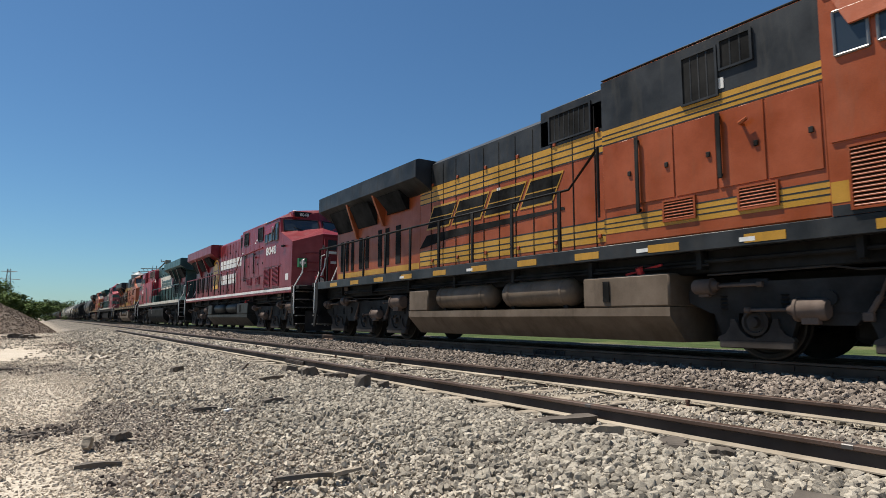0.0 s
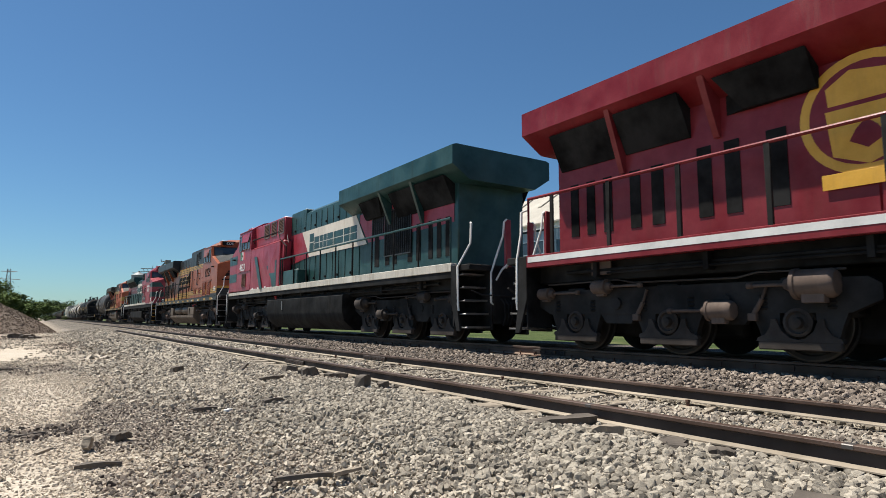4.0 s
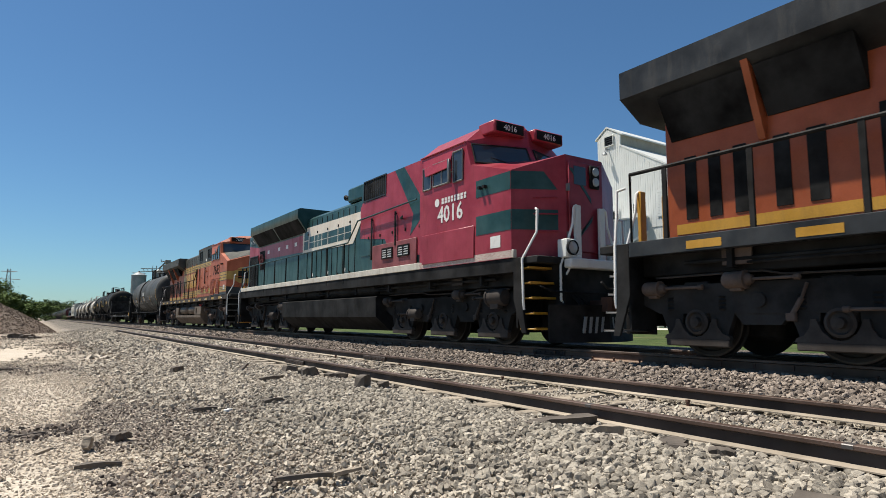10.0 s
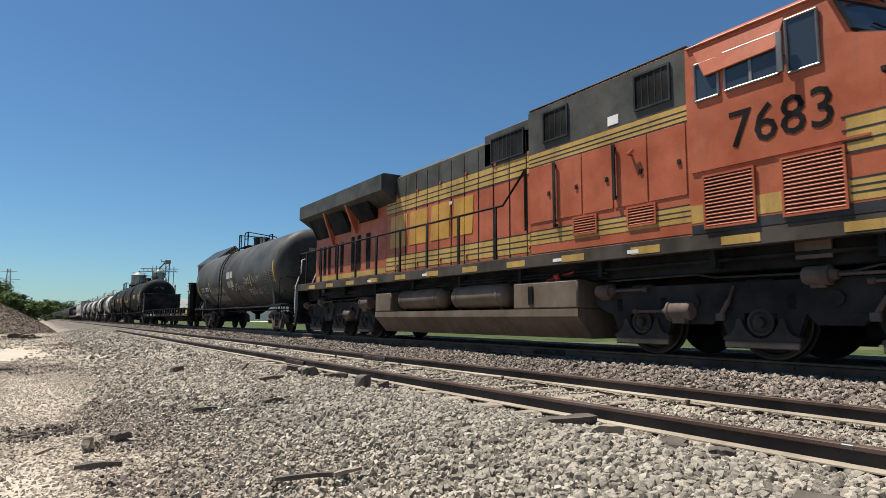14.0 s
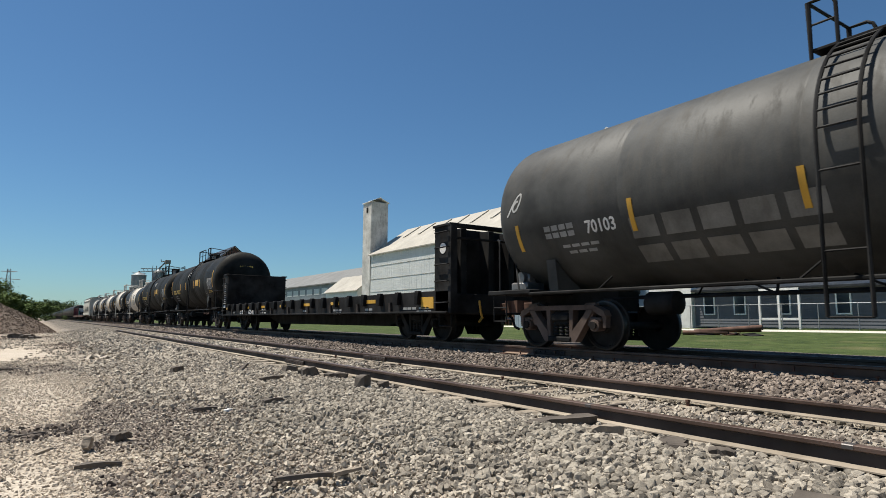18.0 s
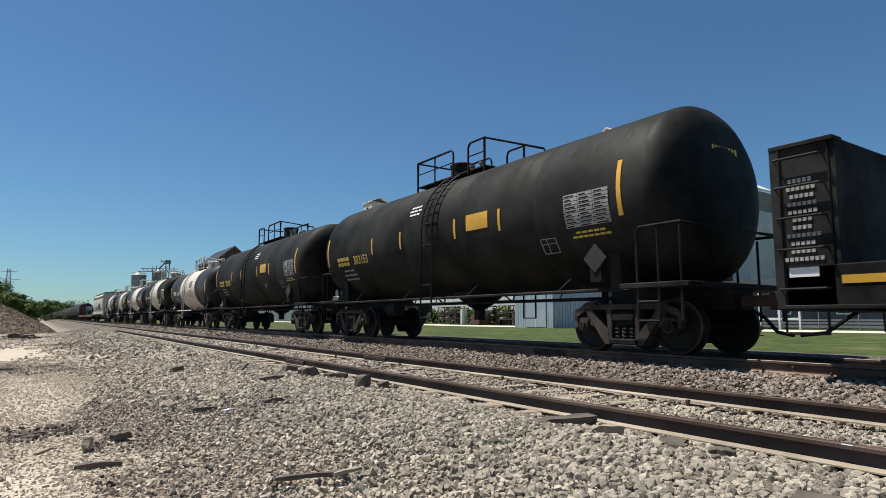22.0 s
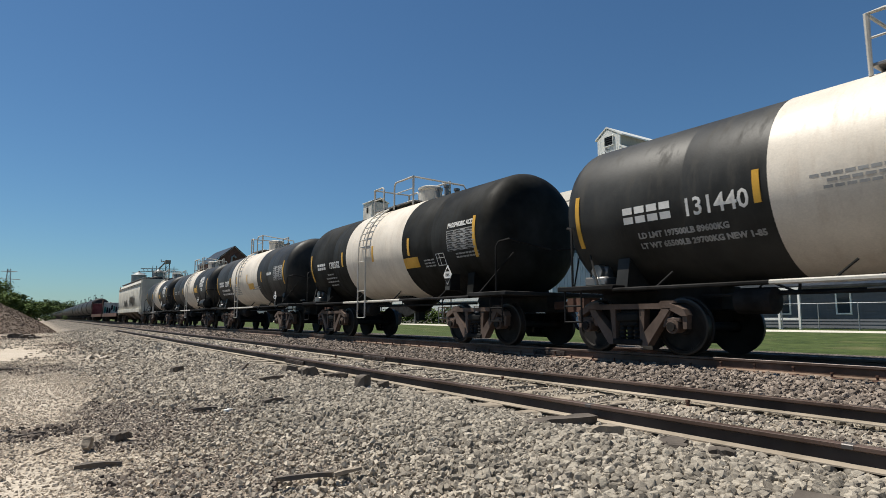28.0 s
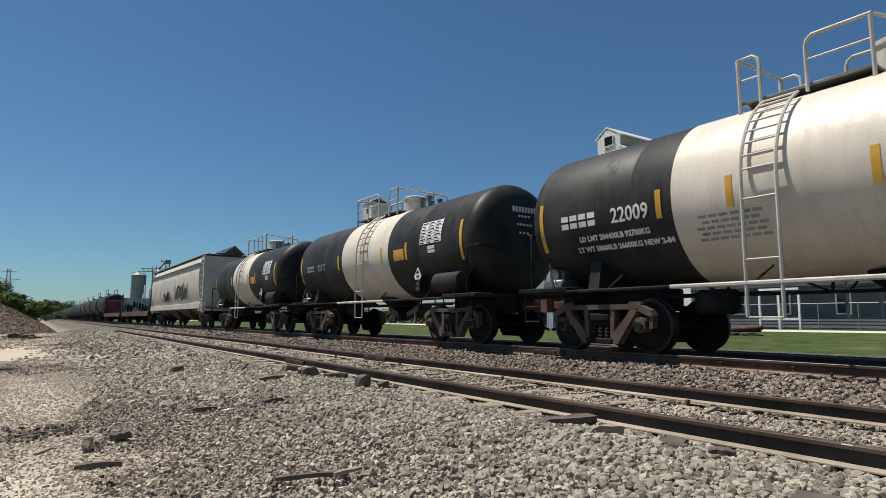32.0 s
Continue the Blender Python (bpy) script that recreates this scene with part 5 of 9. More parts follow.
    part("platform_rail", Shape().tube([(-0.64, a, hi), (0.62, a - 0.75, hi - 0.25), (0.64, a - 0.8, hi - 0.35), (0.64, a - 0.8, top - 0.15)], 0.025, 6), rail, car)
    dy, dr, dh = dome
    part("manway", Shape().lathe([(top - 0.1, dr), (top + dh - 0.13, dr), (top + dh - 0.11, dr + 0.03), (top + dh - 0.05, dr + 0.03), (top + dh - 0.01, dr * 0.85), (top + dh, 0.02)], 20, "z", (0, dy, 0)), rail, car, "manway dome with bolted cover")
    vs = Shape()
    for k in range(4):
        vs.lathe([(top, 0.06), (top + 0.2, 0.06), (top + 0.22, 0.09), (top + 0.28, 0.09)], 8, "z", (0.25 * (-1) ** k, dy - 0.55 - 0.22 * k, 0))
    part("valve", vs, STEEL, car)
    return car


def tank_marks(car, R, zc, items):
    """Lettering, patches and bars on the near flank. items: kind, y, z, ..."""
    for it in items:
        kind, y, z = it[:3]
        if kind == "text":
            _, _, _, text, size, m, wd = it
            wrap(letters("lettering", text, size, m, car, side_m(-1, y, z, R + 0.006), 0.003, wd, bold=0.006), R + 0.003, zc)
        elif kind == "bars":
            _, _, _, rows, h, gap, m = it
            wrap(bars("small_print", rows, y, z, R + 0.004, -1, m, car, h, gap), R + 0.002, zc)
        elif kind == "patch":
            _, _, _, w, hh, m = it
            a = math.degrees((z - zc) / R)
            d = math.degrees(hh / R / 2)
            curved("marking", y - w / 2, y + w / 2, a - d, a + d, R, zc, m, car, lift=0.012)
        elif kind == "plate":
            pl = part("placard_holder", Shape().prism([(y, z + 0.25), (y - 0.25, z), (y, z - 0.25), (y + 0.25, z)], "x", -R - 0.06, -R - 0.04), TANKGREY, car, "empty grey diamond placard holder")
            part("holder_bracket", Shape().box(-R - 0.04, -R + 0.1, y - 0.12, y + 0.12, z - 0.4, z + 0.1), BLACK, pl)
        elif kind == "placard":
            h, w = 0.23, 0.17
            pl = part("placard", Shape().prism([(y, z + h), (y - w, z), (y, z - h), (y + w, z)], "x", -R - 0.05, -R - 0.035), MARK, car, "white and black diamond hazard placard")
            part("placard_mark", Shape().prism([(y - 0.11, z - 0.08), (y + 0.11, z - 0.08), (y, z - h + 0.02)], "x", -R - 0.054, -R - 0.05), GRATE, pl)
            part("placard_mark", Shape().prism([(y - 0.09, z + 0.08), (y + 0.09, z + 0.08), (y, z + 0.17)], "x", -R - 0.054, -R - 0.05), GRATE, pl)
            letters("placard_number", "1805", 0.11, BLACK, car, side_m(-1, y, z - 0.04, R + 0.052), 0.002, 0.8)
            part("placard_bracket", Shape().box(-R - 0.035, -R + 0.25, y - 0.1, y + 0.1, z - 0.36, z + 0.02), BLACK, pl)
            part("small_plate", Shape().box(-R - 0.05, -R - 0.036, y - 0.09, y + 0.09, z - 0.36, z - 0.27), TANKGREY, pl)
        elif kind == "panel":
            _, _, _, w, hh, rows, m = it
            s, ink = Shape(), Shape()
            rng = random.Random(rows + int(w * 100))
            d = hh / rows
            if rows < 3:
                for zz in (z - hh / 2, z + hh * 0.15, z + hh / 2):
                    s.box(-R - 0.012, -R - 0.006, y - w / 2, y + w / 2, zz - 0.008, zz + 0.008)
                for yy in (y - w / 2, y + w * 0.1, y + w / 2):
                    s.box(-R - 0.012, -R - 0.006, yy - 0.008, yy + 0.008, z - hh / 2, z + hh / 2)
                wrap(part("data_box", s, m, car), R + 0.004, zc)
                continue
            for i in range(rows):
                zz = z + hh / 2 - d * i
                for k in range(3):
                    ya, yb = y - w / 2 + w * k / 3, y - w / 2 + w * (k + 1) / 3 - 0.012
                    s.box(-R - 0.01, -R - 0.006, ya, yb, zz - d + 0.012, zz)
                    ink.box(-R - 0.012, -R - 0.007, yb - 0.03 - (yb - ya) * rng.uniform(0.4, 0.8), yb - 0.03, zz - d * 0.68, zz - d * 0.34)
            for o, lift in ((part("data_panel", s, m, car), 0.004), (part("small_print", ink, GRATE, car), 0.006)):
                wrap(o, R + lift, zc)["kind"] = "stuff"
        elif kind == "slabs":
            _, _, _, w, hh, n, m = it
            for o in ring_slabs("marking_slab", y, z, R + 0.006, w, hh, n, m, car):
                wrap(o, R + 0.002, zc)
        elif kind == "scrawl":
            _, _, _, w, hh, seed, m = it
            wrap(scrawl(y, z, R + 0.004, w, hh, seed, m, car), R + 0.002, zc)


def ring_slabs(name, y, z, x, w, hh, n, m, car):
    """A mark that is not spelled out: n pairs of plain bars in a row; z is the bottom edge."""
    out = []
    step = w / n
    for k in range(n):
        y0 = y + w / 2 - step * k
        y1 = y0 - step * 0.8
        for z0, z1 in ((z, z + hh * 0.42), (z + hh * 0.58, z + hh)):
            out.append(part(name, Shape().box(-x - 0.003, -x, y1, y0, z0, z1), m, car))
    return out


def scrawl(y, z, x, w, hh, seed, m, car, width=0.02, step=0.3):
    """Looping sprayed strokes that spell nothing."""
    rng = random.Random(seed)
    s = Shape()
    n = max(1, int(w / step))
    for g in range(n):
        yc = y + w / 2 - w * (g + 0.5) / n
        a = [rng.uniform(-1, 1) for _ in range(8)]
        pts = []
        for i in range(27):
            t = i / 26
            u = 0.42 * a[0] * math.sin(6.28 * t + a[1] * 3) + 0.3 * a[2] * math.sin(12.57 * t + a[3] * 3) + 0.5 * (t - 0.5)
            v = 0.34 * math.sin(6.28 * t * (1 + abs(a[4])) + a[5] * 3) + 0.2 * a[6] * math.sin(15.7 * t + a[7] * 3)
            pts.append(Vector((-x, yc - u * step * 1.5, z + v * hh)))
        for p, q in zip(pts, pts[1:]):
            d = (q - p)
            if d.length < 1e-5:
                continue
            nrm = Vector((0, -d.z, d.y)).normalized() * width
            e = d.normalized() * width * 0.6
            s.add([p - nrm - e, p + nrm - e, q + nrm + e, q - nrm + e], [(0, 1, 2, 3)])
    return part("graffiti", s, m, car)


def end_marks(car, y, R, zc, m):
    """Bars on the head that faces forward."""
    s = Shape()
    for i, w in enumerate((0.75, 0.4, 0.5, 0.35)):
        n = int(w / 0.09)
        h = 0.13 if i == 0 else 0.05
        for k in range(n):
            xx = -w / 2 + w * k / n
            s.box(0.05 + xx, 0.05 + xx + 0.06, y - 0.012, y, zc + 0.75 - 0.2 * i - h, zc + 0.75 - 0.2 * i)
    part("lettering", s, m, car)


# ---- the freight cars ----
def freight():
    R, zc = 1.55, 2.67
    # long grey graffiti-covered car
    car = tank_car("tank_car", "long grimy grey tank car covered in graffiti", 141.1, 17.3, -7.25, 7.25, 1.6, 2.73, TANKGREY, TRUCK_BROWN, ladder=0.98, platform=(0.07, 1.66), dome=(-0.2, 0.4, 0.45), inset=2.4)
    r, z = 1.6, 2.73
    m = [("slabs", 5.77, 2.06, 0.77, 0.24, 4, MARKGREY), ("text", 4.8, 2.06, "70103", 0.32, MARK, 0.85), ("bars", 5.4, 1.9, (0.9, 0.7), 0.06, 0.13, MARKGREY)]
    for y, a in ((6.9, 2.15), (4.12, 2.25), (1.47, 2.22), (-0.43, 2.24), (-3.75, 2.27)):
        m.append(("patch", y, a, 0.09, 0.55, YELLOW))
    m += [("patch", -7.1, 2.5, 0.11, 0.9, YELLOW), ("panel", -6.4, 2.3, 1.15, 0.5, 7, GRAFFITI_GREY), ("panel", -5.35, 1.72, 0.5, 0.34, 2, MARKGREY)]
    m += [("scrawl", -1.45, 2.05, 0.8, 0.45, 2, GRAFFITI_WHITE), ("scrawl", -3.15, 2.26, 1.0, 0.4, 3, GRAFFITI_WHITE), ("scrawl", -4.55, 2.3, 1.2, 0.36, 4, SPRAYHAZE), ("scrawl", -3.9, 1.72, 1.8, 0.4, 5, SPRAYHAZE), ("scrawl", -5.95, 1.8, 0.6, 0.4, 6, GRAFFITI_TEAL), ("scrawl", 6.9, 2.85, 0.4, 0.4, 8, GRAFFITI_WHITE), ("scrawl", -2.0, 1.6, 1.4, 0.36, 12, GRAFFITI_GREY)]
    m += [("slabs", 2.65, 1.35, 3.1, 0.85, 5, GRAFFITI_GREY), ("slabs", -0.35, 2.1, 1.2, 0.78, 2, GRAFFITI_WHITE), ("patch", -2.3, 2.02, 0.75, 0.22, TANTANK)]
    tank_marks(car, r, z, m)
    end_marks(car, -7.75, r, z, MARKGREY)

    flat_car()

    for y0, num, lad, plat, dm, r, z, front in ((179.5, "303153", -0.05, (-1.05, 2.05), 0.76, 1.57, 2.72, -6.28), (194.74, "303078", 0.68, (-1.35, 1.8), -0.95, 1.55, 2.67, -6.15)):
        car = tank_car("tank_car", "black tank car with yellow lettering and bars", y0, 15.5, front, 6.3, r, z, TANKBLACK, TRUCK, ladder=lad, platform=plat, dome=(dm, 0.31, 0.52), steps=True)
        m = [("slabs", 5.05, 2.2, 0.85, 0.27, 4, TEXTYELLOW), ("text", 3.87, 2.2, num, 0.37, TEXTYELLOW, 0.86), ("bars", 4.85, 2.06, (0.7, 0.9, 0.9), 0.05, 0.15, MARKGREY)]
        for y in (3.05, 1.42, -1.1, -2.72):
            m.append(("patch", y, 2.63, 0.075, 0.46, YELLOW))
        m += [("patch", 6.2, 2.7, 0.08, 0.9, YELLOW), ("patch", -5.85, 2.75, 0.09, 0.95, YELLOW), ("patch", -1.95, 2.7, 0.78, 0.36, YELLOW), ("bars", -1.95, 2.76, (0.6,), 0.05, 0.1, TEXTYELLOW), ("panel", -5.1, 2.5, 1.05, 0.62, 9, MARKGREY), ("panel", -4.03, 1.92, 0.4, 0.3, 2, MARKGREY), ("plate", -5.35, 1.6), ("bars", 0.83 if num == "303153" else -0.6, 3.5, (0.5, 0.6, 0.5), 0.05, 0.11, MARK), ("bars", -5.1, 2.12, (0.7, 0.9), 0.04, 0.08, TEXTYELLOW)]
        if num == "303078":
            m.append(("scrawl", -1.95, 1.95, 0.5, 0.3, 21, MARKGREY))
        tank_marks(car, r, z, m)
        end_marks(car, front - 0.49, r, z, TEXTYELLOW)

    r, z = 1.375, 2.49
    banded = [
        (209.6, 13.8, -5.3, 5.85, (-2.25, 2.3), "131440", (0.62, -1.15, 1.27), -0.95, TANKDUST, 1.95),
        (223.0, 12.9, -4.78, 5.2, (-1.34, 2.2), "130382", (0.85, -0.6, 1.8), -0.53, TANKBLACK, 2.35),
        (236.4, 13.8, -5.3, 5.72, (-1.6, 2.72), "22009", (1.3, 0.15, 1.95), 0.02, TANKDUST, 2.4),
        (249.8, 12.95, -5.25, 5.3, (-1.5, 1.6), "23372", (0.1, -0.75, 1.95), -0.73, TANKDUST, 2.3),
        (262.9, 13.2, -5.0, 5.1, (-1.1, 1.6), "", (0.4, -1.2, 1.7), -0.8, TANKDUST, 2.3),
    ]
    for y0, L, a, b, (w0, w1), num, (lad, p0, p1), dm, shell, inset in banded:
        r, z = {"130382": (1.43, 2.55), "23372": (1.355, 2.47)}.get(num, (1.375, 2.49))
        car = tank_car("tank_car", "black tank car with a broad white band round its middle", y0, L, a, b, r, z, shell, TRUCK_BROWN, bands=((w0, w1, TANKWHITE),), rail=TANKRAIL, ladder=lad, platform=(p0, p1), dome=(dm, 0.34, 0.48), inset=inset)
        spots = {"22009": (2.96, 1.78, -0.04, -2.2), "130382": (2.5, 0.38, -1.67), "131440": (2.46, 0.3, -1.2)}.get(num, (w1 + 0.28, (w0 + w1) / 2 - 1.15, w0 - 1.0))
        m = [("patch", b - 0.1, 2.3, 0.09, 0.95, YELLOW), ("patch", a + 0.22, 2.42, 0.1, 0.95, YELLOW)] + [("patch", y, z - 0.1, 0.1, 0.46, YELLOW) for y in spots]
        if num == "131440":
            m += [("slabs", 4.26, 2.14, 0.95, 0.27, 4, MARK), ("text", 3.1, 2.13, num, 0.38, MARK, 0.92), ("text", 3.72, 1.87, "LD LMT 197500LB 89600KG", 0.135, MARKGREY, 0.98), ("text", 3.48, 1.69, "LT WT 65500LB 29700KG NEW 1-85", 0.135, MARKGREY, 0.98), ("patch", -0.95, 2.75, 0.8, 0.42, GRAFFITI_GREY), ("bars", -1.0, 2.4, (1.4, 1.8, 1.7, 1.8, 1.6, 1.5), 0.045, 0.085, MARKGREY), ("bars", 1.25, 2.4, (1.1, 0.7, 0.8), 0.04, 0.08, MARKGREY)]
        elif num == "22009":
            m += [("slabs", 4.66, 2.22, 0.85, 0.24, 4, MARK), ("text", 3.54, 2.21, num, 0.36, MARK, 0.86), ("text", 3.95, 1.95, "LD LMT 204400LB 92700KG", 0.135, MARK, 0.95), ("text", 3.8, 1.75, "LT WT 58600LB 26600KG NEW 2-84", 0.135, MARK, 0.95), ("bars", 1.85, 2.1, (1.0, 0.9, 1.1, 1.0, 1.1), 0.045, 0.09, MARKGREY), ("bars", -1.2, 2.0, (1.3, 1.2), 0.05, 0.1, MARKGREY), ("patch", -0.6, 2.03, 0.8, 0.28, YELLOW), ("bars", -0.6, 1.99, (0.6,), 0.08, 0.1, GRATE), ("text", -3.3, 2.4, "FRA-AIP", 0.17, MARK, 1.0), ("panel", -4.4, 2.42, 1.1, 0.6, 8, MARKGREY), ("placard", -4.35, 1.45), ("text", -5.6, 1.03, "COND. SHOES", 0.08, MARK, 1.0)]
        elif num == "130382":
            m += [("slabs", 4.2, 2.22, 0.7, 0.21, 4, MARK), ("text", 3.15, 2.22, num, 0.3, MARK, 0.95), ("bars", 3.6, 2.05, (0.5, 0.9, 0.9, 0.6), 0.05, 0.13, MARKGREY), ("text", -4.02, 2.72, "PHOSPHORIC ACID", 0.16, MARK, 0.72), ("panel", -4.02, 2.4, 1.1, 0.5, 9, MARKGREY), ("placard", -3.6, 1.6), ("patch", -1.72, 2.02, 0.72, 0.28, YELLOW), ("panel", -3.1, 2.0, 0.34, 0.3, 2, MARK), ("bars", -2.55, 2.05, (0.5, 0.5, 0.5), 0.04, 0.08, MARKGREY), ("bars", -4.2, 2.1, (0.9, 0.9), 0.04, 0.08, MARKGREY), ("scrawl", -0.75, 1.65, 0.6, 0.35, 11, BLACK)]
        else:
            if num:
                m += [("slabs", 4.3, 2.22, 0.7, 0.21, 4, MARKGREY), ("text", 3.3, 2.22, num, 0.3, MARKGREY, 0.95)]
            m += [("patch", w0 - 0.6, 2.3, 0.55, 0.3, YELLOW), ("panel", -3.7, 2.75, 1.0, 0.6, 7, MARK), ("bars", -3.7, 2.4, (0.4, 0.4), 0.08, 0.1, MARK), ("placard", -3.2, 1.65)]
            part("reservoir", Shape().lathe([(-0.7, 0.1), (-0.62, 0.24), (0.42, 0.24), (0.5, 0.1)], 16, "y", (-1.25, -4.4, 1.45)), TANKDUST, car)
        tank_marks(car, r, z, m)
        end_marks(car, a - 0.44, r, z, MARK)

    hopper_car(280.2)
    b = low_car(301.9, GRAFFITI_WHITE, 2.9, "low flat car with spray-painted bulkhead at its end")
    rng = random.Random(8)
    for k in range(9):
        x0 = -1.3 + k * 0.3
        zz = 1.3 + rng.uniform(0, 0.5)
        part("graffiti", Shape().prism([(x0, zz), (x0 + 0.16, zz - 0.1), (x0 + 0.3, zz + 0.3), (x0 + 0.22, zz + 0.8), (x0 + 0.05, zz + 0.6 + rng.uniform(0, 0.3))], "y", 9.89, 9.898), GRATE if k % 4 else GRAFFITI_TEAL, b)
    low_car(324.2, OLDRED, 3.15, "low flat car with a faded red bulkhead at its end")
    y = 342.6
    for i in range(30):
        tank_car("tank_car", "plain black tank car far down the train", y + i * 15.5, 15.5, -6.15, 6.15, R, zc, TANKDUST, TRUCK, platform=(-2.2, 2.2), full=False)


def flat_car():
    y0, half = 160.77, 10.98
    car = thing("bulkhead_flat_car", "empty black flat car with a tall bulkhead at each end", "flat car", "cars of the train", at=(TRACK_X, y0, 0))
    ROLLING.append((car, y0, False))
    part("deck", Shape().box(-1.44, 1.44, -9.7, 9.7, 1.05, 1.16, 0.02), TIE, car, "worn wooden deck boards")
    part("center_sill", Shape().prism([(-10.2, 0.72), (-10.2, 1.04), (10.2, 1.04), (10.2, 0.72), (6.4, 0.62), (5.2, 0.34), (-5.2, 0.34), (-6.4, 0.62)], "x", -0.32, 0.32), BLACK, car)
    for sx in (-1, 1):
        part("side_sill", Shape().box(sx * 1.44, sx * 1.52, -10.3, 10.3, 0.72, 1.24, 0.015).box(sx * 1.4, sx * 1.6, -10.3, 10.3, 0.70, 0.75, 0.01), BLACK, car)
        for k in range(19):
            y = -9.0 + k
            part("stake_pocket", kept("stake_pocket", lambda: Shape().box(-0.06, 0.06, -0.08, 0.08, 0.92, 1.26, 0.015), BLACK), BLACK, car, at=(sx * 1.575, y, 0))
            if k % 2:
                part("sill_rib", kept("sill_rib", lambda: Shape().prism([(-0.06, 0.74), (0.06, 0.74), (0.09, 1.0), (-0.03, 1.0)], "x", -0.03, 0.03), TRUCK), TRUCK, car, at=(sx * 1.55, y + 0.45, 0))
    for q in (-1, 1):
        b = part("bulkhead", Shape().box(-1.5, 1.5, q * 9.65, q * 9.72, 1.16, 2.8, 0.01), BLACK, car, "black steel bulkhead wall")
        for sx in (-1, 1):
            part("bulkhead_side", Shape().box(sx * 1.46, sx * 1.52, q * 9.72, q * 10.42, 0.7, 2.8, 0.01).box(sx * 1.36, sx * 1.55, q * 10.3, q * 10.42, 0.7, 2.82, 0.01).box(sx * 1.3, sx * 1.56, q * 9.64, q * 10.42, 2.76, 2.82, 0.01), BLACK, b)
            for zz in (0.95, 1.45, 1.85, 2.25, 2.62):
                g = Shape().tube([(sx * 1.52, q * 9.78, zz), (sx * 1.6, q * 9.8, zz), (sx * 1.6, q * 10.34, zz), (sx * 1.52, q * 10.36, zz)], 0.014, 6)
                part("grab_iron", g, BLACK, b)
            part("step", Shape().tube([(sx * 1.48, q * 9.85, 0.72), (sx * 1.48, q * 9.85, 0.4), (sx * 1.48, q * 10.35, 0.4), (sx * 1.48, q * 10.35, 0.72)], 0.016, 6), BLACK, b)
        for xx in (-0.95, -0.1, 0.55, 1.05):
            part("stiffener", Shape().box(xx - 0.09, xx + 0.09, q * 9.72, q * 10.1, 1.0, 2.76, 0.01), BLACK, b)
        part("top_beam", Shape().box(-1.5, 1.5, q * 10.28, q * 10.4, 2.72, 2.82, 0.01).box(-1.5, 1.5, q * 10.3, q * 10.38, 2.45, 2.5, 0.01), BLACK, b)
        part("end_sill", Shape().box(-1.5, 1.5, q * 9.72, q * 10.42, 0.68, 1.16, 0.02), BLACK, car)
        coupling(car, half, q)
        freight_truck(car, q * 8.1, BLACK)
    part("brake_hook", Shape().tube([(-0.75, -10.45, 1.0), (-0.75, -10.5, 0.75), (-0.7, -10.5, 0.6), (-0.8, -10.5, 0.5)], 0.03, 6), STRIPE, car)
    part("sign_disc", Shape().lathe([(-1.53, 0.13), (-1.522, 0.13)], 20, "x", (0, -10.05, 2.24)), MARK, car, "round white sign")
    for y in (-9.35, -6.3, -3.8, -1.3, 1.2, 3.65, 6.1, 9.35):
        w = 0.3 if y == -9.35 else 0.34
        part("reflector", Shape().box(-1.53, -1.522, y - w, y + w * 0.9, 1.0 if y > -9 else 0.82, 1.1 if y > -9 else 1.1), YELLOW, car)
    x = 1.526
    ring_slabs("marking_slab", 6.72, 0.76, x, 0.8, 0.19, 3, MARK, car)
    letters("lettering", "62545", 0.27, MARK, car, side_m(-1, 5.35, 0.765, x), 0.003, 1.25, bold=0.006)
    letters("lettering", "LD LMT  217000", 0.1, MARK, car, side_m(-1, 3.63, 0.9, x), 0.003, 1.15)
    letters("lettering", "LT WT   69000", 0.09, MARK, car, side_m(-1, 3.63, 0.77, x), 0.003, 1.25)
    letters("lettering", "FBS", 0.1, MARK, car, side_m(-1, 2.5, 0.77, x), 0.003, 1.2)
    for y, rows, h in ((-1.2, (0.45,), 0.06), (-4.0, (0.7, 0.6), 0.06), (-6.2, (0.5, 0.45), 0.06), (-8.5, (0.7,), 0.06), (-9.2, (0.5, 0.7), 0.05), (8.3, (0.4,), 0.05)):
        bars("small_print", rows, y, 0.86 if len(rows) < 3 else 1.0, x, -1, MARKGREY, car, h, h * 1.7)
    s = Shape()
    rng = random.Random(3)
    for i in range(11):
        w = rng.uniform(0.25, 0.5)
        for k in range(int(w / 0.06)):
            s.box(-1.534, -1.528, 10.08 - w / 2 + k * 0.06 - 0.0, 10.08 - w / 2 + k * 0.06 + 0.042, 2.35 - i * 0.1 - 0.05, 2.35 - i * 0.1)
    part("small_print", s, MARKGREY, car)["kind"] = "stuff"
    part("notice", Shape().box(-1.534, -1.528, 9.9, 10.25, 1.1, 1.22), MARK, car, "white notice plate")


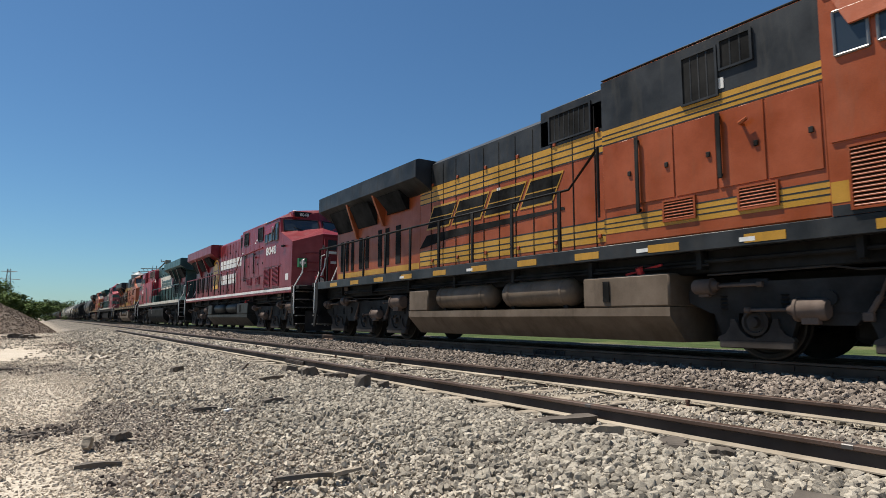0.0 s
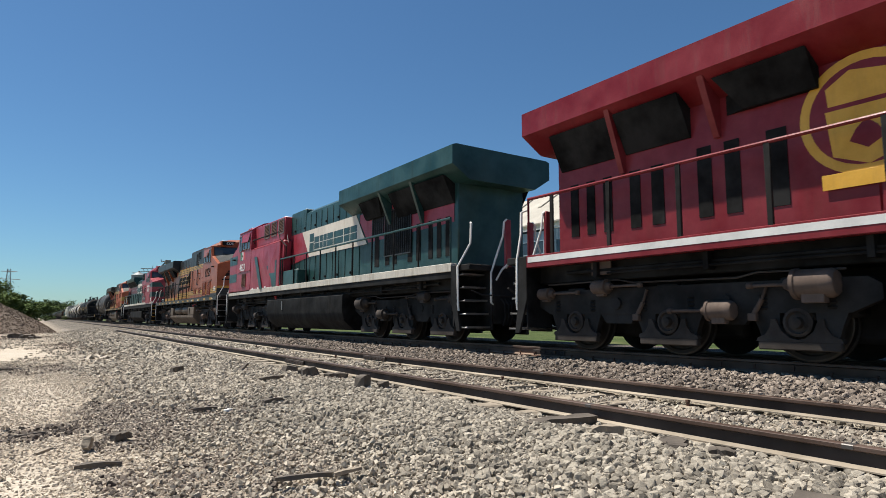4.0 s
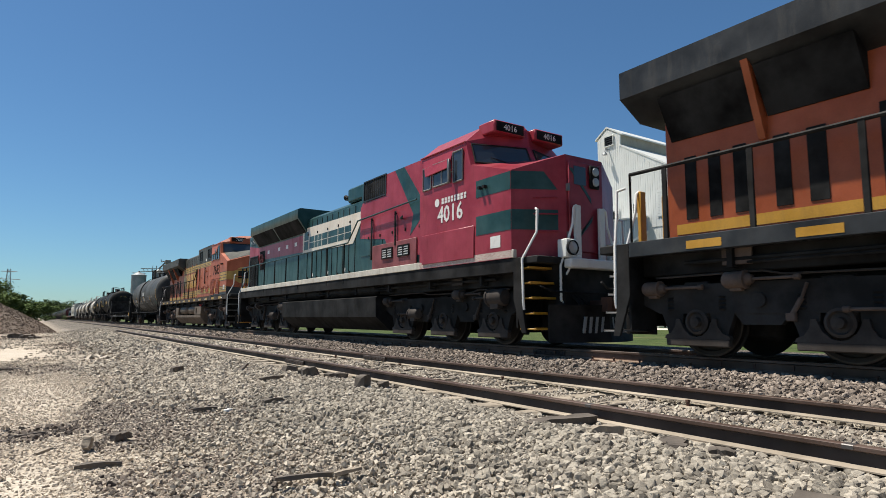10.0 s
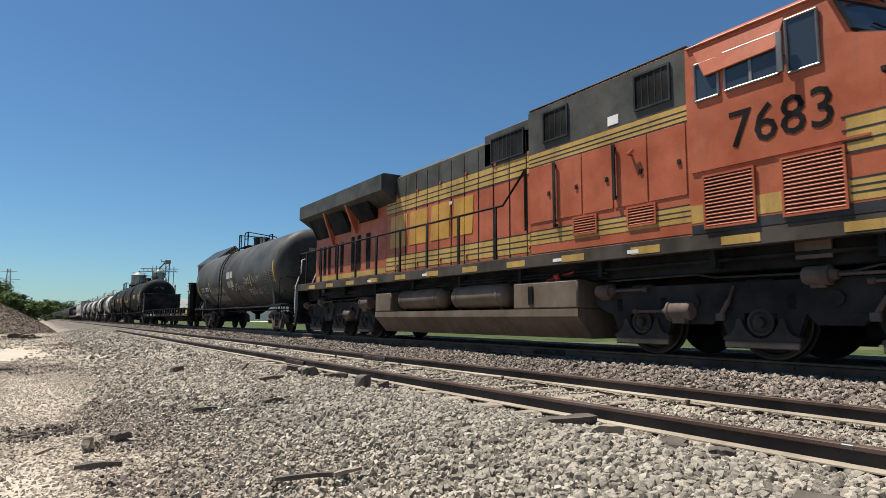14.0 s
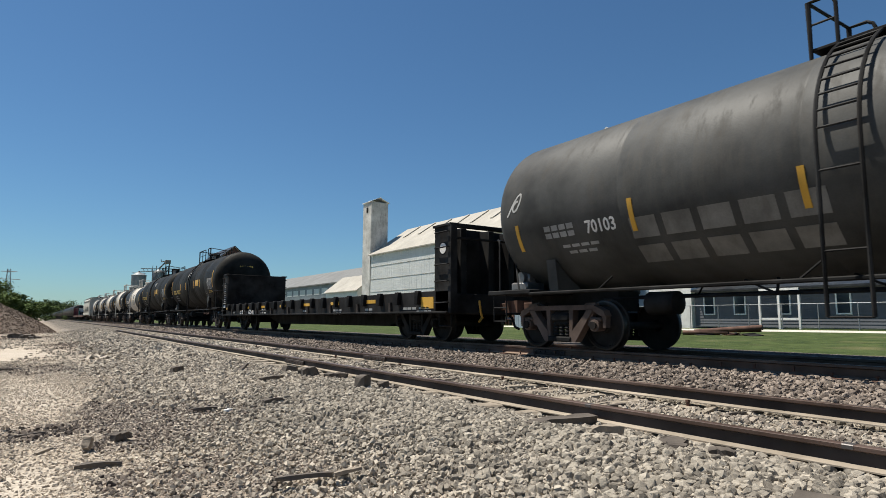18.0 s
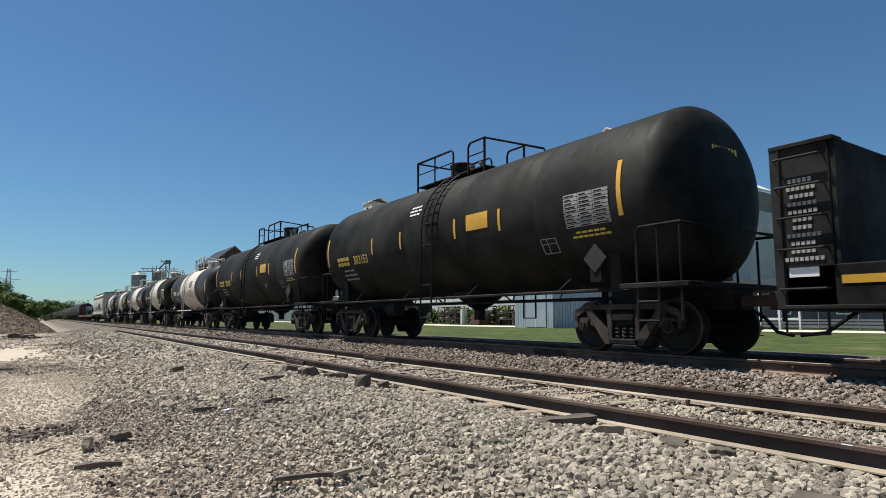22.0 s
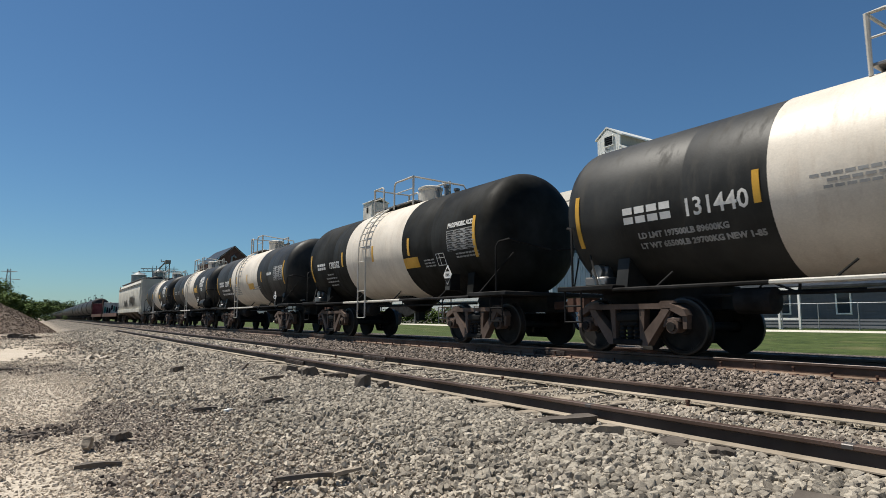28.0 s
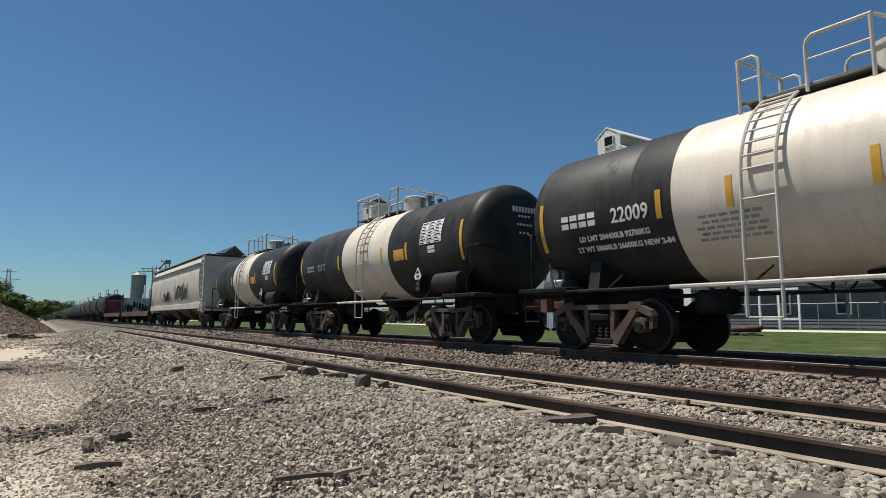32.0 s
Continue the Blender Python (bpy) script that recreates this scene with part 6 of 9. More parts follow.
def hopper_car(y0):
    car = thing("covered_hopper_car", "dusty grey covered hopper car with curved sides", "hopper car", "cars of the train", at=(TRACK_X, y0, 0))
    ROLLING.append((car, y0, False))
    half = 10.3
    a, b = -8.6, 9.4
    side = [(1.25, 1.25), (1.42, 1.6), (1.55, 2.4), (1.56, 3.2), (1.5, 3.9), (1.2, 4.35)]
    ring = [(x, z) for x, z in side] + [(-x, z) for x, z in reversed(side)]
    part("body", Shape().loft([[(x, y, z) for x, z in ring] for y in (a, b)]), HOPPERGREY, car)
    part("side_sill", Shape().box(-1.56, -1.2, a - 0.5, b + 0.3, 1.15, 1.5, 0.02).box(1.2, 1.56, a - 0.5, b + 0.3, 1.15, 1.5, 0.02), HOPPERGREY, car)
    for i in range(4):
        yc = a + (b - a) * (i + 0.5) / 4
        part("discharge_bay", Shape().loft([[(-1.2, yc - 2.0, 1.2), (1.2, yc - 2.0, 1.2), (1.2, yc + 2.0, 1.2), (-1.2, yc + 2.0, 1.2)], [(-0.4, yc - 0.4, 0.45), (0.4, yc - 0.4, 0.45), (0.4, yc + 0.4, 0.45), (-0.4, yc + 0.4, 0.45)]]), TRUCK_BROWN, car, "brown discharge bay")
    part("roof_walk", Shape().box(-0.9, 0.9, a, b, 4.35, 4.5, 0.02), ROOFGREY, car)
    for i in range(14):
        part("hatch", Shape().box(-0.4, 0.4, a + 0.3 + i * 1.27, a + 1.3 + i * 1.27, 4.5, 4.62, 0.03), ROOFGREY, car)
    part("running_board", Shape().box(-1.3, -0.95, a - 0.3, b + 0.3, 4.42, 4.47, 0.01).box(0.95, 1.3, a - 0.3, b + 0.3, 4.42, 4.47, 0.01), STEEL, car)
    for q in (-1, 1):
        e = q * (half - 0.75)
        part("end_frame", Shape().box(-1.5, -1.4, e - q * 0.15, e, 0.9, 4.3).box(1.4, 1.5, e - q * 0.15, e, 0.9, 4.3).box(-1.5, 1.5, e - q * 1.3, e, 1.0, 1.15), HOPPERGREY, car)
        g = Shape()
        for k in range(9):
            g.tube([(-1.5, e - q * 0.1, 1.3 + 0.36 * k), (-1.5, e - q * 0.6, 1.3 + 0.36 * k)], 0.02, 5)
        g.tube([(-1.5, e - q * 0.6, 1.0), (-1.5, e - q * 0.6, 4.3)], 0.025, 5)
        part("ladder", g, HOPPERGREY, car)
        coupling(car, half, q)
        freight_truck(car, q * (half - 2.3), TRUCK_BROWN)
    for z in (3.72, 3.85):
        part("stripe", Shape().box(-1.58, -1.5, a, b, z, z + 0.05), GRAFFITI_GREY, car)
    scrawl(-3.2, 2.3, 1.566, 4.2, 1.0, 21, SPRAYHAZE, car, 0.1, 0.8)
    scrawl(2.2, 2.1, 1.566, 2.4, 0.8, 22, SPRAYHAZE, car, 0.09, 0.7)
    for k in range(6):
        y = a + (b - a) * (k + 0.5) / 6
        part("side_seam", Shape().box(-1.566, -1.55, y - 0.02, y + 0.02, 2.3, 3.3), HOPPERGREY, car)


def low_car(y0, m, tall, label):
    """Low flat car whose far end carries a bulkhead."""
    car = thing("low_flat_car", label, "flat car", "cars of the train", at=(TRACK_X, y0, 0))
    ROLLING.append((car, y0, False))
    half = 10.9
    part("deck", Shape().box(-1.45, 1.45, -10.1, 10.1, 0.85, 1.15, 0.03), BLACK, car)
    for sx in (-1, 1):
        part("side_sill", Shape().box(sx * 1.45, sx * 1.52, -10.1, 10.1, 0.75, 1.2, 0.01), RUST, car, "rusty side sill")
        part("bulkhead_post", Shape().box(sx * 1.38, sx * 1.55, 9.85, 10.1, 0.8, tall + 0.35, 0.02), RUST, car)
    b = part("bulkhead", Shape().box(-1.38, 1.38, 9.9, 10.05, 1.15, tall, 0.02), m, car, "painted end bulkhead")
    for q in (-1, 1):
        coupling(car, half, q)
        freight_truck(car, q * 8.2, TRUCK)
    return b




freight()


# ---- locomotives ----
def loco_frame_shape():
    """A deep cast frame with legs down either side of each axle."""
    s = Shape()
    s.prism([(-2.95, 1.0), (-2.8, 1.1), (2.8, 1.1), (2.95, 1.0), (2.95, 0.82), (2.6, 0.66), (-2.6, 0.66), (-2.95, 0.82)], "x", -0.07, 0.07)
    for c in (-1.96, 0.0, 1.96):
        for q in (-1, 1):
            s.prism([(c + q * 0.22, 0.7), (c + q * 0.62, 0.7), (c + q * 0.52, 0.45), (c + q * 0.46, 0.24), (c + q * 0.26, 0.24)], "x", -0.06, 0.05)
        s.box(-0.05, 0.05, c - 0.2, c + 0.2, 0.98, 1.14, 0.02)
    for c in (-0.98, 0.98):
        s.prism([(c - 0.4, 0.67), (c + 0.4, 0.67), (c + 0.26, 0.5), (c - 0.26, 0.5)], "x", -0.05, 0.05)
        s.lathe([(-0.12, 0.1), (0.09, 0.1)], 12, "x", (0, c, 0.84))
    return s


def cradle_shape():
    """The pale pedestal cap under an axle box, with an ear at each side."""
    s = Shape()
    s.box(-0.05, 0.05, -0.52, 0.52, 0.17, 0.29, 0.015)
    for q in (-1, 1):
        s.prism([(q * 0.54, 0.28), (q * 0.52, 0.33), (q * 0.42, 0.37), (q * 0.35, 0.47), (q * 0.33, 0.58), (q * 0.27, 0.58), (q * 0.2, 0.42), (q * 0.1, 0.33), (q * 0.0, 0.31), (q * 0.0, 0.28)], "x", -0.05, 0.045)
    return s


def loco_box_shape():
    return Shape().lathe([(-0.1, 0.17), (0.04, 0.19), (0.06, 0.15), (0.02, 0.13), (0.03, 0.08), (0.1, 0.07), (0.11, 0.02)], 18, "x").box(-0.08, 0.0, -0.19, 0.19, 0.0, 0.2, 0.03)


def cylinder_shape(k):
    """A brake cylinder with its rounded head, flange and rod; k scales it."""
    return Shape().lathe([(-0.26 * k, 0.05), (-0.25 * k, 0.12 * k), (-0.21 * k, 0.15 * k), (0.1 * k, 0.15 * k), (0.11 * k, 0.165 * k), (0.15 * k, 0.165 * k), (0.16 * k, 0.11 * k), (0.26 * k, 0.06), (0.27 * k, 0.024), (0.75, 0.022), (0.76, 0.04), (0.83, 0.04), (0.84, 0.01)], 16, "y").box(-0.1 * k, 0.02, -0.16 * k, 0.06 * k, -0.2 * k, -0.1 * k, 0.01)


def loco_truck(car, yc, sgn, mat, back):
    pale = TRUCK if mat is BLACK else TRUCK_BROWN
    wide = (-1.96, 0.0, 1.96)
    for d in wide:
        wheels(car, yc + d, 0.533, back)
        part("traction_motor", Shape().box(-0.62, 0.62, yc + d + (0.2 if sgn < 0 else -0.98), yc + d + (0.98 if sgn < 0 else -0.2), 0.26, 0.86, 0.08), BLACK, car)
    for q in (-1, 1):
        f = part("truck_frame", kept("truck_frame_" + mat.name, loco_frame_shape, mat), mat, car, "heavy cast truck side frame", at=(q * 1.1, yc, 0))
        for d in wide:
            part("pedestal_cap", kept("pedestal_cap_" + mat.name, cradle_shape, TRUCK), TRUCK, f, "dusty grey cast cap under the axle box", at=(q * 0.05, d, 0))
            b = part("axle_box", kept("loco_axle_box", loco_box_shape, TRUCK), TRUCK, f, at=(q * 0.03, d, 0.533))
            if q < 0:
                b.rotation_euler = (0, 0, math.pi)
            for e in (-0.43, 0.43):
                part("coil_spring", kept("coil_spring", lambda: Shape().lathe([(0.7 + 0.03 * i, 0.085 if i % 2 else 0.065) for i in range(8)], 10, "z"), BLACK), BLACK, f, at=(q * 0.02, d + e, 0))
        low, high = (-0.92, 1.22) if sgn > 0 else (1.2, -0.85)
        for d, z, k, turned in ((2.6, 1.05, 0.75, True), (high, 1.13, 0.8, True), (low, 0.7, 0.95, False), (-2.2, 1.03, 1.25, False)):
            key = "brake_cylinder_%s_%s" % (pale.name, k)
            c = part("brake_cylinder", kept(key, lambda: cylinder_shape(k), pale), pale, f, "dusty brown brake cylinder with its rod", at=(q * 0.17, d, z))
            if turned:
                c.rotation_euler = (0, 0, math.pi)
        for d in (-1.4, 0.55):
            part("damper", kept("damper_" + mat.name, lambda: Shape().tube([(0, 0, 0.62), (0, -0.14, 0.85)], 0.035, 8).tube([(0, -0.14, 0.85), (0, -0.22, 1.05)], 0.022, 8).box(-0.04, 0.04, -0.06, 0.06, 0.55, 0.66, 0.01), pale), pale, f, at=(q * 0.12, d, 0))
        part("brake_pipe", kept("brake_pipe", lambda: Shape().tube([(0, -2.6, 1.2), (0, -1.5, 1.22), (0, -1.2, 1.16), (0, 0.6, 1.18), (0, 0.9, 1.24), (0, 2.6, 1.22)], 0.016, 6), TRUCK), TRUCK, f, at=(q * 0.12, 0, 0))
        part("hanger_plate", Shape().box(-0.02, 0.02, -0.22, 0.22, 1.34, 1.68, 0.008).box(-0.03, 0.03, -0.26, 0.26, 1.64, 1.7, 0.01), pale, f, "brown hanging plate under the sill", at=(q * 0.2, 1.2 if sgn > 0 else -0.8, 0))
    part("truck_bolster", Shape().box(-1.0, 1.0, yc - 2.6, yc + 2.6, 0.6, 1.05, 0.04), BLACK, car)


def louvre_panel(car, side, x, y0, y1, z0, z1, n, frame_m, slat_m, label="", upright=False):
    """A louvred opening with its frame and slats on a flank."""
    s = Shape()
    t = 0.03
    for a, b, c, d in ((y0 - t, y1 + t, z0 - t, z0), (y0 - t, y1 + t, z1, z1 + t), (y0 - t, y0, z0, z1), (y1, y1 + t, z0, z1)):
        s.box(side * x, side * (x + 0.03), a, b, c, d)
    p = part("louvre", s, frame_m, car, label)
    part("louvre_backing", Shape().box(side * (x + 0.001), side * (x + 0.006), y0, y1, z0, z1), GRATE, p)
    sl = Shape()
    for i in range(n):
        if upright:
            y = y0 + (y1 - y0) * (i + 0.5) / n
            sl.box(side * (x + 0.006), side * (x + 0.024), y - (y1 - y0) / n * 0.22, y + (y1 - y0) / n * 0.22, z0, z1)
        else:
            z = z0 + (z1 - z0) * (i + 0.5) / n
            h = (z1 - z0) / n * 0.36
            sl.prism([(side * (x + 0.006), z + h), (side * (x + 0.028), z - h * 0.4), (side * (x + 0.028), z - h), (side * (x + 0.006), z + h * 0.3)], "y", y0, y1)
    part("louvre_slats", sl, slat_m, p)
    return p


def grille(car, side, x, y0, y1, z0, z1, m=GRATE, label="dark wire grille"):
    p = part("grille", Shape().box(side * x, side * (x + 0.012), y0, y1, z0, z1), m, car, label)
    fr = Shape()
    t = 0.035
    for a, b, c, d in ((y0 - t, y1 + t, z0 - t, z0), (y0 - t, y1 + t, z1, z1 + t), (y0 - t, y0, z0, z1), (y1, y1 + t, z0, z1)):
        fr.box(side * x, side * (x + 0.03), a, b, c, d)
    part("grille_frame", fr, ROOFGREY, p)
    ms = Shape()
    n = max(3, int((y1 - y0) / 0.12))
    for i in range(1, n):
        y = y0 + (y1 - y0) * i / n
        ms.box(side * (x + 0.012), side * (x + 0.017), y - 0.008, y + 0.008, z0, z1)
    part("grille_screen", ms, ROOFGREY, p)
    return p


def strip(car, name, m, side, x, y0, y1, z0, z1, lift=0.004, label=""):
    return part(name, Shape().box(side * x, side * (x + lift), y0, y1, z0, z1), m, car, label)


def poly(car, name, m, side, x, pts, lift=0.004, label=""):
    lo, hi = sorted((side * x, side * (x + lift)))
    return part(name, Shape().prism(pts, "x", lo, hi), m, car, label)


def end_steps(car, q, pal, front=True):
    """Platform, step wells, pilot, hand rails and lamps at one end."""
    e = q * 9.85
    part("end_platform", Shape().box(-1.5, 1.5, e, q * 10.5, 1.66, 1.8, 0.015), pal["deck"], car)
    pl = Shape().box(-0.82, 0.82, q * 10.44, q * 10.52, 0.45, 1.66, 0.02)
    pilot = part("pilot", pl, BLACK, car, "black pilot plate")
    if front:
        for sx in (-1, 1):
            rows = []
            for z, out, back_y in ((0.12, 1.0, 0.0), (0.35, 0.9, 0.06), (0.6, 0.88, 0.06), (0.85, 0.98, 0.0)):
                rows.append([(0.0, q * (10.5 + 0.5 * out), z), (sx * 0.62, q * (10.5 + 0.36 * out - back_y), z), (sx * 1.22, q * (10.42 + 0.1 * out), z), (sx * 1.22, q * (10.38 + 0.1 * out), z), (sx * 0.6, q * (10.44 + 0.36 * out - back_y), z), (0.0, q * (10.44 + 0.5 * out), z)])
            pw = part("plow", Shape().loft(rows), BLACK, pilot, "black steel snow plow")
            for k in range(4):
                u = sx * (0.16 + 0.13 * k)
                yy = q * (10.945 - 0.24 * abs(u))
                part("plow_stripe", Shape().add([(u + sx * a, yy - q * (0.24 * a * 1 + c), z) for c in (0.0, 0.03) for a, z in ((0.0, 0.3), (0.05, 0.3), (0.0, 0.62), (-0.05, 0.62))], [(0, 1, 2, 3), (7, 6, 5, 4), (0, 4, 5, 1), (1, 5, 6, 2), (2, 6, 7, 3), (3, 7, 4, 0)]), MARKGREY, pw)
        part("anticlimber", Shape().box(-0.8, 0.8, q * 10.5, q * 10.72, 1.58, 1.78, 0.03), pal["lamp"], car)
    for i in range(6):
        x = -0.6 + 0.1 * i if i < 3 else 0.4 + 0.1 * (i - 3)
        part("air_hose", Shape().tube([(x, q * 10.5, 1.05), (x + 0.02, q * 10.68, 0.9), (x + 0.04, q * 10.72, 0.6), (x + 0.06, q * 10.66, 0.42)], 0.024, 6), BLACK, pilot)
    part("cut_lever", Shape().tube([(-1.45, q * 10.52, 1.2), (-1.2, q * 10.6, 1.1), (1.2, q * 10.6, 1.1), (1.45, q * 10.52, 1.2)], 0.02, 6), BLACK, pilot)
    for sx in (-1, 1):
        well = part("step_well", Shape().prism([(e, 1.78), (q * 10.12, 1.78), (q * 10.12, 0.75), (q * 10.2, 0.3), (q * 10.08, 0.3), (e, 0.95)], "x", sx * 1.5, sx * 1.55).box(sx * 0.82, sx * 0.86, q * 9.9, q * 10.5, 0.32, 1.78), BLACK, car)
        part("step_back", Shape().box(sx * 0.86, sx * 1.5, e + q * 0.02, e + q * 0.06, 0.4, 1.66), BLACK, well)
        for k in range(5):
            z = 0.36 + 0.3 * k
            part("tread", Shape().box(sx * 0.86, sx * 1.5, q * (10.42 - 0.05 * k), q * (9.98 - 0.01 * k), z, z + 0.03, 0.006).box(sx * 0.86, sx * 1.5, q * (10.425 - 0.05 * k), q * (10.44 - 0.05 * k), z, z + 0.045), STEEL if not pal.get("yellow_steps") else STRIPE, well)
        part("hand_rail", Shape().tube([(sx * 1.53, q * 10.14, 0.75), (sx * 1.55, q * 10.14, 0.9), (sx * 1.55, q * 10.12, 1.75), (sx * 1.3, q * 10.28, 2.3), (sx * 1.28, q * 10.28, 2.75), (sx * 1.2, q * 10.15, 2.8)], 0.024, 8), pal["endrail"], car, "bent tubular hand rail")
        part("hand_rail", Shape().tube([(sx * 0.78, q * 10.47, 0.86), (sx * 0.88, q * 10.5, 0.95), (sx * 0.88, q * 10.5, 1.62), (sx * 0.52, q * 10.5, 2.5), (sx * 0.48, q * 10.5, 2.84), (sx * 0.4, q * 10.5, 2.9)], 0.024, 8), pal["endrail"], car, "bent tubular hand rail")
        part("gate_post", Shape().box(sx * 0.36 - 0.08, sx * 0.36 + 0.08, q * 10.44, q * 10.52, 1.78, 2.9, 0.012), pal["lamp"], car)
        part("grab_loop", Shape().tube([(sx * 0.75, q * 10.52, 1.45), (sx * 0.65, q * 10.62, 1.7), (sx * 0.48, q * 10.62, 1.82), (sx * 0.45, q * 10.52, 1.75)], 0.022, 7), pal["endrail"], car)
        if front:
            d = part("ditch_light", Shape().box(sx * 0.72 - 0.15, sx * 0.72 + 0.15, q * 10.4, q * 10.66, 1.785, 2.16, 0.02), pal["lamp"], car)
            part("lamp_lens", Shape().lathe([(q * 10.66, 0.13), (q * 10.7, 0.12), (q * 10.72, 0.03)], 16, "y", (sx * 0.72, 0, 1.98)), LENS, d)
            part("lamp_bezel", Shape().lathe([(q * 10.655, 0.12), (q * 10.655, 0.15), (q * 10.71, 0.15), (q * 10.71, 0.13)], 16, "y", (sx * 0.72, 0, 1.98), False), BLACK, d)
    coupling(car, 11.15, q)


def build_loco(y0, back, number, pal, label, emd=False, louvre_cab=True):
    car = thing("locomotive", label, "locomotive", "locomotives of the train", at=(TRACK_X, y0, 0), turn=180 if back else 0)
    ROLLING.append((car, y0, back))
    side = 1 if back else -1
    body, roof = pal["body"], pal["roof"]
    hb = 1.15 if emd else 1.05
    # frame and deck
    part("frame", Shape().box(-1.2, 1.2, -9.85, 9.85, 1.25, 1.6, 0.02).box(-0.45, 0.45, -10.4, 10.4, 0.7, 1.3, 0.03), BLACK, car)
    for sx in (-1, 1):
        s0, s1 = (1.8, 1.97) if emd else (1.66, 1.86) if back else (1.56, 1.8)
        part("side_sill", Shape().box(sx * 1.38, sx * 1.55, -9.85, 9.85, s0, s1, 0.01), pal["sill"], car)
        if s0 > 1.6:
            part("lower_sill", Shape().box(sx * 1.36, sx * 1.53, -9.85, 9.85, 1.5, s0 - 0.002, 0.01), BLACK, car)
    part("deck", Shape().box(-1.38, 1.38, -9.85, 9.85, 1.7, 1.79), pal["deck"], car)
    pp = Shape()
    for sx in (-1, 1):
        pp.tube([(sx * 1.3, -9.0, 1.42), (sx * 1.3, 9.0, 1.42)], 0.035, 7).tube([(sx * 1.36, -4.5, 1.36), (sx * 1.36, 8.0, 1.36)], 0.022, 6)
        for k in range(9):
            pp.box(sx * 1.22, sx * 1.4, -8.6 + 2.1 * k, -8.52 + 2.1 * k, 1.3, 1.58)
    part("air_pipe", pp, BLACK, car)
    # nose and cab
    zc = 3.62 if emd else 3.5
    nz = 3.98 if emd else 3.8
    low = [(-1.55, -8.42), (-1.55, -9.8), (-0.55, -10.36), (0.55, -10.36), (1.55, -9.8), (1.55, -8.42)]
    nose = Shape()
    bot = [(x, y, 1.8) for x, y in low]
    top = [(-1.55, -8.42, 4.02), (-1.55, -9.8, zc), (-0.55, -10.36, nz), (0.55, -10.36, nz), (1.55, -9.8, zc), (1.55, -8.42, 4.02)]
    nose.add(bot + top + [(0, -8.95, 4.24)], [(0, 1, 7, 6), (1, 2, 8, 7), (2, 3, 9, 8), (3, 4, 10, 9), (4, 5, 11, 10), (6, 7, 12), (7, 8, 12), (8, 9, 12), (9, 10, 12), (10, 11, 12), (5, 4, 3, 2, 1, 0)])
    part("nose", nose, pal["nose"], car, smooth=False)
    if pal.get("glare"):
        apex = Vector((0, -8.95, 4.24))
        rim = [apex.lerp(Vector(p), 0.9) + Vector((0, 0, 0.018)) for p in top]
        lid = [apex + Vector((0, 0, 0.018))] + rim
        part("anti_glare_panel", Shape().add(lid + [p - Vector((0, 0, 0.012)) for p in lid], [(0, 1, 2), (0, 2, 3), (0, 3, 4), (0, 4, 5), (0, 5, 6), (7, 9, 8), (7, 10, 9), (7, 11, 10), (7, 12, 11), (7, 13, 12), (1, 8, 9, 2), (2, 9, 10, 3), (3, 10, 11, 4), (4, 11, 12, 5), (5, 12, 13, 6)]), pal["glare"], car, "dark anti-glare nose top", smooth=False)
    door = part("nose_door", Shape().box(-0.5, 0.5, -10.40, -10.365, 1.95, nz - 0.12, 0.02), pal["nose"], car)
    part("door_hinge", Shape().box(-0.56, -0.5, -10.43, -10.37, 2.2, 2.35).box(-0.56, -0.5, -10.43, -10.37, 3.2, 3.35), STEEL, door)
    part("door_window", Shape().box(-0.36, 0.0, -10.412, -10.402, nz - 0.62, nz - 0.22, 0.004), GLASS, door)
    hl = part("headlight", Shape().box(0.08, 0.38, -10.46, -10.4, nz - 0.66, nz - 0.16, 0.03), BLACK, door)
    for z in (nz - 0.3, nz - 0.52):
        part("lamp_lens", Shape().lathe([(-10.47, 0.095), (-10.49, 0.09), (-10.5, 0.03)], 16, "y", (0.23, 0, z)), LENS, hl)
    cab = Shape()
    rings = []
    for z, w, ys, yc in ((1.8, 1.55, -8.42, -8.95), (4.02, 1.55, -8.42, -8.95), (4.62, 1.53, -8.2, -8.66), (4.95, 1.0, -8.14, -8.58), (5.06, 0.5, -8.05, -8.48)):
        k = 0.12 if emd and z > 4.7 else 0.0
        rings.append([(-w, -6.25, z + k), (-w, ys, z + k), (0, yc, z + k), (w, ys, z + k), (w, -6.25, z + k)])
    cab.loft(rings)
    part("cab", cab, pal["cab"], car, smooth=False)
    # windscreens on the two slanted front faces
    for sx in (-1, 1):
        a, b = Vector((sx * 1.55, -8.42, 4.02)), Vector((0, -8.95, 4.02))
        c, d = Vector((sx * 1.53, -8.2, 4.62)), Vector((0, -8.66, 4.62))
        at = lambda u, v: (a.lerp(b, u)).lerp(c.lerp(d, u), v)
        nrm = (b - a).cross(c - a).normalized()
        if nrm.y > 0:
            nrm = -nrm
        q4 = [at(0.08, 0.12), at(0.93, 0.12), at(0.93, 0.9), at(0.08, 0.9)]
        o4 = [at(0.03, 0.02), at(0.98, 0.02), at(0.98, 1.0), at(0.03, 1.0)]
        ws = part("windscreen", Shape().add([p + nrm * h for h in (0.004, 0.016) for p in q4], [(3, 2, 1, 0), (4, 5, 6, 7), (0, 1, 5, 4), (1, 2, 6, 5), (2, 3, 7, 6), (3, 0, 4, 7)]), GLASS, car, "dark windscreen pane", smooth=False)
        fr = Shape()
        for i in range(4):
            j = (i + 1) % 4
            fr.tube([q4[i] + nrm * 0.012, q4[j] + nrm * 0.012], 0.022, 6)
        part("windscreen_seal", fr, BLACK, ws)
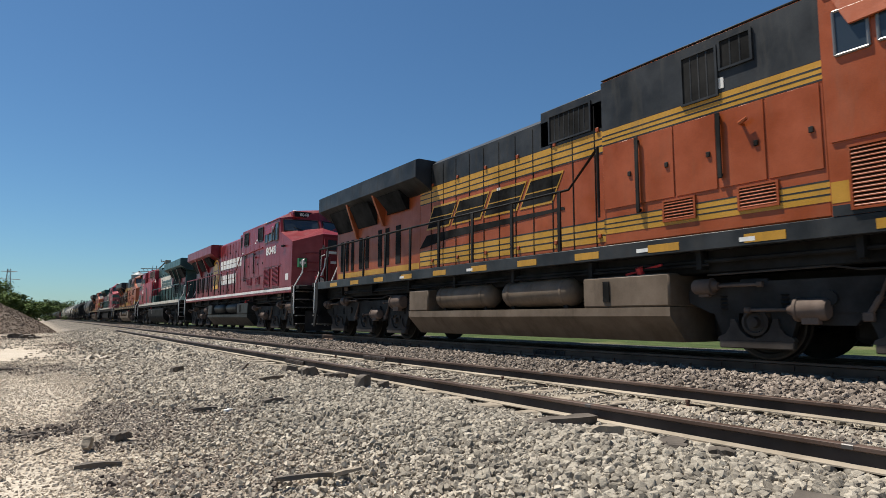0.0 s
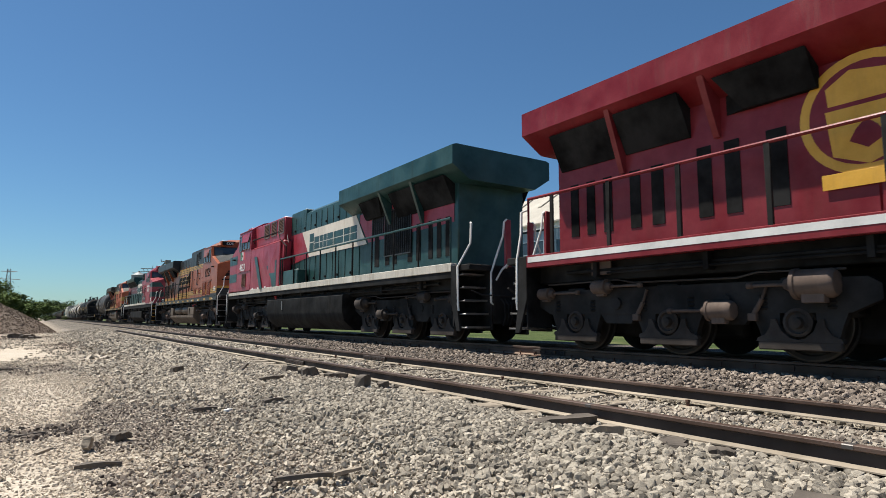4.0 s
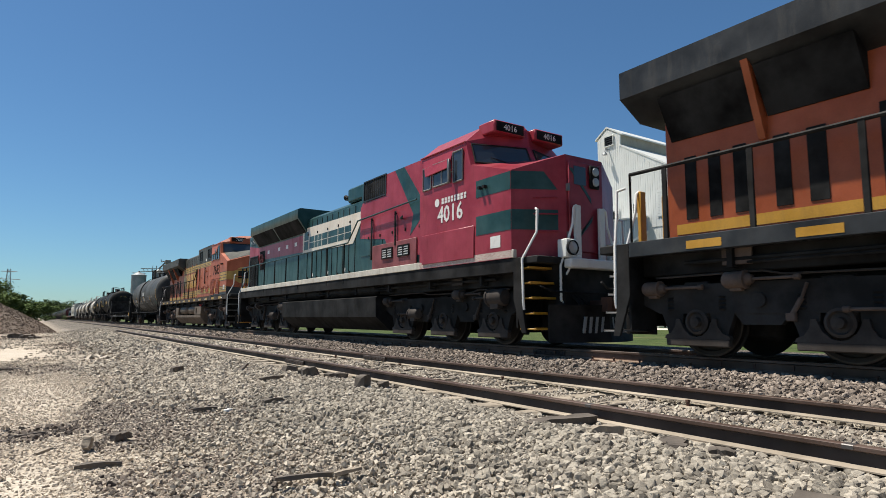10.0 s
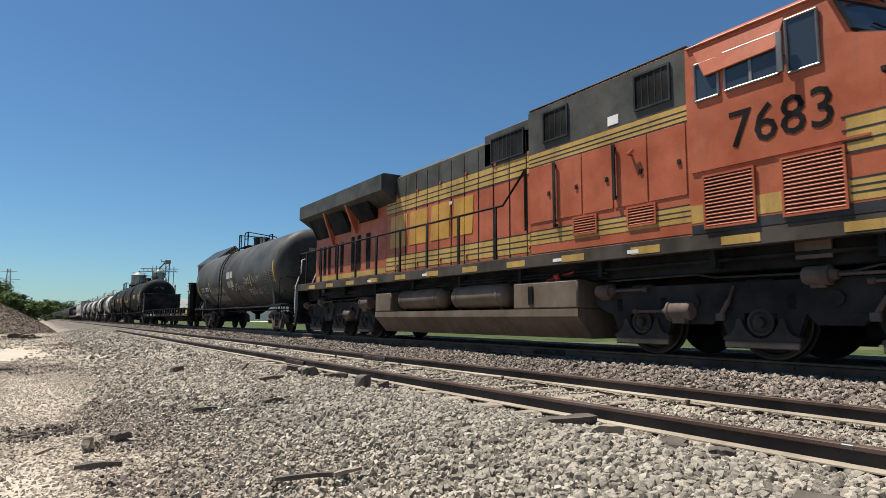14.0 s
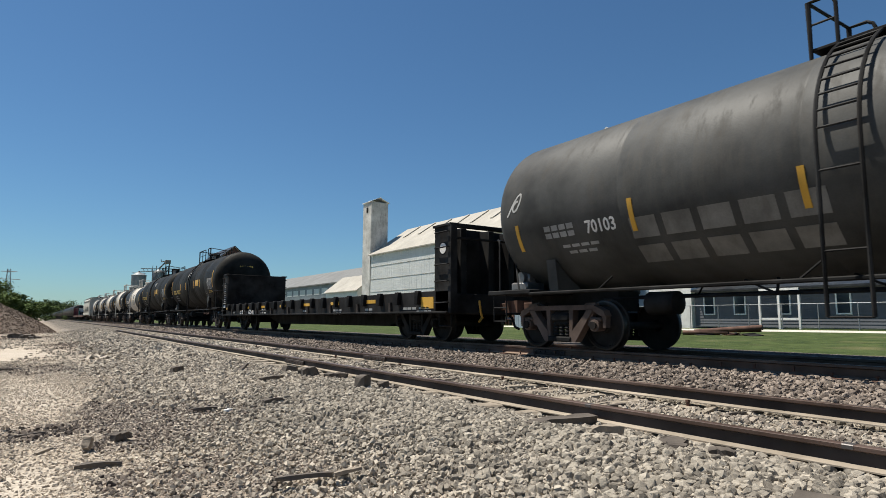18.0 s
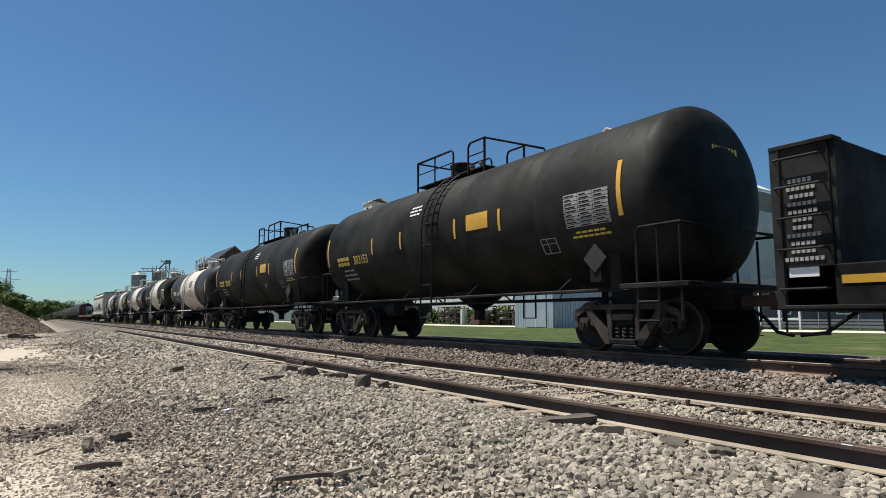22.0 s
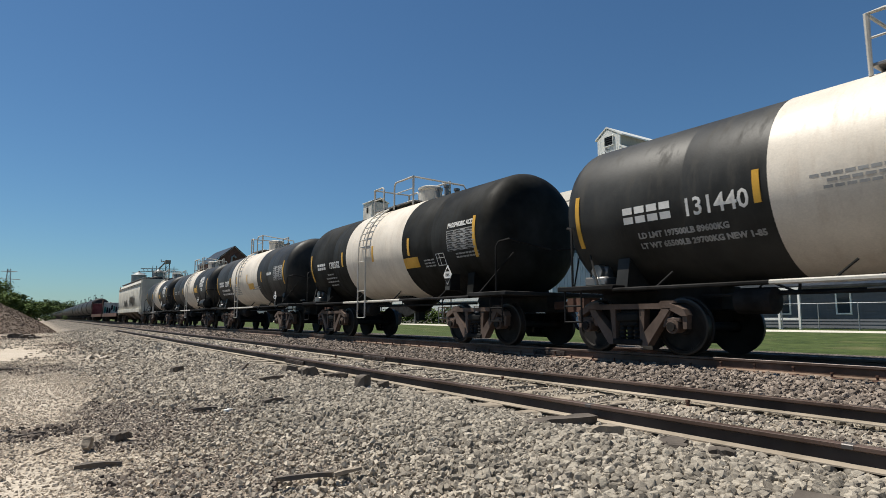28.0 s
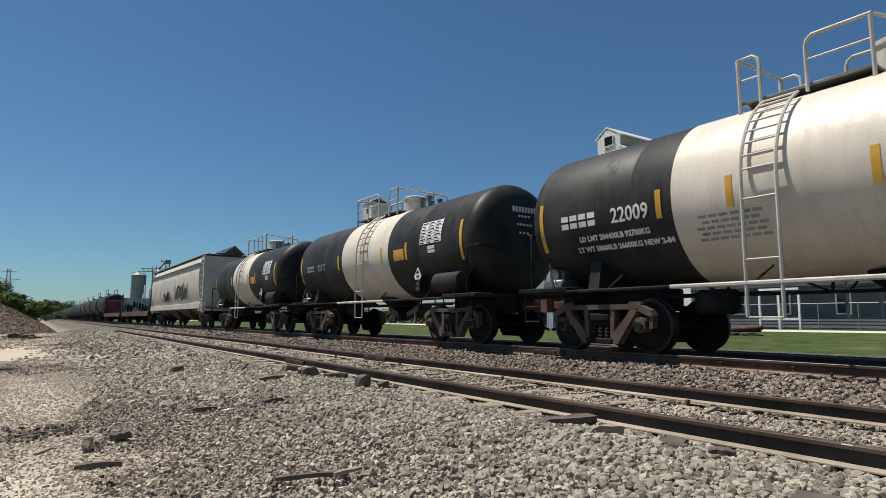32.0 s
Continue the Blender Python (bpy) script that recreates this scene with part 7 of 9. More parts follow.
        part("wiper", Shape().tube([at(0.6, 0.02) + nrm * 0.04, at(0.5, 0.2) + nrm * 0.04, at(0.32, 0.35) + nrm * 0.03], 0.012, 5), BLACK, ws)
        hw = 0.47
        yb, zb = (-8.6, 4.98) if emd else (-8.38, 4.82)
        nb = part("number_board", Shape().box(sx * 0.62 - hw, sx * 0.62 + hw, yb - 0.1, yb + 0.5, zb - 0.16, zb + 0.13, 0.03), pal["cab"], car)
        part("number_plate", Shape().box(sx * 0.62 - hw + 0.06, sx * 0.62 + hw - 0.06, yb - 0.11, yb - 0.1, zb - 0.13, zb + 0.1, 0.003), GRATE, nb)
        if number:
            letters("number", number, 0.2, MARK, nb, Matrix.Translation((sx * 0.62, yb - 0.112, zb - 0.085)) @ Matrix(((1, 0, 0, 0), (0, 0, -1, 0), (0, 1, 0, 0), (0, 0, 0, 1))), 0.002, 1.0)
        # side windows
        x = sx * 1.55
        for k, (ya, ybb, za, zz) in enumerate(((-6.78, -6.42, 3.76, 4.32), (-7.62, -6.88, 3.78, 4.34), (-8.12, -7.74, 3.74, 4.46))):
            w = part("side_window", Shape().box(x + sx * 0.004, x + sx * 0.012, ya, ybb, za, zz), GLASS, car)
            fr = Shape()
            for p0, p1 in (((ya, za), (ybb, za)), ((ybb, za), (ybb, zz)), ((ybb, zz), (ya, zz)), ((ya, zz), (ya, za))):
                fr.tube([(x + sx * 0.014, *p0), (x + sx * 0.014, *p1)], 0.02, 6)
            if k == 1:
                fr.box(x + sx * 0.008, x + sx * 0.024, -7.27, -7.23, za, zz)
            part("window_frame", fr, STEEL, w)
        part("sunshade", Shape().add([(x, -6.4, 4.5), (x, -7.72, 4.5), (x + sx * 0.05, -7.62, 4.12), (x + sx * 0.05, -6.6, 4.08), (x, -6.4, 4.525), (x, -7.72, 4.525), (x + sx * 0.07, -7.62, 4.13), (x + sx * 0.07, -6.6, 4.09)], [(0, 1, 2, 3), (7, 6, 5, 4), (0, 4, 5, 1), (1, 5, 6, 2), (2, 6, 7, 3), (3, 7, 4, 0)]), pal["cab"], car, "folding sunshade over the cab window", smooth=False)
        part("mirror", Shape().box(x + sx * 0.1, x + sx * 0.14, -7.74, -7.66, 3.74, 4.3, 0.01).tube([(x, -7.7, 4.0), (x + sx * 0.12, -7.7, 4.0)], 0.015, 6), STEEL, car)
        part("drip_rail", Shape().tube([(x, -6.28, 4.62), (x * 0.995, -8.2, 4.62)], 0.018, 6), pal["cab"], car)
        part("cab_lamp", Shape().box(x, x + sx * 0.1, -8.85, -8.78, 3.38, 3.44).box(x, x + sx * 0.1, -9.02, -8.95, 3.38, 3.44), BLACK, car)
        if louvre_cab:
            louvre_panel(car, sx, 1.555, -7.2, -6.5, 1.88, 2.6, 14, pal["cab"], pal["cab"])
            louvre_panel(car, sx, 1.555, -8.3, -7.6, 1.9, 2.62, 14, pal["cab"], pal["cab"])
            part("panel_ledge", Shape().box(sx * 1.55, sx * 1.575, -8.6, -6.3, 2.7, 2.73), pal["cab"], car)
        if not back:
            part("notice", Shape().box(sx * 1.552, sx * 1.556, -9.45, -9.12, 2.05, 2.3), MARK, car, "white notice panel")
    part("roof_unit", Shape().box(-0.55, 0.35, -7.6, -6.7, 4.9, 5.1 if not emd else 5.15, 0.05), pal.get("ac", pal["cab"]), car, "air conditioner on the cab roof")
    part("grab_iron", Shape().tube([(-1.2, -10.08, 3.05), (-0.75, -10.34, 3.05)], 0.016, 6).tube([(-1.2, -10.08, 2.7), (-0.75, -10.34, 2.7)], 0.016, 6).tube([(-1.2, -10.08, 2.35), (-0.75, -10.34, 2.35)], 0.016, 6), pal["cab"], car)
    # hood behind the cab
    aw, az = (1.42, 4.68) if emd else (1.5, 4.7)
    a1 = -2.6 if emd else -2.3 if back else -2.7
    if back:
        part("equipment_hood", Shape().box(-1.54, 1.54, -6.25, a1, 1.8, 3.66, 0.02).prism([(-1.54, 3.66), (1.54, 3.66), (1.4, 3.76), (-1.4, 3.76)], "y", -6.25, a1).box(-1.36, 1.36, -6.25, a1, 3.76, az, 0.03), pal["cab"], car)
    else:
        part("equipment_hood", Shape().box(-aw, aw, -6.25, a1, 1.8, az, 0.03), body, car)
    dmax = 3.9 if pal.get("striped") else az - 0.4
    if not back:
        for sx in (-1, 1):
            n = 5
            for i in range(n):
                ya = -6.2 + (a1 + 6.2) * i / n
                yb2 = -6.2 + (a1 + 6.2) * (i + 1) / n
                d = part("cabinet_door", Shape().box(sx * aw, sx * (aw + 0.016), ya + 0.015, yb2 - 0.015, 2.42, dmax - 0.38, 0.004), body, car)
                part("door_latch", Shape().box(sx * (aw + 0.016), sx * (aw + 0.04), ya + 0.1, ya + 0.16, 2.9, 2.98, 0.006), pal["post"], d)
            for ya, za in ((-3.45, 2.26), (-4.86, 2.55)):
                part("grab_bar", Shape().box(sx * (aw + 0.05), sx * (aw + 0.08), ya - 0.035, ya + 0.035, za, 3.5, 0.008).box(sx * aw, sx * (aw + 0.06), ya - 0.02, ya + 0.02, za + 0.03, za + 0.07).box(sx * aw, sx * (aw + 0.06), ya - 0.02, ya + 0.02, 3.42, 3.46), pal["post"], car)
            for ya in (-4.4, -5.6):
                louvre_panel(car, sx, aw + 0.002, ya, ya + 0.5, 2.08, 2.36, 6, body, body)
            if not emd:
                grille(car, sx, hb + 0.024, -2.05, -1.0, 4.1, 4.62)
            for va, vb, vz0, vz1 in pal["vents"]:
                grille(car, sx, aw + 0.008, va, vb, vz0, vz1)
            part("inspection_lamp", Shape().tube([(sx * aw, -5.2, 3.25), (sx * (aw + 0.09), -5.2, 3.25), (sx * (aw + 0.09), -5.3, 3.3)], 0.025, 6), body, car)
    else:
        for sx in (-1, 1):
            for ya, yb2 in ((-4.84, -4.21), (-3.89, -3.3), (-2.98, -2.38)):
                louvre_panel(car, sx, 1.36, ya, yb2, 4.05, 4.6, 9, STEEL, RUST)
            part("hood_rail", Shape().tube([(sx * 1.4, -6.2, 3.95), (sx * 1.48, -6.2, 4.1), (sx * 1.48, -2.7, 4.1), (sx * 1.5, -2.4, 3.75), (sx * 1.5, -1.6, 3.4), (sx * 1.52, -1.6, 2.95)], 0.02, 6), BLACK, car)
            facet = Shape()
            for i in range(3):
                yv = -6.0 + i * 1.1
                facet.add([(sx * 1.541, yv, 2.3), (sx * 1.541, yv + 1.1, 2.3), (sx * 1.573, yv + 0.55, 2.9), (sx * 1.541, yv, 3.5), (sx * 1.541, yv + 1.1, 3.5)], [(0, 1, 2), (0, 2, 3), (1, 4, 2), (3, 2, 4)])
            part("faceted_panel", facet, pal["cab"], car, smooth=False)
            part("tool_box", Shape().box(sx * 1.1, sx * 1.5, -1.95, -0.35, 1.8, 2.42, 0.03), body, car)
            part("brake_stand", Shape().box(sx * 1.1, sx * 1.45, -2.55, -2.1, 1.8, 3.7, 0.03), pal["cab"], car)
            part("ladder_rod", Shape().tube([(sx * 1.05, -3.1, 4.55), (sx * 1.4, -1.7, 3.55)], 0.016, 6), STEEL, car)
    # engine hood
    b0, b1 = a1, (2.9 if emd else 4.0)
    bz = 4.38 if emd else 4.72
    part("engine_hood", Shape().box(-hb, hb, b0, b1, 1.8, bz - 0.25), body, car)
    part("hood_roof", Shape().prism([(-hb, bz - 0.25), (hb, bz - 0.25), (hb, bz - 0.12), (hb - 0.15, bz), (-hb + 0.15, bz), (-hb, bz - 0.12)], "y", b0, b1), pal["roof"], car)
    if pal.get("striped"):
        part("hood_roof", Shape().box(-aw, aw, -6.25, a1, az, az + 0.025, 0.01), pal["roof"], car, "dark roof plate")
    n = 12
    for sx in (-1, 1):
        for i in range(n):
            ya, yb2 = b0 + (b1 - b0) * i / n, b0 + (b1 - b0) * (i + 1) / n
            d = part("hood_door", Shape().box(sx * hb, sx * (hb + 0.014), ya + 0.012, yb2 - 0.012, 1.88, bz - 0.2, 0.004), body, car)
            if i:
                part("door_seam", Shape().box(sx * (hb + 0.012), sx * (hb + 0.027), ya - 0.009, ya + 0.009, 1.88, bz - 0.2), pal["seam"], d)
            if i % 2 == 0:
                for zl2 in (2.06, bz - 0.68):
                    part("door_latch", Shape().box(sx * (hb + 0.014), sx * (hb + 0.05), yb2 - 0.12, yb2 - 0.05, zl2 - 0.04, zl2 + 0.04, 0.006), pal["latch"], d)
    if not emd:
        part("hood_box", Shape().box(-hb - 0.02, hb + 0.02, a1, -0.7, 4.04, 4.8, 0.02), pal["roof"], car)
    if emd:
        part("dynamic_brake_hood", Shape().box(-hb, hb, -2.6, -1.0, bz - 0.02, 4.85, 0.06), body, car)
        horn = part("horn", Shape().tube([(0.0, 0.9, bz), (0.0, 0.9, bz + 0.55)], 0.05, 6).box(-0.3, 0.3, 0.84, 0.96, bz + 0.5, bz + 0.56), BLACK, car, "five-trumpet air horn")
        for hx, hz, hl in ((-0.28, 0.6, -0.5), (-0.14, 0.68, 0.42), (0.0, 0.62, -0.6), (0.14, 0.68, -0.42), (0.28, 0.6, 0.36)):
            part("trumpet", Shape().lathe([(0.9 + hl, 0.11), (0.9 + hl * 0.8, 0.06), (0.9 + hl * 0.3, 0.035), (0.9 - hl * 0.2, 0.03)], 10, "y", (hx, 0, bz + hz)), BLACK, horn)
    else:
        part("exhaust_stack", Shape().box(-0.35, 0.35, 1.6, 2.4, bz, bz + 0.22, 0.04), pal["roof"], car)
        part("horn", Shape().tube([(-0.3, -0.6, bz), (-0.3, -0.6, bz + 0.16)], 0.03, 6).lathe([(-1.0, 0.09), (-0.85, 0.04), (-0.4, 0.03)], 10, "y", (-0.3, 0, bz + 0.18)), BLACK, car)
        part("roof_hatch", Shape().box(-0.7, 0.7, 0.0, 1.2, bz, bz + 0.06, 0.02).box(-0.7, 0.7, 2.7, 3.8, bz, bz + 0.05, 0.02), pal["roof"], car)
    # radiator section with its wings
    r0, r1 = b1, (10.1 if emd else 9.45)
    hr = hb
    part("radiator_hood", Shape().box(-hr, hr, r0, r1, 1.8, 3.95 if not emd else 4.46, 0.03), pal.get("rad", body), car)
    w0, w1 = (2.5, 8.6) if emd else (3.45, 9.92)
    zt = 4.72
    zl = 4.36 if emd else 4.22
    zi = 3.78 if emd else 3.9
    part("radiator_wing", Shape().prism([(-hr, zi), (-1.56, zl), (-1.56, zt - 0.04), (-1.45, zt), (1.45, zt), (1.56, zt - 0.04), (1.56, zl), (hr, zi)], "y", w0, w1), pal["roof"], car, "overhanging radiator wing")
    for sx in (-1, 1):
        if not emd:
            for k, (ya, yb2) in enumerate(((7.9, 9.3), (6.5, 7.75), (4.6, 5.9))):
                g = Shape().add([(sx * (hr + 0.03), ya, 3.42), (sx * (hr + 0.03), yb2, 3.42), (sx * 1.42, yb2, 4.08), (sx * 1.42, ya, 4.08), (sx * hr, ya, 3.42), (sx * hr, yb2, 3.42), (sx * hr, yb2, 4.08), (sx * hr, ya, 4.08)], [(0, 1, 2, 3), (7, 6, 5, 4), (0, 4, 5, 1), (1, 5, 6, 2), (2, 6, 7, 3), (3, 7, 4, 0)])
                if k == 2:
                    g = Shape().add([(sx * (1.15), ya, 3.6), (sx * 1.15, yb2 - 0.3, 3.6), (sx * 1.42, yb2, 4.1), (sx * 1.42, ya, 4.1), (sx * hr, ya, 3.6), (sx * hr, yb2, 3.6), (sx * hr, yb2, 4.1), (sx * hr, ya, 4.1)], [(0, 1, 2, 3), (7, 6, 5, 4), (0, 4, 5, 1), (1, 5, 6, 2), (2, 6, 7, 3), (3, 7, 4, 0)])
                part("radiator_grille", g, GRATE, car, "dark slanted radiator screen", smooth=False)
            part("wing_bracket", Shape().prism([(sx * hr, 3.1), (sx * (hr + 0.06), 3.1), (sx * 1.5, 4.2), (sx * hr, 4.2)], "y", 7.78, 7.88), pal.get("rad", body), car)
            part("wing_bracket", Shape().prism([(sx * hr, 3.3), (sx * (hr + 0.06), 3.3), (sx * 1.5, 4.2), (sx * hr, 4.2)], "y", 6.0, 6.1), pal.get("rad", body), car)
            for ya, w in ((9.0, 0.2), (8.6, 0.2), (8.2, 0.2), (7.6, 0.22), (7.15, 0.24), (6.3, 0.24), (5.85, 0.24), (5.2, 0.28)):
                part("intake_slot", Shape().box(sx * hr, sx * (hr + 0.012), ya - w / 2, ya + w / 2, 2.12, 3.22 if ya < 6.5 else 3.12, 0.003), GRATE, car, "tall dark intake slot")
        else:
            grille(car, sx, hr + 0.009, 8.62, 9.78, 1.95, 3.42)
            for ya, yb2 in ((2.62, 5.42), (5.58, 8.38)):
                u, v = (hr + 0.03, zi + 0.042), (1.525, zl - 0.05)
                part("radiator_grille", Shape().prism([(sx * u[0], u[1]), (sx * v[0], v[1]), (sx * (v[0] + 0.01), v[1] - 0.007), (sx * (u[0] + 0.01), u[1] - 0.007)], "y", ya, yb2), GRATE, car, "dark slanted radiator screen")
            for k in range(5):
                louvre_panel(car, sx, hr + 0.002, 8.65 + 0.24 * k, 8.8 + 0.24 * k, 4.04, 4.3, 4, GREEN, MARKGREY)
            part("hand_brake", Shape().lathe([(sx * (hr + 0.05), 0.26), (sx * (hr + 0.09), 0.26), (sx * (hr + 0.09), 0.21), (sx * (hr + 0.05), 0.21)], 20, "x", (0, 7.95, 3.2), False).box(sx * (hr + 0.04), sx * (hr + 0.08), 7.93, 7.97, 2.96, 3.44).box(sx * (hr + 0.04), sx * (hr + 0.08), 7.71, 8.19, 3.18, 3.22), OLDRED, car, "red hand brake wheel")
            part("brake_recess", Shape().box(sx * (hr + 0.001), sx * (hr + 0.01), 7.6, 8.35, 2.75, 3.6), GRATE, car)
    # side hand rail
    rail_z = 2.92
    for sx in (-1, 1):
        m1 = a1 + 0.1
        pts = [(sx * 1.52, 9.8, 1.8), (sx * 1.52, 9.8, rail_z), (sx * 1.52, -1.9 if not back else m1, rail_z)] + ([(sx * 1.54, -2.62, 3.52)] + ([(sx * 1.56, -2.64, 2.3)] if pal.get("striped") else [(sx * 1.56, -6.1, 3.62)]) if not back else [(sx * 1.52, m1, 1.9)])
        part("side_rail", Shape().tube(pts, 0.022, 7), pal["rail"], car)
        n = 9
        for i in range(n):
            y = m1 + 0.25 + (9.4 - m1) * i / n if back else -1.65 + 1.35 * i
            part("rail_post", Shape().box(sx * 1.52 - 0.022, sx * 1.52 + 0.022, y - 0.04, y + 0.04, 1.6, rail_z, 0.008) if not emd and not back else Shape().tube([(sx * 1.52, y, 1.66), (sx * 1.52, y, rail_z)], 0.024, 7), pal["post"], car)
    # fuel tank and reservoirs
    tk = pal["tank"]
    if emd:
        part("fuel_tank", Shape().prism([(-1.0, 0.23), (1.0, 0.23), (1.48, 0.62), (1.5, 1.18), (1.4, 1.22), (-1.4, 1.22), (-1.5, 1.18), (-1.48, 0.62)], "y", -3.8, 4.1), tk, car)
        for sx in (-1, 1):
            for ya, yb2 in ((-3.5, 0.2), (0.6, 3.9)):
                part("air_reservoir", Shape().lathe([(ya, 0.1), (ya + 0.08, 0.17), (yb2 - 0.08, 0.17), (yb2, 0.1)], 16, "y", (sx * 1.2, 0, 1.42)), tk, car)
    elif back:
        part("fuel_tank", Shape().prism([(-1.05, 0.2), (1.05, 0.2), (1.42, 0.5), (1.5, 0.8), (1.5, 1.3), (1.42, 1.36), (-1.42, 1.36), (-1.5, 1.3), (-1.5, 0.8), (-1.42, 0.5)], "y", -3.8, 3.75), tk, car)
        part("fuel_gauge", Shape().box(side * 1.5, side * 1.53, -1.9, -1.8, 0.9, 1.25), STEEL, car)
        part("filler", Shape().tube([(side * 1.4, -2.9, 1.36), (side * 1.45, -2.9, 1.48)], 0.05, 8), SEALRED, car)
    else:
        low = [(-1.1, 0.22), (1.1, 0.22), (1.48, 0.62), (1.48, 0.76), (-1.48, 0.76), (-1.48, 0.62)]
        part("fuel_tank", Shape().prism(low, "y", -3.9, 3.85), tk, car)
        part("tank_block", Shape().box(-1.48, 1.48, -3.9, -2.15, 0.765, 1.28, 0.03), tk, car)
        part("tank_block", Shape().box(-1.48, 1.48, 2.95, 3.85, 0.765, 1.28, 0.03), tk, car)
        for sx in (-1, 1):
            for ya, yb2 in ((-1.82, 0.28), (0.62, 2.8)):
                rv = part("air_reservoir", Shape().lathe([(ya, 0.08), (ya + 0.05, 0.2), (ya + 0.16, 0.27), (yb2 - 0.16, 0.27), (yb2 - 0.05, 0.2), (yb2, 0.08)], 20, "y", (sx * 1.16, 0, 1.08)), tk, car)
                for yy in (ya + 0.3, yb2 - 0.3):
                    part("strap", Shape().lathe([(yy - 0.03, 0.278), (yy + 0.03, 0.278)], 20, "y", (sx * 1.16, 0, 1.08), False), tk, rv)
                    part("bracket", Shape().box(sx * 1.05, sx * 1.27, yy - 0.05, yy + 0.05, 0.76, 0.84), BLACK, rv)
            part("fuel_gauge", Shape().box(sx * 1.482, sx * 1.5, -2.75, -2.62, 0.85, 1.2), BLACK, car)
            part("filler", Shape().tube([(sx * 1.35, -3.3, 1.28), (sx * 1.4, -3.3, 1.4)], 0.06, 8).tube([(sx * 1.35, -3.0, 1.3), (sx * 1.35, -3.7, 1.42)], 0.02, 6), SEALRED, car)
    for q in (-1, 1):
        loco_truck(car, q * (6.75 if emd else 6.98), q, pal["truck"], back)
        end_steps(car, q, pal, q < 0)
    return car, side, hb, aw, a1


def number_on(car, side, text, y, z, size, m, bold=0.008, shear=0.0):
    letters("number", text, size, m, car, side_m(side, y, z, 1.556), 0.003, 0.95, bold=bold, shear=shear)


def slab_word(car, name, side, x, y, z, widths, h, m, lean=0.25, gap=0.12, back=None):
    """A company word drawn as plain leaning slabs in its colour."""
    d = -1 if side < 0 else 1
    yy = y
    for w in widths:
        if back is not None:
            o = 0.05
            poly(car, name, back, side, x, [(yy - d * o, z - o), (yy + d * (w + o * 0.6), z - o), (yy + d * (w + lean * h + o), z + h + o), (yy + d * (lean * h - o * 0.6), z + h + o)], 0.003)
        xs = x + (0.003 if back is not None else 0)
        lo, hi = sorted((side * xs, side * (xs + 0.003)))
        at = lambda u, v: (yy + d * (w * u + lean * h * v), z + h * v)
        ring = Shape()
        for u0, v0, u1, v1 in ((0, 0, 1, 0.47), (0, 0.53, 1, 1)):
            ring.prism([at(u0, v0), at(u1, v0), at(u1, v1), at(u0, v1)], "x", lo, hi)
        part(name, ring, m, car)
        yy += d * (w + gap)
    return yy


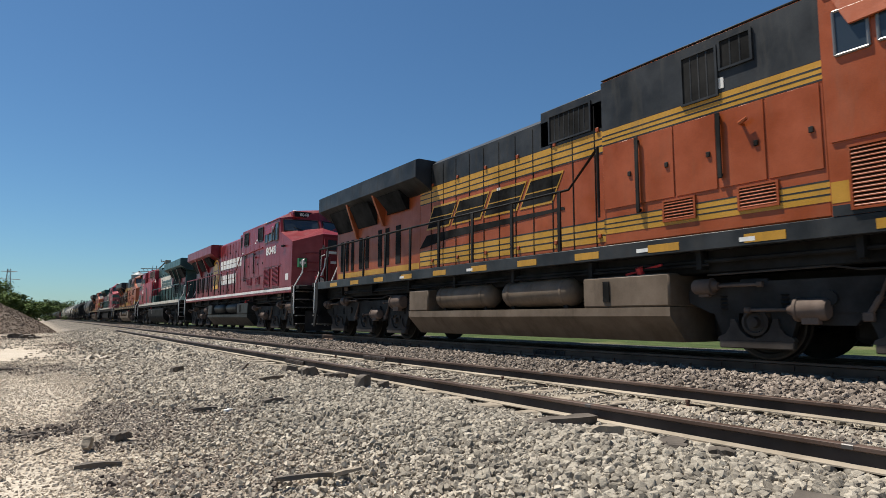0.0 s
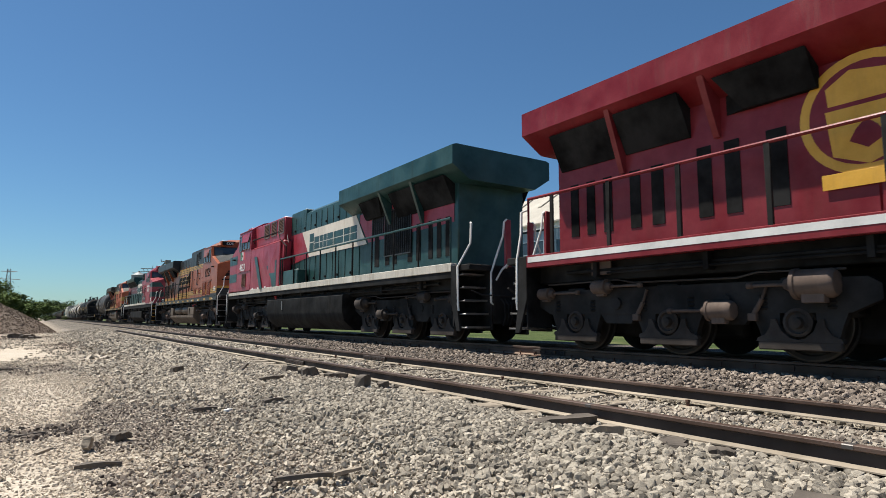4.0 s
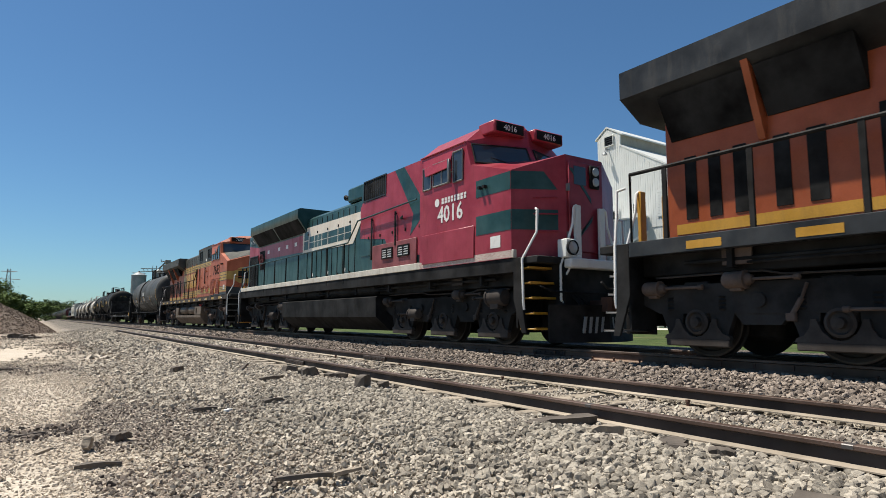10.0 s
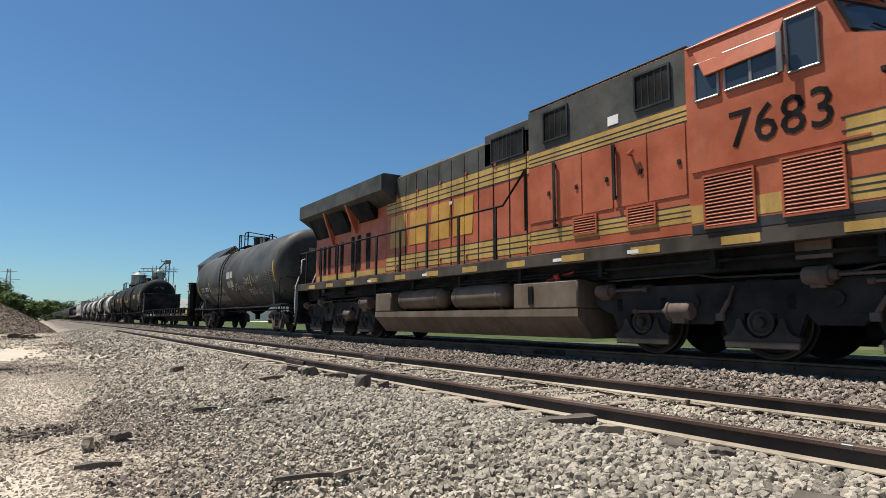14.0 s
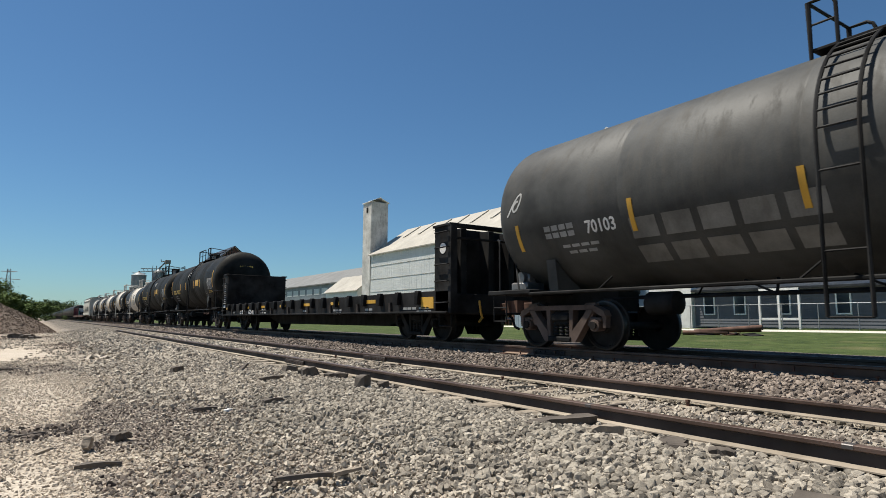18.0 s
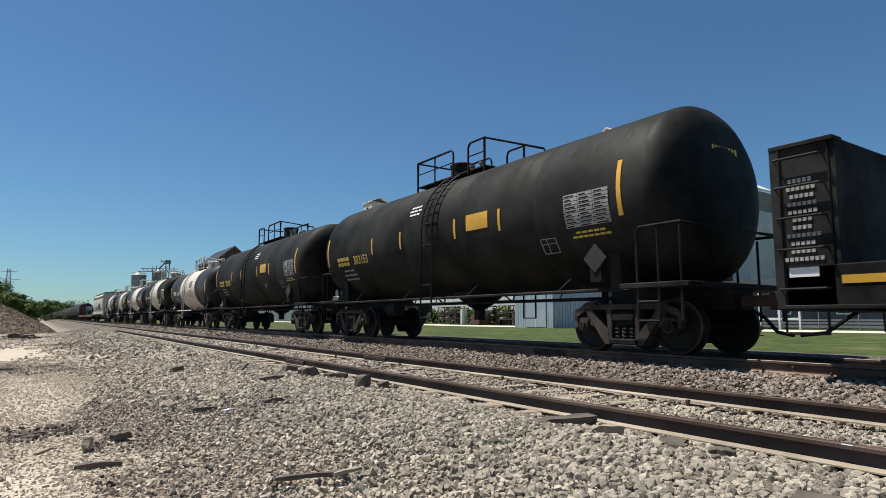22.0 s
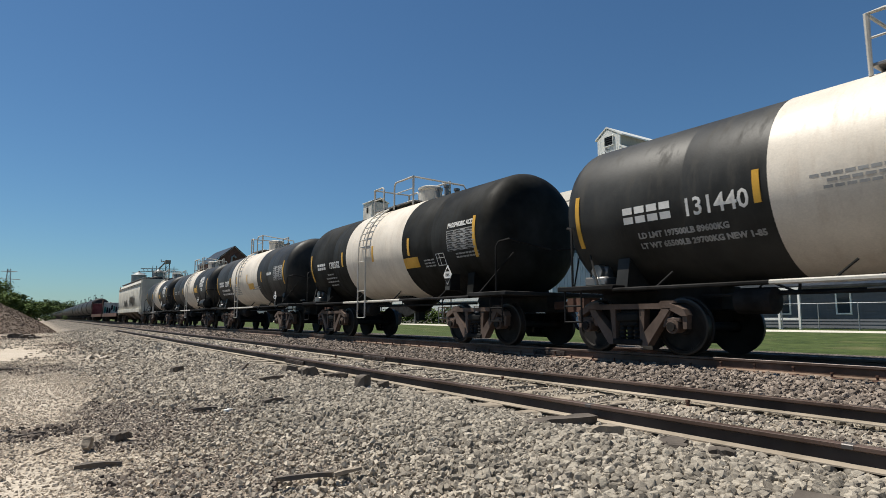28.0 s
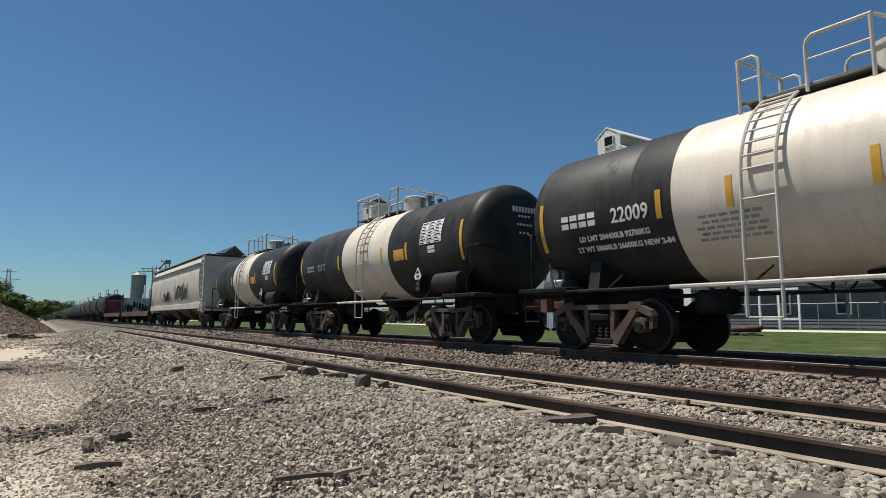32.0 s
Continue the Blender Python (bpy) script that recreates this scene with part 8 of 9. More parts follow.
def orange_loco(y0, number, old=False, label=""):
    body = ORANGE_OLD if old else ORANGE
    stripe = STRIPE_OLD if old else STRIPE
    dark = ROOF_OLD if old else ROOFGREY
    pal = dict(body=body, roof=dark, nose=body, cab=body, sill=SILL_OLD if old else ROOFGREY, glare=dark, deck=BLACK, rail=BLACK, post=BLACK, endrail=WHITE, lamp=STRIPE, tank=TANTANK, truck=LOCO_TRUCK, latch=body, striped=True, ac=METALWHITE, seam=GRATE,
               vents=((-3.76, -3.17, 3.98, 4.52), (-5.94, -5.32, 3.98, 4.52)) if old else ((-4.84, -4.31, 3.8, 4.5), (-5.36, -4.93, 4.15, 4.55)))
    car, side, hb, aw, a1 = build_loco(y0, False, number, pal, label)
    for sx in (-1, 1):
        x = hb + 0.016
        b0, b1 = a1 + 0.01, 3.99
        strip(car, "hood_band", dark, sx, x, b0, b1, 4.0, 4.57, 0.004, "dark grey upper band")
        strip(car, "stripe", stripe, sx, x, b0, b1, 3.58, 3.996, 0.004, "yellow stripe")
        strip(car, "stripe", stripe, sx, x, b0, b1, 1.95, 2.34, 0.004, "yellow stripe")
        for z in (3.58, 3.71, 3.84, 2.06, 2.18, 2.32):
            strip(car, "pinstripe", ROOFGREY, sx, x + 0.004, b0, b1, z, z + 0.028, 0.002)
        x = aw + 0.002
        strip(car, "hood_band", dark, sx, x, -6.24, a1 - 0.005, 3.8, 4.67, 0.003, "dark grey upper band")
        strip(car, "stripe", stripe, sx, x, -6.24, a1 - 0.005, 3.53, 3.796, 0.003, "yellow stripe")
        for z in (3.53, 3.61, 3.69):
            strip(car, "pinstripe", ROOFGREY, sx, x + 0.003, -6.24, a1 - 0.005, z, z + 0.024, 0.002)
        strip(car, "stripe", stripe, sx, x, -6.24, a1 - 0.005, 2.0, 2.26, 0.003, "yellow stripe")
        for z in (2.08, 2.16, 2.25):
            strip(car, "pinstripe", ROOFGREY, sx, x + 0.003, -6.24, a1 - 0.005, z, z + 0.02, 0.002)
        x = 1.552
        strip(car, "stripe", stripe, sx, x, -9.79, -6.26, 1.96, 2.22, 0.002, "yellow stripe")
        for z in (1.84, 2.04, 2.12, 2.21):
            strip(car, "pinstripe", ROOFGREY, sx, x + 0.002, -9.79, -8.35, z, z + 0.025, 0.002)
        strip(car, "lower_band", ROOFGREY, sx, 1.552, -9.79, -6.26, 1.8, 1.93, 0.003)
        strip(car, "stripe", stripe, sx, hb + 0.003, 4.05, 9.28, 1.9, 2.06, 0.003, "yellow stripe")
        for i in range(12):
            y = -8.8 + i * 1.55
            strip(car, "sill_mark", stripe, sx, 1.552, y, y + 0.55, 1.6, 1.72, 0.003)
        for y in (-9.0, -5.3, -3.6, 1.0, 4.0):
            strip(car, "notice", MARK, sx, 1.552, y, y + 0.22, 1.62, 1.68, 0.004)
        strip(car, "notice", MARK, sx, aw + 0.01, -4.95, -4.72, 3.86, 4.02, 0.004)
        strip(car, "notice", MARK, sx, hb + 0.022, 0.6, 0.72, 3.4, 3.48, 0.004)
    if number:
        number_on(car, side, number, -7.58, 2.94, 0.74 if old else 0.68, GRATE, 0.002)
    x = hb + 0.021
    if not old:
        slab_word(car, "emblem_slab", side, x, 3.62, 2.92, (0.98, 1.12, 1.1, 0.9), 0.5, GRATE, 0.62, 0.17, STRIPE)
        poly(car, "emblem_swoosh", GRATE, side, x, [(4.0, 2.42), (3.72, 2.44), (2.6, 2.56), (-1.35, 2.68), (-1.35, 2.74), (2.5, 2.76), (3.65, 2.74)], 0.004)
        # nose emblem on the front faces
        for sx in (-1, 1):
            a, b = Vector((sx * 1.55, -9.8, 0)), Vector((sx * 0.55, -10.36, 0))
            nrm = Vector((sx * -(b.y - a.y), (b.x - a.x) * sx, 0)).normalized()
            if nrm.y > 0:
                nrm = -nrm
            f = lambda u, z, h: a.lerp(b, u) + Vector((0, 0, z)) + nrm * h
            face = lambda us, h0, h1: Shape().add([f(u, z, h) for h in (h0, h1) for u, z in us], [tuple(range(len(us) - 1, -1, -1)), tuple(range(len(us), 2 * len(us)))] + [(i, (i + 1) % len(us), len(us) + (i + 1) % len(us), len(us) + i) for i in range(len(us))])
            part("nose_emblem", face([(0.2, 2.62), (0.95, 2.66), (0.95, 2.74), (0.3, 2.72)], 0.002, 0.006), GRATE, car, smooth=False)
            part("nose_emblem", face([(0.35, 2.85), (0.95, 2.88), (0.95, 3.16), (0.5, 3.14)], 0.002, 0.006), GRATE, car, smooth=False)
            part("nose_stripe", face([(0, 2.2), (1, 2.2), (1, 2.32), (0, 2.32)], 0.002, 0.006), stripe, car, smooth=False)
            part("nose_band", face([(0, 1.81), (1, 1.81), (1, 2.19), (0, 2.19)], 0.002, 0.006), ROOFGREY, car, smooth=False)
        part("nose_emblem", Shape().prism([(-0.5, 2.9), (0.25, 2.9), (0.42, 3.16), (-0.4, 3.16)], "y", -10.41, -10.404), GRATE, car)
        part("nose_emblem", Shape().box(-0.5, 0.5, -10.41, -10.404, 2.66, 2.74), GRATE, car)
        part("nose_stripe", Shape().box(-0.5, 0.5, -10.41, -10.404, 2.2, 2.32), stripe, car)
    else:
        slab_word(car, "emblem_slab", side, x, 3.76, 2.58, (0.9, 0.9, 0.85, 0.8), 0.92, STRIPE, 0.06, 0.18)
        for sx in (-1, 1):
            strip(car, "nose_shield", stripe, sx, 1.552, -9.79, -8.35, 2.55, 2.98, 0.003, "yellow nose shield")
            for z in (2.53, 2.66, 2.8, 2.97):
                strip(car, "pinstripe", ROOFGREY, sx, 1.556, -9.79, -8.3, z, z + 0.025, 0.002)
            a, b = Vector((sx * 1.55, -9.8, 0)), Vector((sx * 0.55, -10.36, 0))
            nrm = Vector((sx * -(b.y - a.y), (b.x - a.x) * sx, 0)).normalized()
            if nrm.y > 0:
                nrm = -nrm
            f = lambda u, z, h: a.lerp(b, u) + Vector((0, 0, z)) + nrm * h
            face = lambda us, h0, h1: Shape().add([f(u, z, h) for h in (h0, h1) for u, z in us], [tuple(range(len(us) - 1, -1, -1)), tuple(range(len(us), 2 * len(us)))] + [(i, (i + 1) % len(us), len(us) + (i + 1) % len(us), len(us) + i) for i in range(len(us))])
            part("nose_shield", face([(0, 2.55), (0.3, 2.55), (0.6, 2.35), (1, 2.35), (1, 3.2), (0.6, 3.18), (0.3, 2.98), (0, 2.98)], 0.002, 0.006), stripe, car, smooth=False)
            part("nose_band", face([(0, 1.81), (1, 1.81), (1, 2.1), (0, 2.2)], 0.002, 0.006), ROOFGREY, car, smooth=False)
            part("nose_emblem", face([(0.5, 2.6), (0.95, 2.6), (0.95, 3.0), (0.5, 3.0)], 0.006, 0.01), GRATE, car, smooth=False)
        part("nose_shield", Shape().box(-0.5, 0.5, -10.41, -10.404, 2.35, 3.2), stripe, car)
        part("nose_emblem", Shape().box(-0.45, 0.0, -10.418, -10.411, 2.6, 3.0), GRATE, car)
    return car


def maroon_loco(y0):
    pal = dict(body=RED, roof=RED, nose=RED, cab=RED, sill=RED, deck=BLACK, rail=RED, post=BLACK, endrail=WHITE, lamp=RED, tank=TANKDUST, truck=LOCO_TRUCK, latch=BLACK, seam=OLDRED,
               vents=((-3.76, -3.17, 3.98, 4.52), (-5.94, -5.32, 3.98, 4.52)))
    car, side, hb, aw, a1 = build_loco(y0, False, "8048", pal, "maroon red diesel locomotive with white lettering and gold crest")
    for sx in (-1, 1):
        strip(car, "sill_line", MARK, sx, 1.552, -9.8, 9.8, 1.66, 1.765, 0.004, "white sill stripe")
    letters("number", "8048", 0.46, MARK, car, side_m(side, -7.27, 3.22, 1.556), 0.003, 1.45, bold=0.012)
    x = hb + 0.018
    for z, h, widths in ((3.22, 0.47, (0.54, 0.5, 0.52, 0.5, 0.52, 0.18, 0.52, 0.52)), (2.4, 0.5, (0.46, 0.5, 0.48, 0.18, 0.4, 0.18, 0.46))):
        slab_word(car, "lettering_slab", side, x + 0.01, 3.06, z, widths, h, MARK, 0.0, 0.09)
    cy, cz, d = 4.09, 3.14, hb + 0.016
    crest = part("crest", Shape().lathe([(-d - 0.016, 0.78), (-d, 0.78)], 36, "x", (0, cy, cz)), GOLD, car, "round gold crest with red centre")
    part("crest_ring", Shape().lathe([(-d - 0.02, 0.66), (-d - 0.016, 0.66)], 32, "x", (0, cy, cz)), RED, crest)
    part("crest_shield", Shape().prism([(cy - 0.4, cz - 0.5), (cy, cz - 0.66), (cy + 0.4, cz - 0.5), (cy + 0.46, cz + 0.1), (cy - 0.46, cz + 0.1)], "x", -d - 0.026, -d - 0.02), GOLD, crest)
    part("crest_beast", Shape().prism([(cy - 0.42, cz + 0.16), (cy + 0.42, cz + 0.16), (cy + 0.44, cz + 0.4), (cy + 0.15, cz + 0.58), (cy - 0.25, cz + 0.5), (cy - 0.44, cz + 0.28)], "x", -d - 0.026, -d - 0.02), GOLD, crest)
    part("crest_scroll", Shape().box(-d - 0.024, -d - 0.016, cy - 0.55, cy + 0.55, cz - 0.92, cz - 0.72, 0.002), GOLD, crest)
    part("crest_leaf", Shape().prism([(cy, cz - 0.08), (cy - 0.12, cz - 0.2), (cy - 0.2, cz - 0.34), (cy, cz - 0.46), (cy + 0.2, cz - 0.34), (cy + 0.12, cz - 0.2)], "x", -d - 0.03, -d - 0.026), RED, crest)
    g = part("safety_badge", Shape().box(-1.42, -1.1, -10.12, -9.96, 2.5, 2.84), SIGN_GREEN, car, "green badge with a white cross")
    g.data.transform(Matrix.Translation((0.02, -0.02, 0)))
    part("badge_cross", Shape().box(-1.30, -1.18, -10.146, -10.14, 2.56, 2.78).box(-1.37, -1.12, -10.146, -10.14, 2.63, 2.71), MARK, g)
    part("nose_letter", Shape().box(-0.42, -0.32, -10.412, -10.404, 2.66, 3.14).box(-0.42, 0.0, -10.412, -10.404, 3.04, 3.14).box(-0.42, 0.0, -10.412, -10.404, 2.66, 2.76), MARK, car)
    for y, z in ((-3.0, 3.6), (-3.4, 3.5), (-5.2, 4.0), (-5.0, 3.9)):
        strip(car, "notice", MARK, side, aw + 0.018, y, y + 0.16, z, z + 0.07)
    letters("lettering", "F", 0.22, MARK, car, side_m(side, -10.0, 1.35, 1.556), 0.003)


def green_loco_reversed(y0):
    pal = dict(body=GREEN, roof=GREEN, nose=FXRED, cab=FXRED, sill=SILLWHITE, deck=BLACK, rail=GREEN, post=BLACK, endrail=WHITE, lamp=FXRED, tank=BLACK, truck=BLACK, latch=BLACK, seam=BLACK, vents=())
    car, side, hb, aw, a1 = build_loco(y0, True, "4623", pal, "green, white and crimson diesel locomotive running cab last", louvre_cab=False)
    x = hb + 0.018
    poly(car, "white_band", TANKWHITE, side, x, [(-1.05, 3.9), (3.75, 3.9), (4.55, 2.88), (-0.28, 2.88)], 0.011, "white paint band")
    poly(car, "red_panel", FXRED, side, x, [(-2.28, 3.9), (-1.05, 3.9), (-0.28, 2.88), (-2.28, 2.7)], 0.011, "crimson paint panel")
    poly(car, "red_panel", FXRED, side, hb + 0.004, [(4.02, 3.86), (9.28, 3.86), (9.28, 2.95), (4.62, 2.92), (4.02, 3.6)], 0.004, "crimson paint panel")
    widths = (0.42, 0.46, 0.3, 0.3, 0.5, 0.8, 0.46, 0.5)
    slab_word(car, "lettering_slab", side, x + 0.012, -0.25, 3.08, widths[:1], 0.66, GREEN, 0.0, 0.1)
    slab_word(car, "lettering_slab", side, x + 0.012, 0.22, 3.12, widths[1:], 0.46, GREEN, 0.0, 0.05)
    for z0, z1, ln in ((3.16, 3.58, 1.35), (2.31, 2.71, 1.3)):
        strip(car, "nose_band", GREEN, side, 1.552, -9.79, -9.79 + ln, z0, z1, 0.004, "green nose stripe")
    poly(car, "hood_slash", GREEN, side, 1.576, [(-4.7, 1.82), (-5.6, 3.28), (-5.2, 3.28), (-4.35, 1.82)], 0.004)
    poly(car, "hood_slash", GREEN, side, 1.544, [(-2.62, 2.95), (-3.9, 2.75), (-3.3, 2.2), (-3.1, 1.82), (-2.62, 1.82)], 0.004)
    number_on(car, side, "4623", -7.57, 2.8, 0.46, MARK)
    for i, m in enumerate((SIGN_GREEN, MARK, SEALRED)):
        strip(car, "flag", m, side, 1.553, -7.92 + 0.24 * i, -7.68 + 0.24 * i, 3.3, 3.69, 0.003, "painted tricolour flag")
    part("flag_seal", Shape().lathe([(side * 1.556, 0.07), (side * 1.559, 0.07)], 14, "x", (0, -7.56, 3.5)), RUST, car)
    louvre_panel(car, side, 1.555, -7.47, -6.97, 2.05, 2.6, 8, RUST, RUST, upright=True)
    part("panel_ledge", Shape().box(side * 1.55, side * 1.575, -8.3, -6.3, 2.74, 2.77), FXRED, car)
    for y in (-5.9, -5.1, -4.1):
        strip(car, "notice", MARK, side, 1.55, y, y + 0.2, 1.84, 1.92)
    grille(car, side, hb + 0.012, 4.95, 5.6, 3.1, 3.72)
    grille(car, side, hb + 0.012, 5.75, 7.2, 2.4, 3.7)
    letters("number", "4623", 0.26, MARK, car, Matrix.Translation((0.4, 9.31, 3.4)) @ Matrix(((-1, 0, 0, 0), (0, 0, 1, 0), (0, 1, 0, 0), (0, 0, 0, 1))), 0.003)
    part("end_panel", Shape().box(-1.04, 1.04, 9.302, 9.306, 2.95, 3.8), FXRED, car)
    letters("lettering", "F", 0.22, MARK, car, side_m(side, -10.0, 1.35, 1.556), 0.003)


def green_loco(y0):
    pal = dict(body=GREEN, roof=GREEN, nose=FXRED, cab=FXRED, sill=SILLWHITE, deck=BLACK, rail=GREEN, post=BLACK, endrail=WHITE, lamp=METALWHITE, tank=BLACK, truck=BLACK, latch=BLACK, yellow_steps=True, seam=BLACK, vents=((-4.2, -2.85, 4.1, 4.66),))
    car, side, hb, aw, a1 = build_loco(y0, False, "4016", pal, "green, white and crimson diesel locomotive with flared radiators", emd=True, louvre_cab=False)
    x = hb + 0.018
    poly(car, "white_band", TANKWHITE, side, x, [(2.9, 3.97), (2.9, 3.03), (-1.55, 2.97), (-2.4, 3.93)], 0.011, "white paint band")
    widths = (0.42, 0.46, 0.3, 0.3, 0.5, 0.8, 0.46, 0.5)
    slab_word(car, "lettering_slab", side, x + 0.012, 2.75, 3.14, widths[:1], 0.68, GREEN, 0.0, 0.1)
    slab_word(car, "lettering_slab", side, x + 0.012, 2.23, 3.16, widths[1:], 0.44, GREEN, 0.0, 0.05)
    poly(car, "red_panel", FXRED, side, aw + 0.018, [(-2.62, 3.9), (-2.62, 2.98), (-4.2, 2.8), (-4.6, 2.2), (-6.24, 2.2), (-6.24, 4.66), (-4.25, 4.66), (-4.2, 4.05), (-2.75, 4.05)], 0.004, "crimson paint panel")
    poly(car, "green_slash", GREEN, side, aw + 0.023, [(-4.75, 4.66), (-5.25, 4.66), (-6.22, 3.6), (-6.22, 3.2), (-5.6, 2.75), (-5.75, 3.3)], 0.004)
    poly(car, "red_panel", FXRED, side, hb + 0.004, [(2.95, 3.75), (8.5, 3.78), (9.98, 3.98), (9.98, 3.3), (8.4, 3.2), (2.95, 3.1)], 0.004, "crimson paint panel")
    part("grimy_panel", Shape().box(side * (aw + 0.02), side * (aw + 0.06), -5.95, -3.5, 1.95, 2.66, 0.01), paint("grimy_red", (0.2, 0.045, 0.05), 0.7, 0, 0.3, 0.6), car, "grimy equipment cover")
    for y in (-4.7, -5.6):
        for k in range(2):
            louvre_panel(car, side, aw + 0.062, y + 0.3 * k, y + 0.24 + 0.3 * k, 2.25, 2.5, 4, GRATE, MARKGREY)
    for z0, z1 in ((3.22, 3.6), (2.38, 2.8)):
        strip(car, "nose_band", GREEN, side, 1.552, -9.79, -8.62, z0, z1, 0.004, "green nose stripe")
        a, b = Vector((-1.55, -9.8, 0)), Vector((-0.55, -10.36, 0))
        nrm = Vector((-0.49, -0.87, 0))
        us = [(0, z0), (0.85, z0), (0.85 if z0 < 3 else 0.6, z1), (0, z1)]
        vs = [a.lerp(b, u) + Vector((0, 0, z)) + nrm * h for h in (0.003, 0.007) for u, z in us]
        part("nose_band", Shape().add(vs, [(3, 2, 1, 0), (4, 5, 6, 7), (0, 1, 5, 4), (1, 2, 6, 5), (2, 3, 7, 6), (3, 0, 4, 7)]), GREEN, car, "green nose stripe", smooth=False)
    part("nose_slash", Shape().prism([(-0.5, 3.7), (-0.4, 3.7), (0.15, 3.1), (0.15, 3.0)], "y", -10.41, -10.404).prism([(0.15, 2.6), (0.2, 2.75), (-0.3, 2.15), (-0.4, 2.15)], "y", -10.41, -10.404), GREEN, car)
    number_on(car, side, "4016", -7.6, 2.86, 0.55, MARK)
    slab_word(car, "lettering_slab", side, 1.554, -7.25, 3.3, (0.09,) * 8, 0.14, MARK, 0.0, 0.04)
    part("emblem_disc", Shape().lathe([(-1.558, 0.1), (-1.552, 0.1)], 16, "x", (0, -7.05, 3.36)), MARK, car)
    part("cab_panel", Shape().box(-1.575, -1.55, -8.55, -6.4, 1.9, 2.62, 0.01), FXRED, car)
    for y in (1.8, 0.4, -1.0):
        strip(car, "notice", MARK, side, x + 0.002, y, y + 0.14, 2.1, 2.22)
    for y in (7.0, 5.6, 4.6, 3.6):
        strip(car, "notice", MARK, side, hb + 0.009, y, y + 0.25, 3.4, 3.55)


orange_loco(9.55, "", label="orange diesel locomotive with dark roof and yellow stripes")
maroon_loco(31.85)
green_loco_reversed(54.15)
orange_loco(76.35, "8229", label="clean orange diesel locomotive with dark roof and yellow stripes")
green_loco(98.9)
orange_loco(121.3, "7683", True, label="faded grimy orange diesel locomotive with yellow nose shield")


# ---- loose stones ----
def patch_at(x, y, kinds):
    for px, py, rx, ry, kind in PATCHES:
        if kind in kinds and ((x - px) / rx) ** 2 + ((y - py) / ry) ** 2 < 1.0 + 1.3 * noise.noise((x * 2.6, y * 1.6, 4.0)):
            return True
    return False


def gravel():
    seen = lambda x, y: x < 2.9 * y + 0.6
    wander = lambda x, y: x + 0.55 * noise.noise((x * 0.7, y * 0.5, 3.0)) + 0.25 * noise.noise((x * 2.2, y * 1.6, 8.0))
    dark = ("oily", "bark", "brown")
    coarse = lambda x, y, r: clear_of_rails(x) and not 3.95 < x < 5.4 and seen(x, y) and r.random() < smooth(1.6, 2.9, wander(x, y)) * (0.6 if patch_at(x, y, dark) else 1.0)
    medium = lambda x, y, r: clear_of_rails(x) and seen(x, y) and r.random() < smooth(0.5, 1.9, wander(x, y)) * (1 - 0.5 * smooth(2.6, 3.4, x)) * (0.6 if patch_at(x, y, dark) else 1.0)
    fine = lambda x, y, r: r.random() < 1 - 0.8 * smooth(0.9, 2.2, wander(x, y)) and (not patch_at(x, y, dark) or r.random() < 0.5) and (not patch_at(x, y, ("cream", "sand")) or r.random() < 0.6)
    scatter("gravel", stone_spots(38000, 1.1, 6.2, 0.9, 7.5, 0.022, 0.06, 1, coarse, 1.1, 0.6), COARSE, "angular pale limestone gravel beside the siding", "gravel", forms=ROCKS)
    scatter("gravel", stone_spots(5200, 3.95, 5.4, 1.0, 16, 0.02, 0.06, 17, lambda x, y, r: clear_of_rails(x) and noise.noise((x * 2.2, y * 1.3, 2.0)) > -0.25, 1.4, 0.5), DIRTYSTONE, "dirty gravel and dust between the siding rails", "gravel", forms=ROCKS)
    scatter("gravel", stone_spots(40000, 0.3, 6.2, 1.3, 9.0, 0.014, 0.036, 21, medium, 1.1, 0.9), STONE, "small pale limestone chippings among the gravel", "gravel")
    scatter("gravel", stone_spots(24000, 0.5, 6.2, 7.2, 15, 0.022, 0.056, 7, medium, 1.1, 0.5), STONE, "angular pale limestone gravel beside the siding", "gravel")
    scatter("gravel", stone_spots(10000, 0.8, 6.2, 14, 42, 0.045, 0.1, 2, lambda x, y, r: clear_of_rails(x) and r.random() < smooth(0.6, 2.6, wander(x, y)), 1.4, 0.4), STONE, "pale gravel spread along the siding", "gravel")
    scatter("ballast", stone_spots(18000, 5.9, 8.55, 2.0, 36, 0.03, 0.075, 3, None, 1.5, 0.5), BALLAST, "brown-grey crushed ballast between the tracks", "ballast", forms=ROCKS)
    scatter("ballast", stone_spots(7000, 5.9, 8.55, 30, 75, 0.07, 0.14, 13, None, 1.3, 0.4), BALLAST, "brown-grey crushed ballast between the tracks", "ballast")
    scatter("yard_stones", stone_spots(72000, -1.7, 2.0, 2.4, 17, 0.008, 0.024, 4, fine, 1.25, 0.3), FINES, "fine gravel trodden into the sandy yard", "stones")
    scatter("grimy_stones", stone_spots(9000, -1.4, 2.7, 2.6, 16, 0.01, 0.028, 14, lambda x, y, r: patch_at(x, y, ("oily", "brown")), 1.2, 0.4), DIRTYSTONE, "grimy brown stones in dark patches of the yard", "stones")
    scatter("yard_debris", stone_spots(3500, -1.6, 2.6, 2.6, 40, 0.012, 0.045, 5, lambda x, y, r: patch_at(x, y, ("bark",)) or patch_at(x, y, ("brown",)) and r.random() < 0.4, 1.2, 0.3), SHARDS, "dark bark chips and broken wood on the dirt", "debris")
    scatter("dark_gravel", stone_spots(2200, 0.1, 2.2, 4.8, 8.6, 0.012, 0.03, 9, lambda x, y, r: patch_at(x, y, ("oily",)), 1.0, 0.4), SHARDS, "dark oily gravel stained patch on the yard", "gravel")
